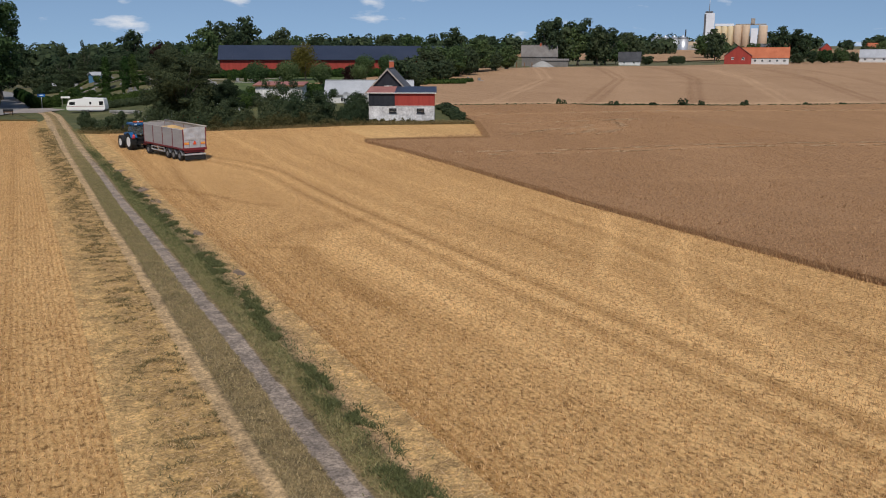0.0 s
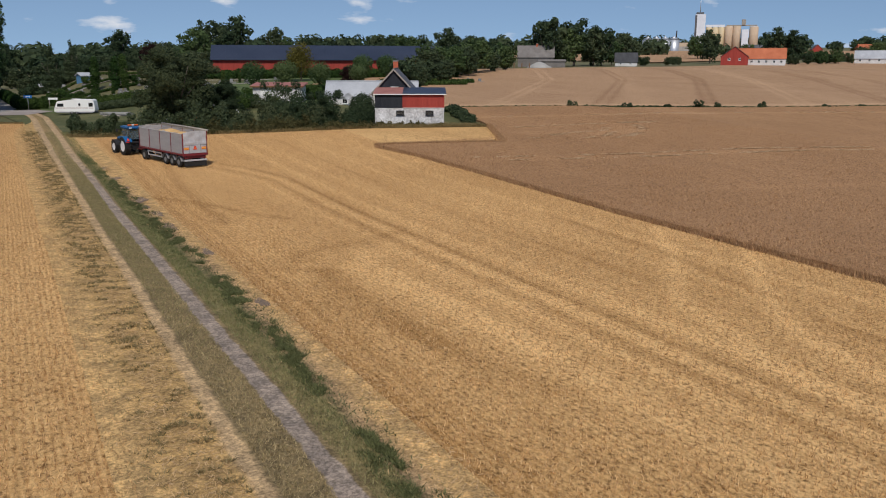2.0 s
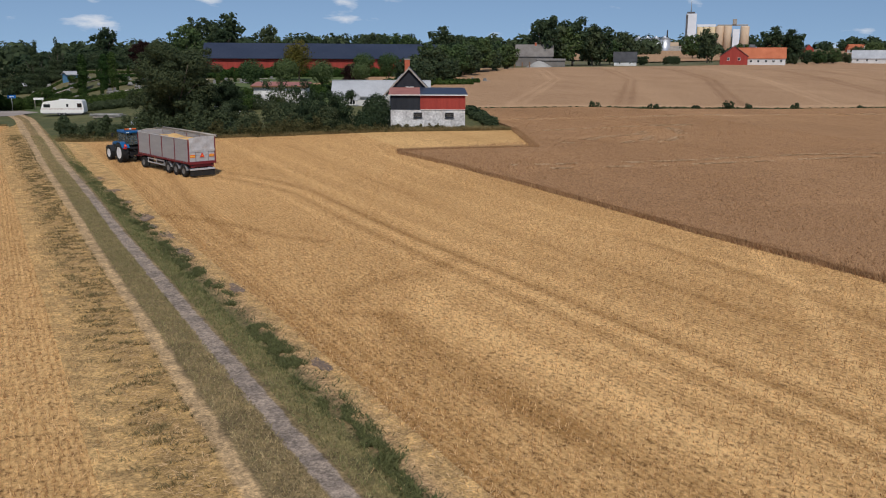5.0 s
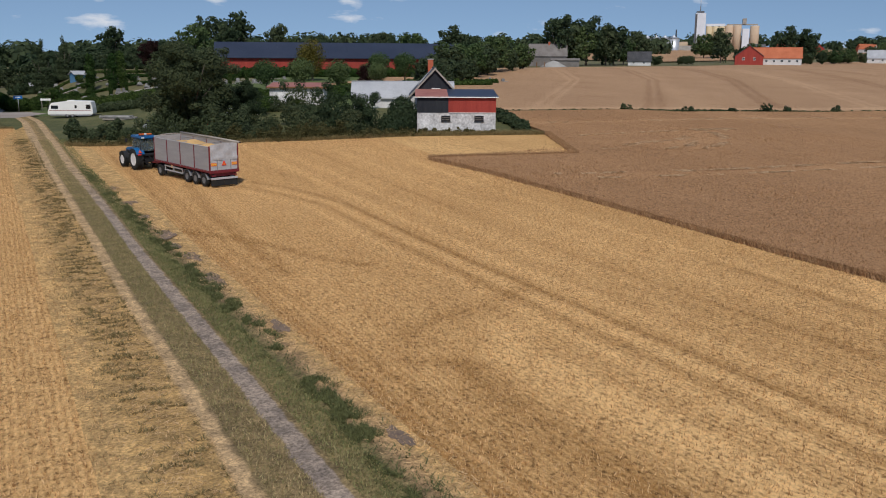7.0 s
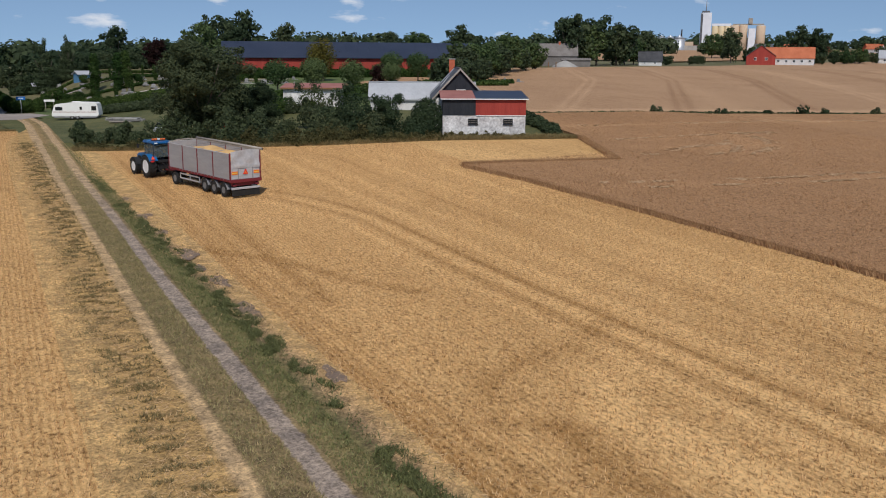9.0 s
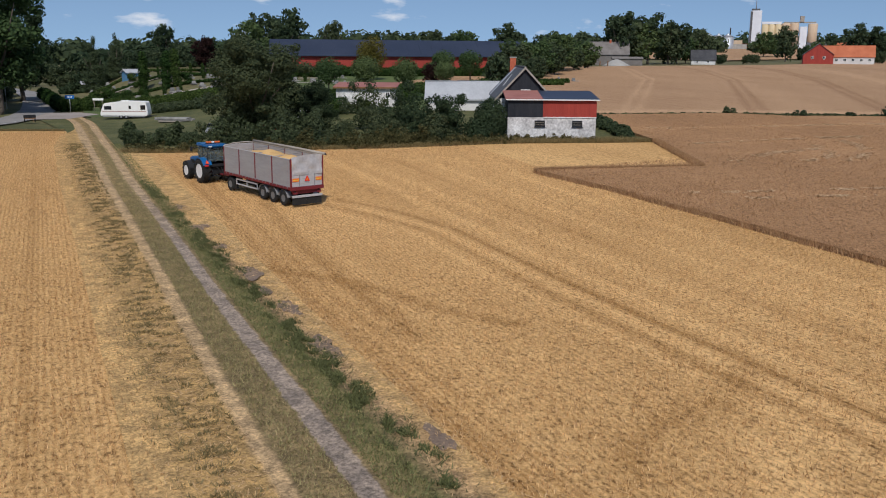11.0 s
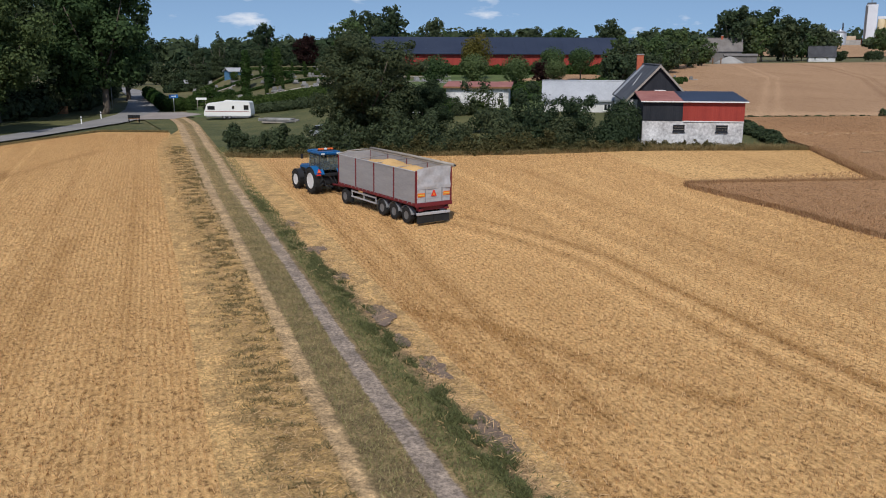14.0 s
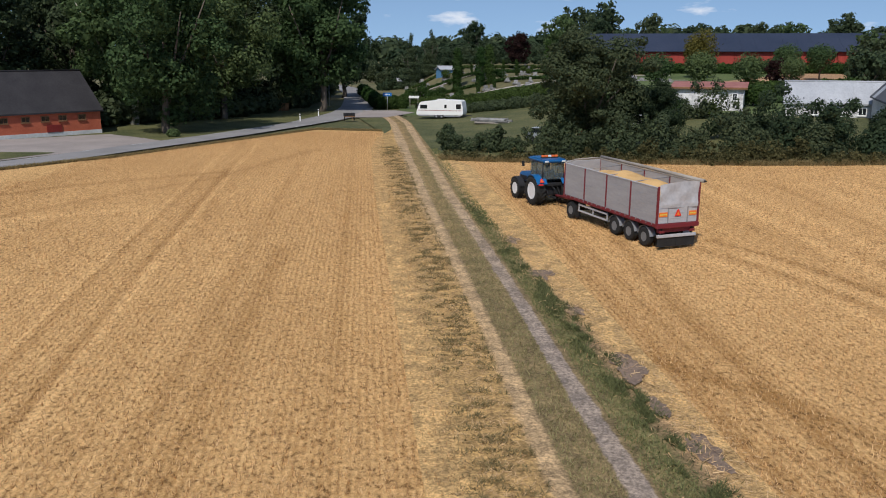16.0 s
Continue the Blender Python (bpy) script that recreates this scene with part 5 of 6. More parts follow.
for i in range(25):
    row = []
    for j in range(15):
        u, v = i / 24, j / 14
        z = FLOOR + 0.86 + v * (TOP + 0.16 - FLOOR - 0.86 + 0.10 * math.sin(u * math.pi) + 0.10 * u)
        d = 0.03 * math.sin(u * 11 + v * 7) * (1 - v * 0.3) + 0.018 * math.sin(v * 8 - u * 9) - (0.03 if j == 2 else 0)
        row.append(bm.verts.new((-W2 + 0.06 + u * (2 * W2 - 0.12), -0.03 + d * 0.8, z)))
    grid.append(row)
for i in range(24):
    for j in range(14):
        bm.faces.new((grid[i][j], grid[i + 1][j], grid[i + 1][j + 1], grid[i][j + 1])).smooth = True
part("tail_flap", bm, M["tarp"], tr, "creased grey tarpaulin tail flap")
for x0, x1 in ((-1.17, -0.66), (0.70, 1.18)):
    mk = part("marker_plate", box(x0, x1, -0.03, -0.004, FLOOR + 0.40, FLOOR + 0.64, 0.004), M["orange"], tr, "orange warning plate with yellow stripes")
    part("stripe", box(x0 + 0.03, x1 - 0.03, -0.036, -0.031, FLOOR + 0.49, FLOOR + 0.55), M["yellow"], mk)


def triangle_sign(parent, m, size):
    bm = bmesh.new()
    extrude_profile(bm, [(-size, -size * 0.75), (size, -size * 0.75), (size * 0.18, size), (-size * 0.18, size)], -0.02, 0.0)
    bmesh.ops.transform(bm, matrix=m, verts=bm.verts[:])
    s = part("warning_triangle", bm, M["red_sign"], parent, "red reflective warning triangle")
    bm = bmesh.new()
    extrude_profile(bm, [(-size * 0.5, -size * 0.45), (size * 0.5, -size * 0.45), (0, size * 0.5)], -0.026, -0.021)
    bmesh.ops.transform(bm, matrix=m, verts=bm.verts[:])
    part("triangle_core", bm, M["orange"], s)


triangle_sign(tr, pose(0, -0.02, FLOOR + 0.56), 0.21)
part("tail_beam", box(-W2 - 0.06, W2 + 0.06, -0.10, 0.06, FLOOR - 0.20, FLOOR + 0.03, 0.015), M["maroon"], tr)
# running gear
for x in (-0.45, 0.45):
    part("chassis_beam", box(x - 0.07, x + 0.07, 0.1, LEN + 0.1, FLOOR - 0.42, FLOOR - 0.11, 0.01), M["maroon"], tr)
part("rear_frame", box(-1.15, 1.15, 0.05, 0.16, FLOOR - 0.45, FLOOR - 0.21, 0.01), M["maroon"], tr)
part("bumper", box(-1.22, 1.22, -0.06, 0.06, 0.66, 0.82, 0.015), M["alloy_light"], tr, "pale steel rear bumper")
for x0, x1 in ((-1.18, -0.01), (0.01, 1.18)):
    part("mud_flap", box(x0, x1, 0.0, 0.03, 0.16, 0.655), M["rubber"], tr)
for x in (-0.95, 0.95):
    part("bumper_arm", box(x - 0.04, x + 0.04, -0.02, 0.09, 0.80, FLOOR - 0.2), M["black_metal"], tr)
    lamp = bmesh.new()
    bx(lamp, x - 0.16, x + 0.16, -0.06, 0.02, 0.92, 1.04)
    part("tail_light", lamp, M["maroon"], tr)
for y in (1.15, 2.6, 4.05, 9.0):
    bm = bmesh.new()
    tube(bm, [(-1.0, y, 0.52), (1.0, y, 0.52)], 0.07, 8)
    bx(bm, -0.5, -0.4, y - 0.4, y + 0.4, 0.56, FLOOR - 0.4)
    bx(bm, 0.4, 0.5, y - 0.4, y + 0.4, 0.56, FLOOR - 0.4)
    part("axle", bm, M["black_metal"], tr)
    for s in (-1, 1):
        wheel(tr, s * 1.08, y, 0.52, 0.36, M["rim_dark"], s, 0, 0.50)
        part("mudguard", arch(0.58, 0.60, *sorted((s * 1.26, s * 0.88)), y, 0.54, 8 if y < 5 else 20, 172), M["rim_grey"] if y < 5 else M["black_metal"], tr)
for s in (-1, 1):
    bm = bmesh.new()
    for z in (0.62, 0.98):
        bx(bm, *sorted((s * 1.24, s * 1.19)), 4.85, 8.1, z, z + 0.10)
    for y in (4.85, 6.4, 8.02):
        bx(bm, *sorted((s * 1.22, s * 1.17)), y, y + 0.08, 0.60, 1.10)
    part("side_guard", bm, M["alloy_light"], tr, "pale steel side guard rail")
    part("wheel_flap", box(*sorted((s * 1.25, s * 0.9)), 8.34, 8.37, 0.22, 0.95), M["rubber"], tr)
part("tool_box", box(-1.0, 1.0, 5.6, 7.0, 0.75, 1.2, 0.03), M["black_metal"], tr)
bm = bmesh.new()
tube(bm, [(-0.42, LEN - 0.3, 0.95), (-0.08, LEN + 2.6, 0.72)], 0.07, 8)
tube(bm, [(0.42, LEN - 0.3, 0.95), (0.08, LEN + 2.6, 0.72)], 0.07, 8)
tube(bm, [(0, LEN + 2.5, 0.72), (0, LEN + 3.3, 0.66)], 0.08, 8)
part("drawbar", bm, M["maroon"], tr)
# the load
bm = bmesh.new()
rows_ = []
for j in range(41):
    y = 0.08 + (LEN - 0.2) * j / 40
    row = []
    for i in range(17):
        x = -W2 + 0.07 + (2 * W2 - 0.14) * i / 16
        heap = sum(a * math.exp(-((y - c) / w) ** 2) for c, w, a in ((2.6, 1.3, 0.62), (5.2, 1.5, 0.72), (7.3, 1.0, 0.38)))
        z = FLOOR + 1.32 + heap * (1 - 0.62 * (x / W2) ** 2) + 0.05 * noise.noise(Vector((x * 2, y * 2, 3)))
        row.append(bm.verts.new((x, y, z)))
    rows_.append(row)
for a, b in zip(rows_, rows_[1:]):
    for i in range(16):
        bm.faces.new((a[i], a[i + 1], b[i + 1], b[i])).smooth = True
low = [[bm.verts.new((v.co.x, v.co.y, FLOOR + 0.01)) for v in (rows_[0][0], rows_[0][-1], rows_[-1][-1], rows_[-1][0])]]
load = part("grain_heap", bm, M["grain"], None)
load.matrix_world = TRAILER
tagged(load, "heaped golden wheat grain filling the trailer", "grain", kind="stuff")

TRACTOR = rest(12.10, 107.62, 14.9, 3.0)
tk = thing("tractor", TRACTOR, "blue farm tractor with white rims and amber roof lamps", "tractor")
for s in (-1, 1):
    wheel(tk, s * 0.98, 0, 0.95, 0.68, M["rim_white"], s, 18, 0.60)
    wheel(tk, s * 0.95, 2.85, 0.70, 0.50, M["rim_white"], s, 16, 0.58)
    part("rear_fender", arch(1.03, 1.08, *sorted((s * 1.30, s * 0.55)), 0.0, 0.95, 48, 150, 14), M["blue"], tk, "blue rear fender")
    part("front_fender", arch(0.77, 0.80, *sorted((s * 1.18, s * 0.75)), 2.85, 0.70, 35, 165), M["black_metal"], tk)
    bm = bmesh.new()
    tube(bm, [(s * 0.78, 1.05, 2.70), (s * 1.28, 1.2, 2.72)], 0.025, 6)
    arm = part("mirror_arm", bm, M["black_metal"], tk)
    part("mirror", box(*sorted((s * 1.24, s * 1.44)), 1.18, 1.24, 2.45, 2.80, 0.02), M["black_metal"], arm)
    part("rear_lamp", box(*sorted((s * 1.22, s * 0.92)), -1.06, -1.0, 1.42, 1.52), M["red_sign"], tk)
part("rear_axle", box(-0.75, 0.75, -0.35, 0.45, 0.62, 1.25, 0.06), M["black_metal"], tk)
part("transmission", box(-0.36, 0.36, 0.4, 3.3, 0.55, 1.15, 0.05), M["black_metal"], tk)
bm = bmesh.new()
tube(bm, [(-0.85, 2.85, 0.70), (0.85, 2.85, 0.70)], 0.11, 8)
part("front_axle", bm, M["black_metal"], tk)
bm = bmesh.new()
vs = bx(bm, -0.46, 0.46, 1.25, 3.75, 1.16, 2.05)
for v in vs:
    if v.co.y > 3 and v.co.z > 1.8:
        v.co.z -= 0.32
        v.co.x *= 0.86
bmesh.ops.bevel(bm, geom=bm.edges[:], offset=0.09, segments=3, affect="EDGES")
hood = part("hood", bm, M["blue"], tk, "blue sloping engine hood")
for s in (-1, 1):
    part("hood_grille", box(*sorted((s * 0.47, s * 0.455)), 2.0, 3.45, 1.24, 1.55), M["black_metal"], hood)
part("front_weight", box(-0.4, 0.4, 3.76, 4.1, 0.62, 1.05, 0.06), M["dark_blue"], tk)
# the cab
part("cab_floor", box(-0.80, 0.80, -0.55, 1.25, 1.26, 1.50, 0.04), M["black_metal"], tk)
pillars = ((-0.78, -0.62), (0.78, -0.62), (-0.80, 0.25), (0.80, 0.25), (-0.66, 1.25), (0.66, 1.25))
for x, y in pillars:
    bm = bmesh.new()
    tube(bm, [(x, y, 1.45), (x * 0.95, y * 0.96, 2.86)], 0.045, 8)
    part("pillar", bm, M["black_metal"], tk)
for q in ((-0.76, 0.76, -0.64, -0.62, 1.75, 2.82), (-0.64, 0.64, 1.24, 1.26, 1.72, 2.82), (-0.80, -0.785, -0.58, 0.22, 1.7, 2.82), (0.785, 0.80, -0.58, 0.22, 1.7, 2.82), (-0.79, -0.775, 0.28, 1.2, 1.5, 2.82), (0.775, 0.79, 0.28, 1.2, 1.5, 2.82)):
    part("cab_window", box(*q), M["cab_glass"], tk)
part("seat", box(-0.27, 0.27, -0.15, 0.35, 1.52, 1.80, 0.06), M["black_metal"], tk)
part("seat_back", box(-0.26, 0.26, -0.25, -0.12, 1.75, 2.35, 0.05), M["black_metal"], tk)
bm = bmesh.new()
tube(bm, [(0, 0.95, 1.5), (0, 0.75, 2.05)], 0.05, 8)
lathe(bm, [(0.2, -0.02), (0.22, 0.0), (0.2, 0.02)], 16, pose(0, 0.73, 2.08, 0, -65, 90))
part("steering_wheel", bm, M["black_metal"], tk)
bm = bmesh.new()
bx(bm, -0.88, 0.88, -0.85, 1.42, 2.86, 3.10)
bmesh.ops.bevel(bm, geom=bm.edges[:], offset=0.09, segments=3, affect="EDGES")
part("cab_roof", bm, M["blue"], tk, "blue rounded cab roof")
for x in (-0.62, 0.62):
    part("work_light", box(x - 0.14, x + 0.14, -0.875, -0.845, 2.91, 3.02, 0.01), M["rim_white"], tk)
part("lamp_bar", box(-0.62, 0.62, -0.10, 0.10, 3.105, 3.15, 0.01), M["black_metal"], tk)
for x, mm in ((-0.48, "amber"), (-0.24, "amber"), (0.0, "rim_white"), (0.24, "amber"), (0.48, "amber")):
    part("roof_lamp", box(x - 0.105, x + 0.105, -0.09, 0.09, 3.155, 3.29, 0.03), M[mm], tk, "amber roof lamp" if mm == "amber" else "white roof lamp")
bm = bmesh.new()
tube(bm, [(0.60, 1.45, 1.5), (0.60, 1.45, 2.75), (0.60, 1.36, 2.95)], 0.06, 8)
part("exhaust", bm, M["black_metal"], tk)
triangle_sign(tk, pose(-0.98, -0.92, 1.72, -28, 0, 0), 0.17)
bm = bmesh.new()
for x in (-0.4, 0.4):
    tube(bm, [(x, -0.3, 0.75), (x * 1.1, -1.15, 0.62)], 0.045, 6)
    tube(bm, [(x, -0.35, 1.35), (x * 1.1, -0.95, 0.66)], 0.035, 6)
tube(bm, [(0, -0.35, 1.3), (0, -1.0, 1.1)], 0.04, 6)
bx(bm, -0.1, 0.1, -1.0, -0.3, 0.5, 0.6)
part("linkage", bm, M["black_metal"], tk)
part("step", box(-0.95, -0.72, 1.2, 1.75, 0.50, 1.1, 0.03), M["black_metal"], tk)
part("fuel_tank", box(0.55, 0.95, 1.0, 1.9, 0.5, 1.1, 0.08), M["black_metal"], tk)

# ---------------------------------------------------------------- caravan and roadside things
CARAVAN = pose(11.4, 180.9, height(11.4, 180.9) + 0.02, 0, 0, -22)
cv = thing("caravan", CARAVAN, "white twin-axle touring caravan parked on grass", "caravan")
bm = bmesh.new()
prof = [(-3.60, 0.50), (3.45, 0.50), (3.62, 0.75), (3.58, 1.5), (3.40, 2.55), (3.2, 2.70), (0.4, 2.76), (-1.2, 2.62), (-2.9, 2.42), (-3.15, 2.2), (-3.62, 0.95)]
extrude_profile(bm, prof, -1.12, 1.12)
bmesh.ops.bevel(bm, geom=[e for e in bm.edges], offset=0.05, segments=2, affect="EDGES")
body = part("body", bm, M["paint_white"], cv)
for x0, x1, z0, z1 in ((-3.0, -1.9, 1.45, 2.0), (0.75, 1.1, 1.55, 2.05), (2.55, 3.3, 1.45, 2.15)):
    part("window", box(x0, x1, -1.15, -1.115, z0, z1, 0.01), M["glass"], body)
part("stripe", box(-3.4, 3.35, -1.135, -1.118, 1.16, 1.24), M["roof_red"], body, "faded red trim stripe")
part("skirt", box(-3.3, 3.2, -1.05, 1.05, 0.32, 0.55), M["rim_grey"], cv)
part("roof_vent", box(-0.6, 0.6, -0.4, 0.4, 2.73, 2.84, 0.03), M["paint_white"], cv)
part("rear_window", box(-3.56, -3.40, -0.8, 0.8, 1.5, 2.0, m=pose(0, 0, 0)), M["glass"], cv)
for x in (-0.5, 0.3):
    for s in (-1, 1):
        bm = bmesh.new()
        lathe(bm, [(0.18, -0.09), (0.33, -0.09), (0.34, 0), (0.33, 0.09), (0.18, 0.09)], 20, pose(x, s * 1.0, 0.34, 0, 0, 90))
        wq = part("wheel", bm, M["rubber"], cv)
        bm = bmesh.new()
        lathe(bm, [(0.19, 0.0), (0.17, s * -0.0 + 0.02), (0.05, 0.03)], 16, pose(x, s * 1.07, 0.34, 0, 0, -90 if s < 0 else 90))
        part("rim", bm, M["rim_grey"], wq)
bm = bmesh.new()
tube(bm, [(3.3, -0.5, 0.5), (4.4, 0, 0.45)], 0.05)
tube(bm, [(3.3, 0.5, 0.5), (4.4, 0, 0.45), (4.7, 0, 0.5)], 0.05)
part("towbar", bm, M["black_metal"], cv)

# boards stacked beside the caravan
pile = thing("timber_pile", pose(17, 166.6, height(17, 166.6), 0, 0, -30), "stack of pale weathered boards lying on the grass", "timber")
r3 = random.Random(5)
for i in range(14):
    z = 0.02 + (i // 5) * 0.22
    y = (i % 5) * 0.45 - 1 + r3.uniform(-.1, .1)
    part("board", box(-2.4 + r3.uniform(-.5, .4), 2.3 + r3.uniform(-.6, .5), y - 0.2, y + 0.2, z, z + 0.19, 0.01, pose(0, 0, 0, 0, 0, r3.uniform(-5, 5))), M["stone"] if i % 3 else M["timber"], pile)


def road_post(x, y):
    p = thing("marker_post", pose(x, y, height(x, y) - 0.05), "white roadside marker post with dark band", "post", "marker posts")
    part("shaft", box(-0.08, 0.08, -0.06, 0.06, 0, 1.15, 0.02), M["paint_white"], p)
    part("band", box(-0.085, 0.085, -0.065, 0.065, 0.85, 1.0), M["black_metal"], p)


road_post(-9.3, 177.2)
road_post(-7.2, 187.5)
sg = thing("place_sign", pose(3.9, 202.5, height(3.9, 202.5) + 0.0, 0, 0, -3), "small blue place sign on a grey post", "sign")
bm = bmesh.new()
tube(bm, [(0, 0, -0.2), (0, 0, 2.9)], 0.045)
part("post", bm, M["steel"], sg)
pl = part("plate", box(-0.75, 0.75, -0.06, -0.045, 2.3, 2.9, 0.005), flat_mat("sign_blue", (0.01, 0.13, 0.42), 0.4), sg)
bm = bmesh.new()
for i in range(4):
    bx(bm, -0.42 + i * 0.22, -0.27 + i * 0.22, -0.068, -0.061, 2.5, 2.7)
part("writing_bar", bm, M["paint_white"], pl)
nb = thing("notice_board", pose(8.6, 204.2, height(8.6, 204.2), 0, 0, -10), "white notice board on two posts by the hedge", "notice board")
for x in (-0.7, 0.7):
    bm = bmesh.new()
    tube(bm, [(x, 0, -0.2), (x, 0, 2.3)], 0.06)
    part("post", bm, M["timber"], nb)
part("panel", box(-0.9, 0.9, -0.08, -0.02, 1.85, 2.25, 0.01), M["paint_white"], nb)
# a small flat cart at the verge
ct = thing("hay_cart", pose(-2.3, 178.2, height(-2.3, 178.2) + 0.02, 0, 0, 10), "small dark wooden cart standing on the verge", "cart")
part("bed", box(-0.75, 0.75, -0.5, 0.5, 0.55, 0.68, 0.02), M["timber_brown"], ct)
for i, x in enumerate((-0.55, 0.0, 0.55)):
    part("crate", box(x - 0.24, x + 0.24, -0.4, 0.4, 0.685, 1.1, 0.02), M["black_metal"], ct)
for x in (-0.7, 0.7):
    bm = bmesh.new()
    lathe(bm, [(0.22, -0.04), (0.30, -0.04), (0.30, 0.04), (0.22, 0.04)], 18, pose(x, 0, 0.30))
    part("wheel", bm, M["rubber"], ct)
bm = bmesh.new()
tube(bm, [(0.3, -0.5, 0.6), (0.3, -1.5, 0.05)], 0.03, 6)
part("shaft", bm, M["timber_brown"], ct)
# worn white dashes on the road where the lane joins, and a solid edge line
dash_lines = [(y, along(ROAD_MID, y) + 2.35, 1.5) for y in (168, 172, 176, 180, 184)] + [(y, along(ROAD_MID, y) - 2.1, 1.6) for y in range(128, 182, 6)]
for y, x, ln in dash_lines:
    a = math.atan2(along(ROAD_MID, y + 1) - along(ROAD_MID, y - 1), 2)
    bm = bmesh.new()
    vs = [bm.verts.new((x + sx * 0.07 * math.cos(a) + sy * ln / 2 * math.sin(a), y - sx * 0.07 * math.sin(a) + sy * ln / 2 * math.cos(a), 0)) for sx, sy in ((-1, -1), (1, -1), (1, 1), (-1, 1))]
    for v in vs:
        v.co.z = height(v.co.x, v.co.y) + 0.075
    bm.faces.new(vs)
    tagged(part("road_marking", bm, M["road_paint"]), "worn white dash on the grey asphalt", "marking", "road markings", kind="structure")
# a blue garden shed and a low pale-roofed hut beyond the cemetery
bs = gable_house("garden_shed", pose(18.2, 266, height(18.2, 266), 0, 0, -70), 2.8, 4.2, 1.9, 2.5, flat_mat("blue_boards", (0.10, 0.24, 0.42), 0.7), M["roof_grey"], "small blue garden shed with pale roof", "shed")
hut = gable_house("low_hut", pose(9.0, 287, height(9.0, 287), 0, 0, -85), 4.0, 7.5, 2.2, 2.7, M["timber_brown"], M["roof_grey"], "low dark hut with pale grey-green roof", "hut")
fence = thing("plank_fence", pose(-17, 201, height(-17, 201)), "low brown plank fence under the trees", "fence")
for i in range(12):
    part("plank", box(-4.2 + i * 0.7, -3.56 + i * 0.7, -0.03, 0.03, 0, 1.25, 0.01), M["timber_brown"], fence)
lamp_ = thing("street_lamp", pose(-6.5, 214, height(-6.5, 214)), "grey street lamp with curved arm at the road", "street lamp")
bm = bmesh.new()
tube(bm, [(0, 0, -0.2), (0, 0, 6.6), (0.4, 0, 7.3), (1.5, 0, 7.6)], [0.09, 0.06, 0.05, 0.04])
part("pole", bm, M["steel"], lamp_)
part("head", box(1.4, 2.1, -0.12, 0.12, 7.5, 7.64, 0.03), M["paint_white"], lamp_)


def car(x, y, yaw, paint, label):
    m = pose(x, y, height(x, y) + 0.02, 0, 0, yaw)
    c = thing("car", m, label, "car")
    bm = bmesh.new()
    extrude_profile(bm, [(-2.1, 0.3), (2.1, 0.3), (2.15, 0.65), (1.9, 0.85), (0.9, 0.95), (-2.0, 0.98), (-2.15, 0.7)], -0.85, 0.85)
    bmesh.ops.bevel(bm, geom=bm.edges[:], offset=0.05, segments=2, affect="EDGES")
    b = part("body", bm, paint, c)
    bm = bmesh.new()
    extrude_profile(bm, [(-1.9, 0.95), (0.95, 0.93), (0.3, 1.42), (-1.5, 1.45)], -0.76, 0.76)
    part("cabin", bm, M["glass"], c)
    part("roof", box(-1.45, 0.25, -0.72, 0.72, 1.43, 1.50, 0.03), paint, c)
    for wx in (-1.3, 1.3):
        for s in (-1, 1):
            bm = bmesh.new()
            lathe(bm, [(0.18, -0.1), (0.3, -0.1), (0.31, 0), (0.3, 0.1), (0.18, 0.1)], 18, pose(wx, s * 0.78, 0.31, 0, 0, 90))
            part("wheel", bm, M["rubber"], c)


car(24, 139, -20, M["red_sign"], "small red car parked behind the field tree")
car(30, 143, 10, M["rim_white"], "pale car parked in the farm yard")
car(19, 141, -35, M["steel"], "silver car parked behind the bushes")

# gravestones in rows
r4 = random.Random(17)
bm = bmesh.new()
extrude_profile(bm, [(-0.4, 0), (0.4, 0), (0.4, 0.75), (0.25, 0.95), (-0.25, 0.95), (-0.4, 0.75)], -0.1, 0.1)
bx(bm, -0.55, 0.55, -0.2, 0.2, -0.3, 0.12)
stone_mesh = bpy.data.meshes.new("gravestone")
bm.to_mesh(stone_mesh)
bm.free()
stone_mesh.materials.append(M["stone"])
kerb_bm = bmesh.new()
bx(kerb_bm, -0.6, 0.6, -1.8, 0.3, -0.3, 0.12)
kerb_mesh = bpy.data.meshes.new("grave_kerb")
kerb_bm.to_mesh(kerb_mesh)
kerb_bm.free()
kerb_mesh.materials.append(M["stone"])
placed = 0
while placed < 75:
    x, y = r4.uniform(10, 110), r4.uniform(196, 280)
    if y < 212 - x * 0.12 or y > 274 or (x > 42 and y > 234 - 0.25 * (x - 42)) or (x > 62 and r4.random() < 0.7):
        continue
    y = round(y / 6) * 6 + 2 + r4.uniform(-.5, .5)
    g = thing("gravestone", pose(x, y, height(x, y), 0, 0, r4.uniform(-12, 12)) @ Matrix.Diagonal((r4.uniform(0.6, 1.2), 1, r4.uniform(0.45, 0.95), 1)), "upright stone grave marker on the cemetery lawn", "gravestone", "gravestones")
    for nm, me in (("slab", stone_mesh), ("kerb", kerb_mesh)):
        o = new(nm, me)
        o.parent = g
    placed += 1
gravel_heap = bmesh.new()
lathe(gravel_heap, [(6.0, -0.5), (4.0, 0.6), (1.6, 1.9), (0.3, 2.3)], 16, pose(188, 300, height(188, 300), 0, -90, 0))
tagged(part("gravel_heap", gravel_heap, M["concrete"]), "pale conical heap of gravel on the crest", "gravel heap")
for i in range(9):
    x, y = 139 + i * 4.6, 271 + i * 2.1
    p = thing("fence_post", pose(x, y, height(x, y)), "dark upright fence post at the crest", "post", "fence posts on the crest")
    part("shaft", box(-0.12, 0.12, -0.12, 0.12, -0.3, 1.9), M["timber_brown"], p)

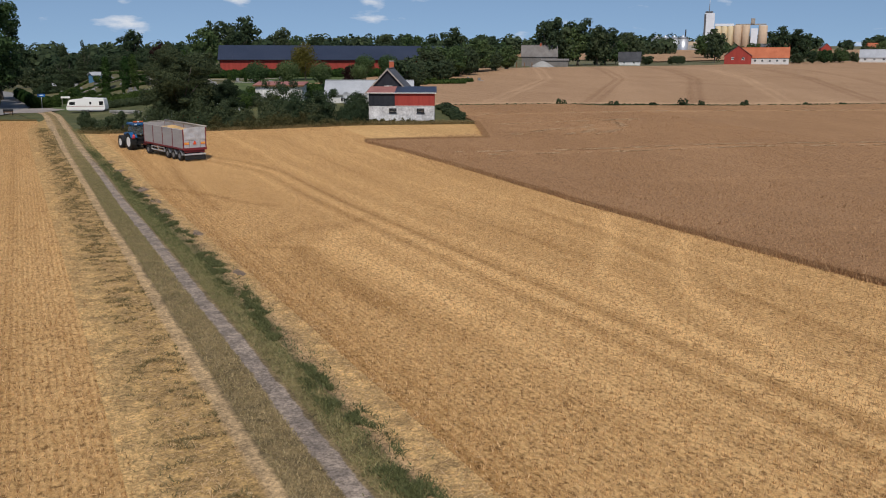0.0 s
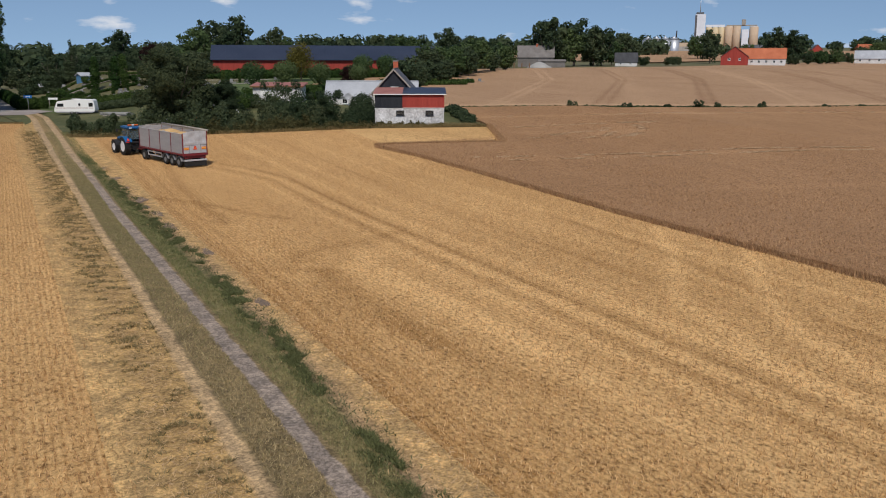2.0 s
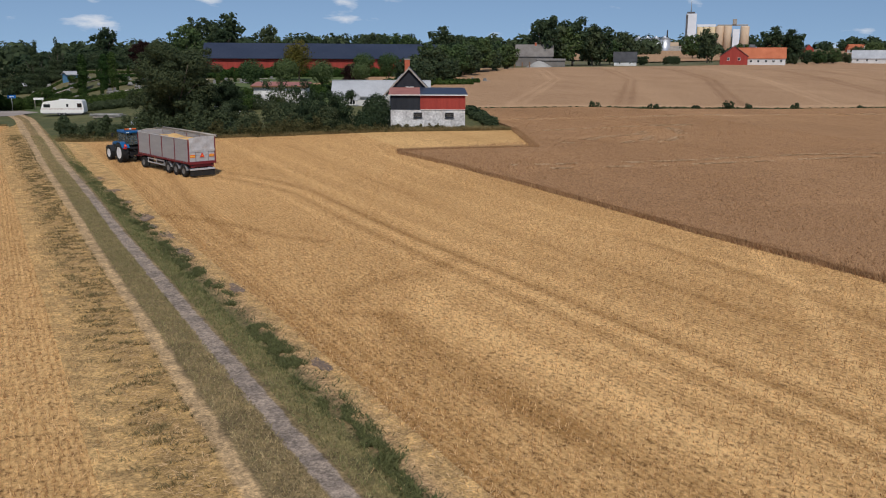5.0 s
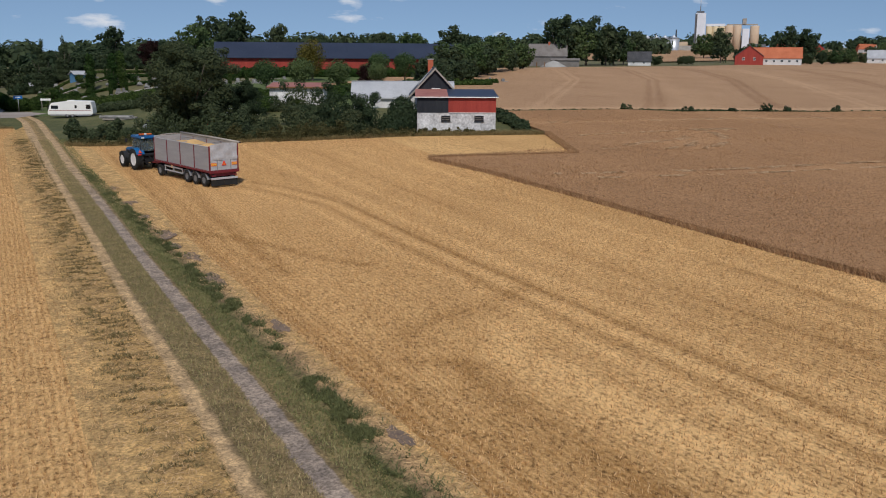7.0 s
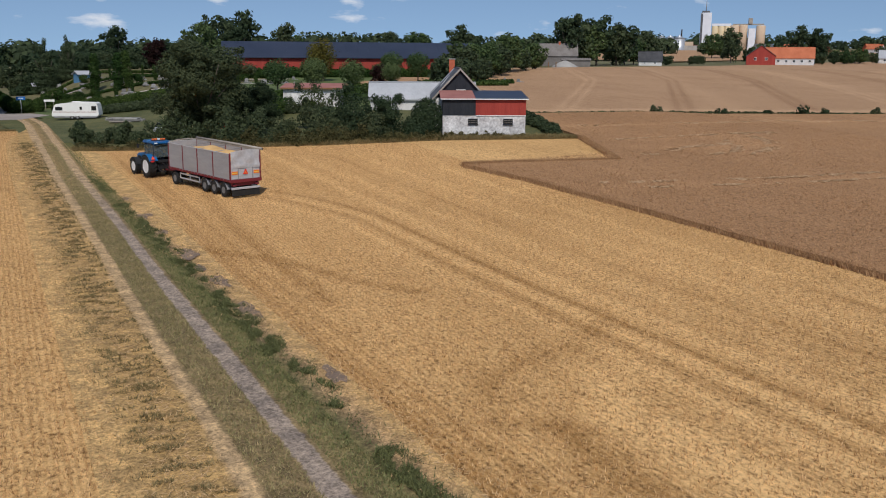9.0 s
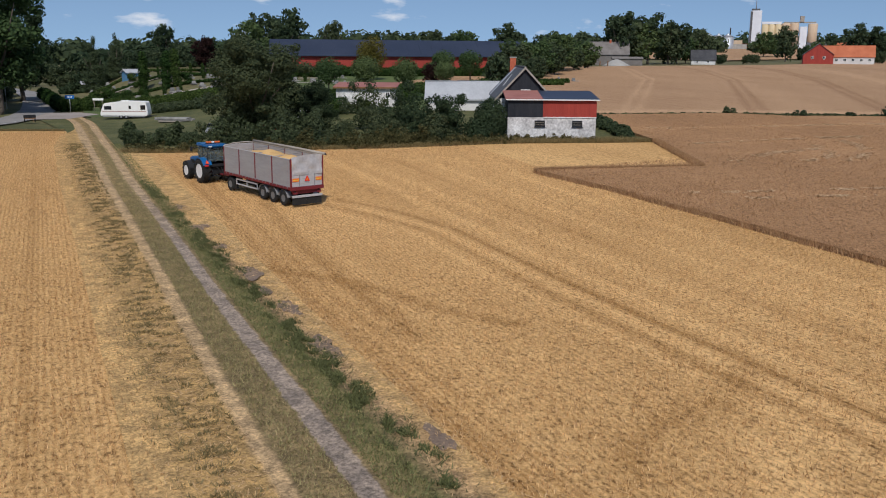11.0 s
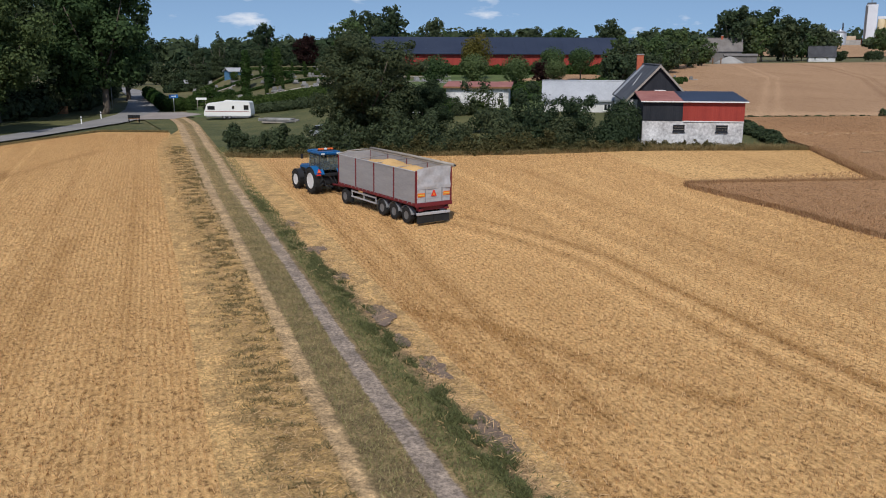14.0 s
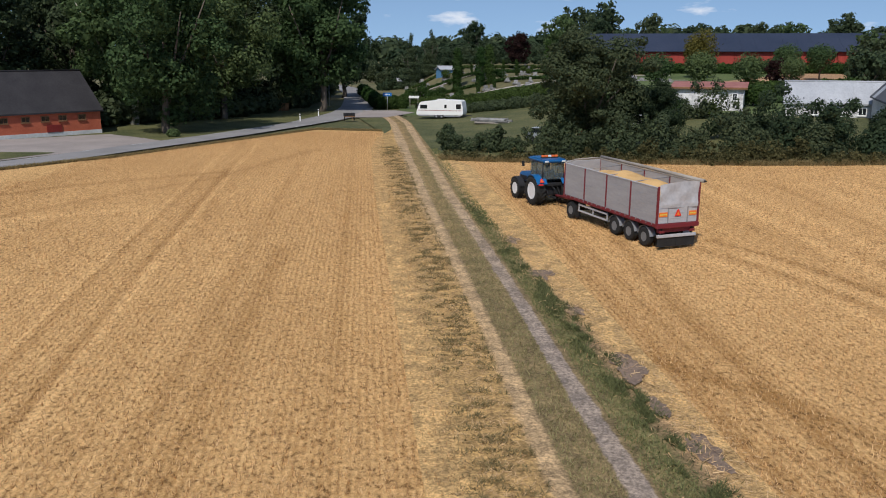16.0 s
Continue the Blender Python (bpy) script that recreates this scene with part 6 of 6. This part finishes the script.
# ---------------------------------------------------------------- the standing crop
MARKS_CROP = (
    (((43, 84.5), (57, 80.5), (76, 77.5), (96, 70.5), (140, 55.5), (220, 28)), 1.4, 0.5), (((59, 101), (66, 97), (72, 97.5), (74, 101)), 2.0, 0.6), (((60, 106), (70, 105), (78, 104)), 1.5, 0.5), (((62, 118), (90, 112), (130, 98), (220, 70)), 0.9, 0.8), (((45, 40), (70, 32), (120, 10)), 0.8, 0.5), (((50, 62), (80, 54), (140, 30)), 0.8, 0.5),
)


def crop_left(y):
    if y <= 95.2:
        return along(CROP_EDGE, y)
    return slope_table(y, ((95.2, 52.0), (110.3, 58.4), (131.5, 62.8)))


def crop_block(name, ys, left, right, tall, label):
    """Standing crop: an uneven top and upright sides."""
    verts, faces = [], []
    cols = 150
    for y in ys:
        a, b = left(y), right(y)
        for i in range(cols + 1):
            f = i / cols
            x = a + (b - a) * f * f
            h = tall + 0.05 * noise.noise(Vector((x * 0.8, y * 0.8, 0))) + 0.05 * noise.noise(Vector((x * 0.1, y * 0.1, 4)))
            verts.append((x + (0.12 * noise.noise(Vector((y * 1.3, 0, 7))) if i == 0 else 0), y, height(x, y) + h))
    w = cols + 1
    for j in range(len(ys) - 1):
        for i in range(cols):
            faces.append((j * w + i, j * w + i + 1, (j + 1) * w + i + 1, (j + 1) * w + i))
    rim = [j * w for j in range(len(ys))] + [(len(ys) - 1) * w + i for i in range(1, w)]
    rim = [i for i in range(w - 1, 0, -1)] + rim
    base = len(verts)
    for k in rim:
        x, y, z = verts[k]
        verts.append((x, y, height(x, y) - 0.05))
    for k in range(len(rim) - 1):
        faces.append((rim[k], rim[k + 1], base + k + 1, base + k))
    me = bpy.data.meshes.new(name)
    me.from_pydata(verts, [], faces)
    at = np.array(verts)
    wear = sum(k * np.exp(-(near_line(at[:, 0], at[:, 1], ln) / w_) ** 2) for ln, w_, k in MARKS_CROP)
    me.attributes.new("wear", "FLOAT", "POINT").data.foreach_set("value", wear.astype(np.float32))
    me.materials.append(M["crop"])
    return tagged(new(name, me), label, "crop", kind="structure")


CROP_H = 0.31
crop_block("standing_crop", spread(-40, 95.2, 0.8), crop_left, lambda y: min(700, along(BORDER, y) - 0.5), CROP_H, "ripe brown crop standing in a wide field")
crop_block("standing_crop_north", spread(95.203, 131.5, 0.7), crop_left, lambda y: max(crop_left(y) + 0.4, along(BORDER, y) - 0.5), CROP_H, "ripe brown crop standing beside the outbuilding")
crop_block("standing_crop_tip", spread(95.203, 98.8, 0.3), lambda y: along(CROP_EDGE, y), lambda y: slope_table(y, ((95.2, 52.0), (98.9, 37.6))), CROP_H, "narrow tip of the ripe brown crop")


# ---------------------------------------------------------------- stalks, straw and weeds
def blades(name, x, y, z, tall, wide, lean, mat_, label, cat, seed):
    """Upright pointed blades, one triangle each."""
    r = np.random.default_rng(seed)
    k = len(x)
    a = r.uniform(0, 2 * np.pi, k)
    h = tall * r.uniform(0.55, 1.35, k)
    w = wide * r.uniform(0.6, 1.3, k)
    lx, ly = r.normal(0, lean, k) * h, r.normal(0, lean, k) * h
    p = np.stack([x, y, z], 1)
    d = np.stack([np.cos(a) * w, np.sin(a) * w, np.zeros(k)], 1)
    t = np.stack([lx, ly, h], 1)
    v = np.stack([p - d, p + d, p + t], 1).reshape(-1, 3)
    me = bpy.data.meshes.new(name)
    me.vertices.add(3 * k)
    me.vertices.foreach_set("co", v.astype(np.float32).ravel())
    me.loops.add(3 * k)
    me.loops.foreach_set("vertex_index", np.arange(3 * k, dtype=np.int32))
    me.polygons.add(k)
    me.polygons.foreach_set("loop_start", np.arange(0, 3 * k, 3, dtype=np.int32))
    me.update(calc_edges=True)
    me.materials.append(mat_)
    return tagged(new(name, me), label, cat, kind="stuff")


def straws(name, x, y, z, long, wide, mat_, label, cat, seed):
    """Lying straws, one thin tilted strip each."""
    r = np.random.default_rng(seed)
    k = len(x)
    a = r.uniform(0, 2 * np.pi, k)
    ln = long * r.uniform(0.5, 1.4, k)
    p = np.stack([x, y, z + 0.03], 1)
    d = np.stack([np.cos(a) * ln / 2, np.sin(a) * ln / 2, r.uniform(-0.02, 0.05, k)], 1)
    e = np.stack([-np.sin(a) * wide, np.cos(a) * wide, r.uniform(-0.6, 0.6, k) * wide], 1)
    v = np.stack([p - d - e, p + d - e, p + d + e, p - d + e], 1).reshape(-1, 3)
    me = bpy.data.meshes.new(name)
    me.vertices.add(4 * k)
    me.vertices.foreach_set("co", v.astype(np.float32).ravel())
    me.loops.add(4 * k)
    me.loops.foreach_set("vertex_index", np.arange(4 * k, dtype=np.int32))
    me.polygons.add(k)
    me.polygons.foreach_set("loop_start", np.arange(0, 4 * k, 4, dtype=np.int32))
    me.update(calc_edges=True)
    me.materials.append(mat_)
    return tagged(new(name, me), label, cat, kind="stuff")


def heights(x, y):
    """The terrain's height for arrays of places."""
    k = np.clip((x - 8) / (34 - 17 * np.clip((y - 206) / 60, 0, 1) + 0.5 * np.maximum(0, y - 290)), 0, 1)
    k = k * k * (3 - 2 * k)
    e, w = np.array(RISE_EAST), np.array(RISE_WEST)
    return np.interp(y + 0.35 * np.maximum(0, x), e[:, 0], e[:, 1]) * k + np.interp(y, w[:, 0], w[:, 1]) * (1 - k)


def straw_mat(name, dark, light):
    m, n, l, b = mat_base(name, 0.7, 0, 0.25)
    g = n.new("ShaderNodeNewGeometry")
    l.new(ramp(n, l, g.outputs["Random Per Island"], ((0.0, dark), (1.0, light))), b.inputs["Base Color"])
    return m


M["stalk"] = straw_mat("cut_stalks", (0.28, 0.145, 0.054), (0.72, 0.46, 0.22))
M["straw"] = straw_mat("loose_straw", (0.38, 0.235, 0.105), (0.64, 0.43, 0.225))
M["dry_grass"] = straw_mat("dry_grass", (0.16, 0.125, 0.055), (0.44, 0.33, 0.17))
M["tuft"] = straw_mat("olive_tufts", (0.095, 0.077, 0.030), (0.30, 0.22, 0.095))
M["green_grass"] = straw_mat("green_weeds", (0.045, 0.055, 0.018), (0.145, 0.150, 0.055))
M["pale_stalk"] = straw_mat("flattened_stalks", (0.36, 0.235, 0.125), (0.62, 0.43, 0.26))
M["crop_stalk"] = straw_mat("ripe_crop_stalks", (0.21, 0.11, 0.052), (0.54, 0.33, 0.17))
nr = np.random.default_rng(3)


def lane_mid(y):
    return np.maximum(7.0 - 0.00009 * y * y, 5.88)


def field_points(k, x0, x1, y0, y1, row):
    x = nr.uniform(x0, x1, k)
    x = np.round(x / row) * row + nr.normal(0, row * 0.27, k)
    y = y0 + (y1 - y0) * nr.random(k) ** 1.15
    return x, y


for nm, x0, x1, k, seed, lb in (("stubble_stalks", -26, 2.2, 210000, 1, "short cut straw stalks in drill rows"), ("stubble_stalks", 9.8, 39, 240000, 2, "short cut straw stalks left by the combine")):
    x, y = field_points(k, x0, x1, 12, 160 if x0 < 0 else 128, 0.25)
    more = k // 6
    x = np.concatenate([x, np.round(nr.uniform(x0, x1, more) / 0.25) * 0.25 + nr.normal(0, 0.07, more)])
    y = np.concatenate([y, 12 - 45 * nr.random(more)])
    if x0 < 0:
        x = np.concatenate([x, -26 - 22 * nr.random(more) ** 2])
        y = np.concatenate([y, nr.uniform(12, 120, more)])
    if x0 > 0:
        keep = (x > lane_mid(y) + 2.3) & (y < np.interp(x, [p[0] for p in HEDGE_LINE], [p[1] for p in HEDGE_LINE])) & ~((x > np.interp(y, [p[0] for p in CROP_EDGE], [p[1] for p in CROP_EDGE])) & (y < 99))
    else:
        keep = (x < lane_mid(y) - 3.9) & (y < np.interp(x, [p[0] for p in ROAD_VERGE], [p[1] for p in ROAD_VERGE]))
    x, y = x[keep], y[keep]
    blades(nm, x, y, heights(x, y), 0.13, 0.016, 0.4, M["stalk"], lb, "stubble", seed)
x = nr.uniform(-26, 39, 36000)
y = 12 + 116 * nr.random(36000) ** 1.2
u = x - lane_mid(y)
keep = ((u < -2.6) | (u > 2.0)) & (y < np.interp(x, [p[0] for p in HEDGE_LINE], [p[1] for p in HEDGE_LINE])) & ((x < 37) | (y > 99))
x, y = x[keep], y[keep]
straws("loose_straw", x, y, heights(x, y), 0.16, 0.008, M["stalk"], "loose pale straw scattered on the stubble", "straw", 5)
# straw swath and tufts beside the lane
y = 12 + 124 * nr.random(13000) ** 1.2
x = lane_mid(y) - np.clip(3.3 + nr.normal(0, 0.65, 13000), 2.15, 5.2)
straws("straw_swath", x, y, heights(x, y) + 0.03, 0.17, 0.008, M["straw"], "matted straw lying along the lane", "straw", 6)


def patchy(x, y, scale, level):
    return np.array([noise.noise(Vector((a * scale, b * scale * 0.45, 1.7))) for a, b in zip(x, y)]) > level


y = 12 + 130 * nr.random(120000) ** 1.2
x = lane_mid(y) - 3.25 + nr.normal(0, 0.62, 120000)
x = np.minimum(x, lane_mid(y) - 2.3)
keep = np.array([0.8 * noise.noise(Vector((a * 1.3, b * 3.4, 1.7))) + 0.45 * noise.noise(Vector((a * 3.1, b * 7.5, 9))) + 0.35 * noise.noise(Vector((a * 0.4, b * 0.12, 5))) for a, b in zip(x, y)]) > 0.14
x, y = x[keep], y[keep]
blades("tuft_grass", x, y, heights(x, y) + 0.02, 0.13, 0.016, 0.9, M["tuft"], "olive tufts of grass in the straw", "grass", 7)
y = 12 + 128 * nr.random(80000) ** 1.2
s = nr.random(80000)
x = lane_mid(y) + np.where(s < 0.5, nr.uniform(-1.62, -0.36, 80000), nr.uniform(0.45, 1.5, 80000))
thin = nr.random(80000) < np.interp(y, (80, 112), (1.0, 0.3))
x, y = x[thin], y[thin]
near = (y < 48 + nr.normal(0, 10, len(y))) & (x < lane_mid(y))
M["mown"] = straw_mat("mown_verge", (0.13, 0.12, 0.045), (0.34, 0.285, 0.13))
blades("lane_grass", x[near], y[near], heights(x[near], y[near]) + 0.02, 0.10, 0.016, 0.6, M["dry_grass"], "short dry grass between the wheel tracks", "grass", 8)
green = (x > lane_mid(y)) & (y > 46 + nr.normal(0, 9, len(y)))
rest = ~near & ~green
M["short_green"] = straw_mat("short_green_grass", (0.085, 0.095, 0.032), (0.23, 0.225, 0.09))
blades("lane_grass", x[rest], y[rest], heights(x[rest], y[rest]) + 0.02, 0.10, 0.016, 0.6, M["mown"], "short olive grass beside the wheel tracks", "grass", 18)
blades("lane_grass", x[green], y[green], heights(x[green], y[green]) + 0.02, 0.11, 0.018, 0.6, M["short_green"], "short green grass beside the grey wheel track", "grass", 19)
y = 12 + 100 * nr.random(120000) ** 1.15
edge = np.interp(y, [e[0] for e in LANE_EDGE], [e[1] for e in LANE_EDGE])
x = lane_mid(y) + edge - 0.32 + nr.normal(0, 0.30, 120000)
keep = (patchy(x, y, 0.8, -0.12) & patchy(x + 40, y, 2.4, -0.08)) | (nr.random(120000) < 0.05)
keep &= nr.random(120000) < np.interp(y, (82, 108), (1.0, 0.12))
x, y = x[keep], y[keep]
blades("green_weeds", x, y, heights(x, y) + 0.02, 0.13, 0.020, 0.9, M["green_grass"], "dark green weeds along the lane edge", "weeds", 9)
# matted straw and bare soil on the field side of the weeds
y = 12 + 108 * nr.random(7000) ** 1.15
edge = np.interp(y, [e[0] for e in LANE_EDGE], [e[1] for e in LANE_EDGE])
x = lane_mid(y) + edge + nr.normal(0.7, 0.5, 7000)
straws("straw_swath", x, y, heights(x, y) + 0.03, 0.17, 0.008, M["straw"], "matted pale straw beside the weeds", "straw", 16)
M["soil"] = surface("bare_grey_soil", (0.13, 0.092, 0.070), (0.29, 0.205, 0.145), 1.2, 12, 0.95, relief=0.5, dist=0.03)
for i, (sx, sy, sr) in enumerate(((2.4, 66, 0.8), (2.5, 72.2, 0.75), (2.3, 78.6, 0.9), (1.9, 84.5, 0.6), (1.9, 90, 0.7), (1.7, 97, 0.6), (2.9, 57, 0.5), (2.2, 75, 0.45), (2.8, 45, 0.4))):
    bm = bmesh.new()
    ring = []
    cx, cy = lane_x(sy) + sx, sy
    for a in range(56):
        t = a * math.pi / 28
        q = 0.72 * sr * (0.9 + 0.7 * noise.noise(Vector((math.cos(t) * 1.3, math.sin(t) * 1.3, i * 3.1))) + 0.25 * noise.noise(Vector((math.cos(t) * 4, math.sin(t) * 4, i * 5.3))) + 0.12 * noise.noise(Vector((math.cos(t) * 9, math.sin(t) * 9, i * 2.3))))
        ring.append(bm.verts.new((cx + math.cos(t) * q, cy + math.sin(t) * q * 2.4, height(cx, cy) + 0.05)))
    hub = bm.verts.new((cx, cy, height(cx, cy) + 0.075))
    for a in range(56):
        bm.faces.new((ring[a], ring[(a + 1) % 56], hub))
    tagged(part("soil_patch", bm, M["soil"]), "patch of bare grey soil beside the lane", "ground", kind="structure")
for sx, sy, sr in ((2.4, 66, 0.8), (2.5, 72.2, 0.75), (2.3, 78.6, 0.9), (1.9, 84.5, 0.6), (1.9, 90, 0.7), (1.7, 97, 0.6)):
    x, y = lane_x(sy) + sx + nr.normal(0, sr * 0.8, 130), sy + nr.normal(0, sr * 1.6, 130)
    straws("loose_straw", x, y, heights(x, y) + 0.085, 0.26, 0.010, M["straw"], "loose straw strewn over bare soil", "straw", 21)
# flattened stalks where wheels went through the crop
def trail(line, wide, density, level, seed):
    r = np.random.default_rng(seed)
    xs, ys = [], []
    for (ax, ay), (bx_, by_) in zip(line, line[1:]):
        d = math.hypot(bx_ - ax, by_ - ay)
        k = int(d * density)
        f, o = r.random(k), r.normal(0, wide, k)
        xs.append(ax + (bx_ - ax) * f - (by_ - ay) / d * o)
        ys.append(ay + (by_ - ay) * f + (bx_ - ax) / d * o)
    x, y = np.concatenate(xs), np.concatenate(ys)
    keep = np.array([noise.noise(Vector((a * 0.35, b * 0.35, seed))) + 0.5 * noise.noise(Vector((a * 1.1, b * 1.1, seed))) for a, b in zip(x, y)]) > level
    return x[keep], y[keep]


for i, (line, wide, level) in enumerate((((( 43, 86), (57, 82), (76, 79), (96, 72), (140, 57), (200, 37)), 0.17, -0.12), (((45, 83), (58, 79.5), (78, 76), (98, 69), (140, 54)), 0.14, 0.0), (((66, 92), (72, 95), (75.5, 99), (76.5, 102.5)), 0.30, -0.25), (((62, 93.5), (67, 95), (70, 98), (71, 101)), 0.25, -0.1), (((56, 96), (63, 98.5), (72, 99)), 0.35, 0.05),
                                         (((60, 106), (70, 105.5), (82, 104)), 0.25, 0.0), (((76, 105), (79, 104.5), (80, 103)), 0.3, -0.3), (((62, 118), (90, 112), (130, 98)), 0.4, 0.1))):
    x, y = trail(line, wide * 1.3, 60, level, 40 + i)
    straws("flattened_stalks", x, y, heights(x, y) + CROP_H + 0.02, 0.34, 0.018, M["pale_stalk"], "pale flattened stalks along a wheel line in the crop", "straw", 60 + i)
# ears and stalks of the crop, along its edge and over its top
y = nr.uniform(14, 98.5, 36000)
x = np.interp(y, [p[0] for p in CROP_EDGE], [p[1] for p in CROP_EDGE]) + nr.normal(0.05, 0.16, 36000)
blades("crop_edge", x, y, heights(x, y), 0.36, 0.022, 0.35, M["crop_stalk"], "ragged standing edge of the ripe crop", "crop", 10)
f = nr.random(16000)
x, y = 52 + 6.4 * f + nr.normal(0, 0.12, 16000), 95.2 + 15.1 * f
blades("crop_edge", x, y, heights(x, y), 0.44, 0.022, 0.3, M["crop_stalk"], "ragged standing edge of the ripe crop", "crop", 11)
f = nr.random(16000)
x, y = 37.2 + 14.8 * f, 99 - 3.8 * f + nr.normal(0, 0.12, 16000)
blades("crop_edge", x, y, heights(x, y), 0.44, 0.022, 0.3, M["crop_stalk"], "ragged standing edge of the ripe crop", "crop", 12)
x = 38 + 52 * nr.random(170000) ** 1.4
y = nr.uniform(14, 128, 170000)
keep = (x > np.interp(y, [p[0] for p in CROP_EDGE] + [99.01, 110.3, 131], [p[1] for p in CROP_EDGE] + [53.6, 58.4, 62.8])) & (y < np.interp(x, [62.8, 83, 90, 111], [131, 126.8, 120.9, 112.5]))
x, y = x[keep], y[keep]
blades("crop_ears", x, y, heights(x, y) + CROP_H - 0.06, 0.17, 0.03, 0.5, M["crop_stalk"], "ripe brown ears over the standing crop", "crop", 13)
# rough grass under the hedge line
x = nr.uniform(6.8, 58, 36000)
y = np.interp(x, [p[0] for p in HEDGE_LINE], [p[1] for p in HEDGE_LINE]) + np.abs(nr.normal(0, 1.3, 36000)) - 0.2
blades("verge_grass", x, y, heights(x, y), 0.40, 0.025, 0.5, M["tuft"], "tall rough grass along the field edge", "grass", 14)
x = nr.uniform(-40, 2, 40000)
y = np.interp(x, [p[0] for p in ROAD_VERGE], [p[1] for p in ROAD_VERGE]) + np.abs(nr.normal(0, 0.8, 40000)) - 0.1
blades("verge_grass", x, y, heights(x, y), 0.20, 0.03, 0.5, M["tuft"], "rough grass between stubble and road", "grass", 15)
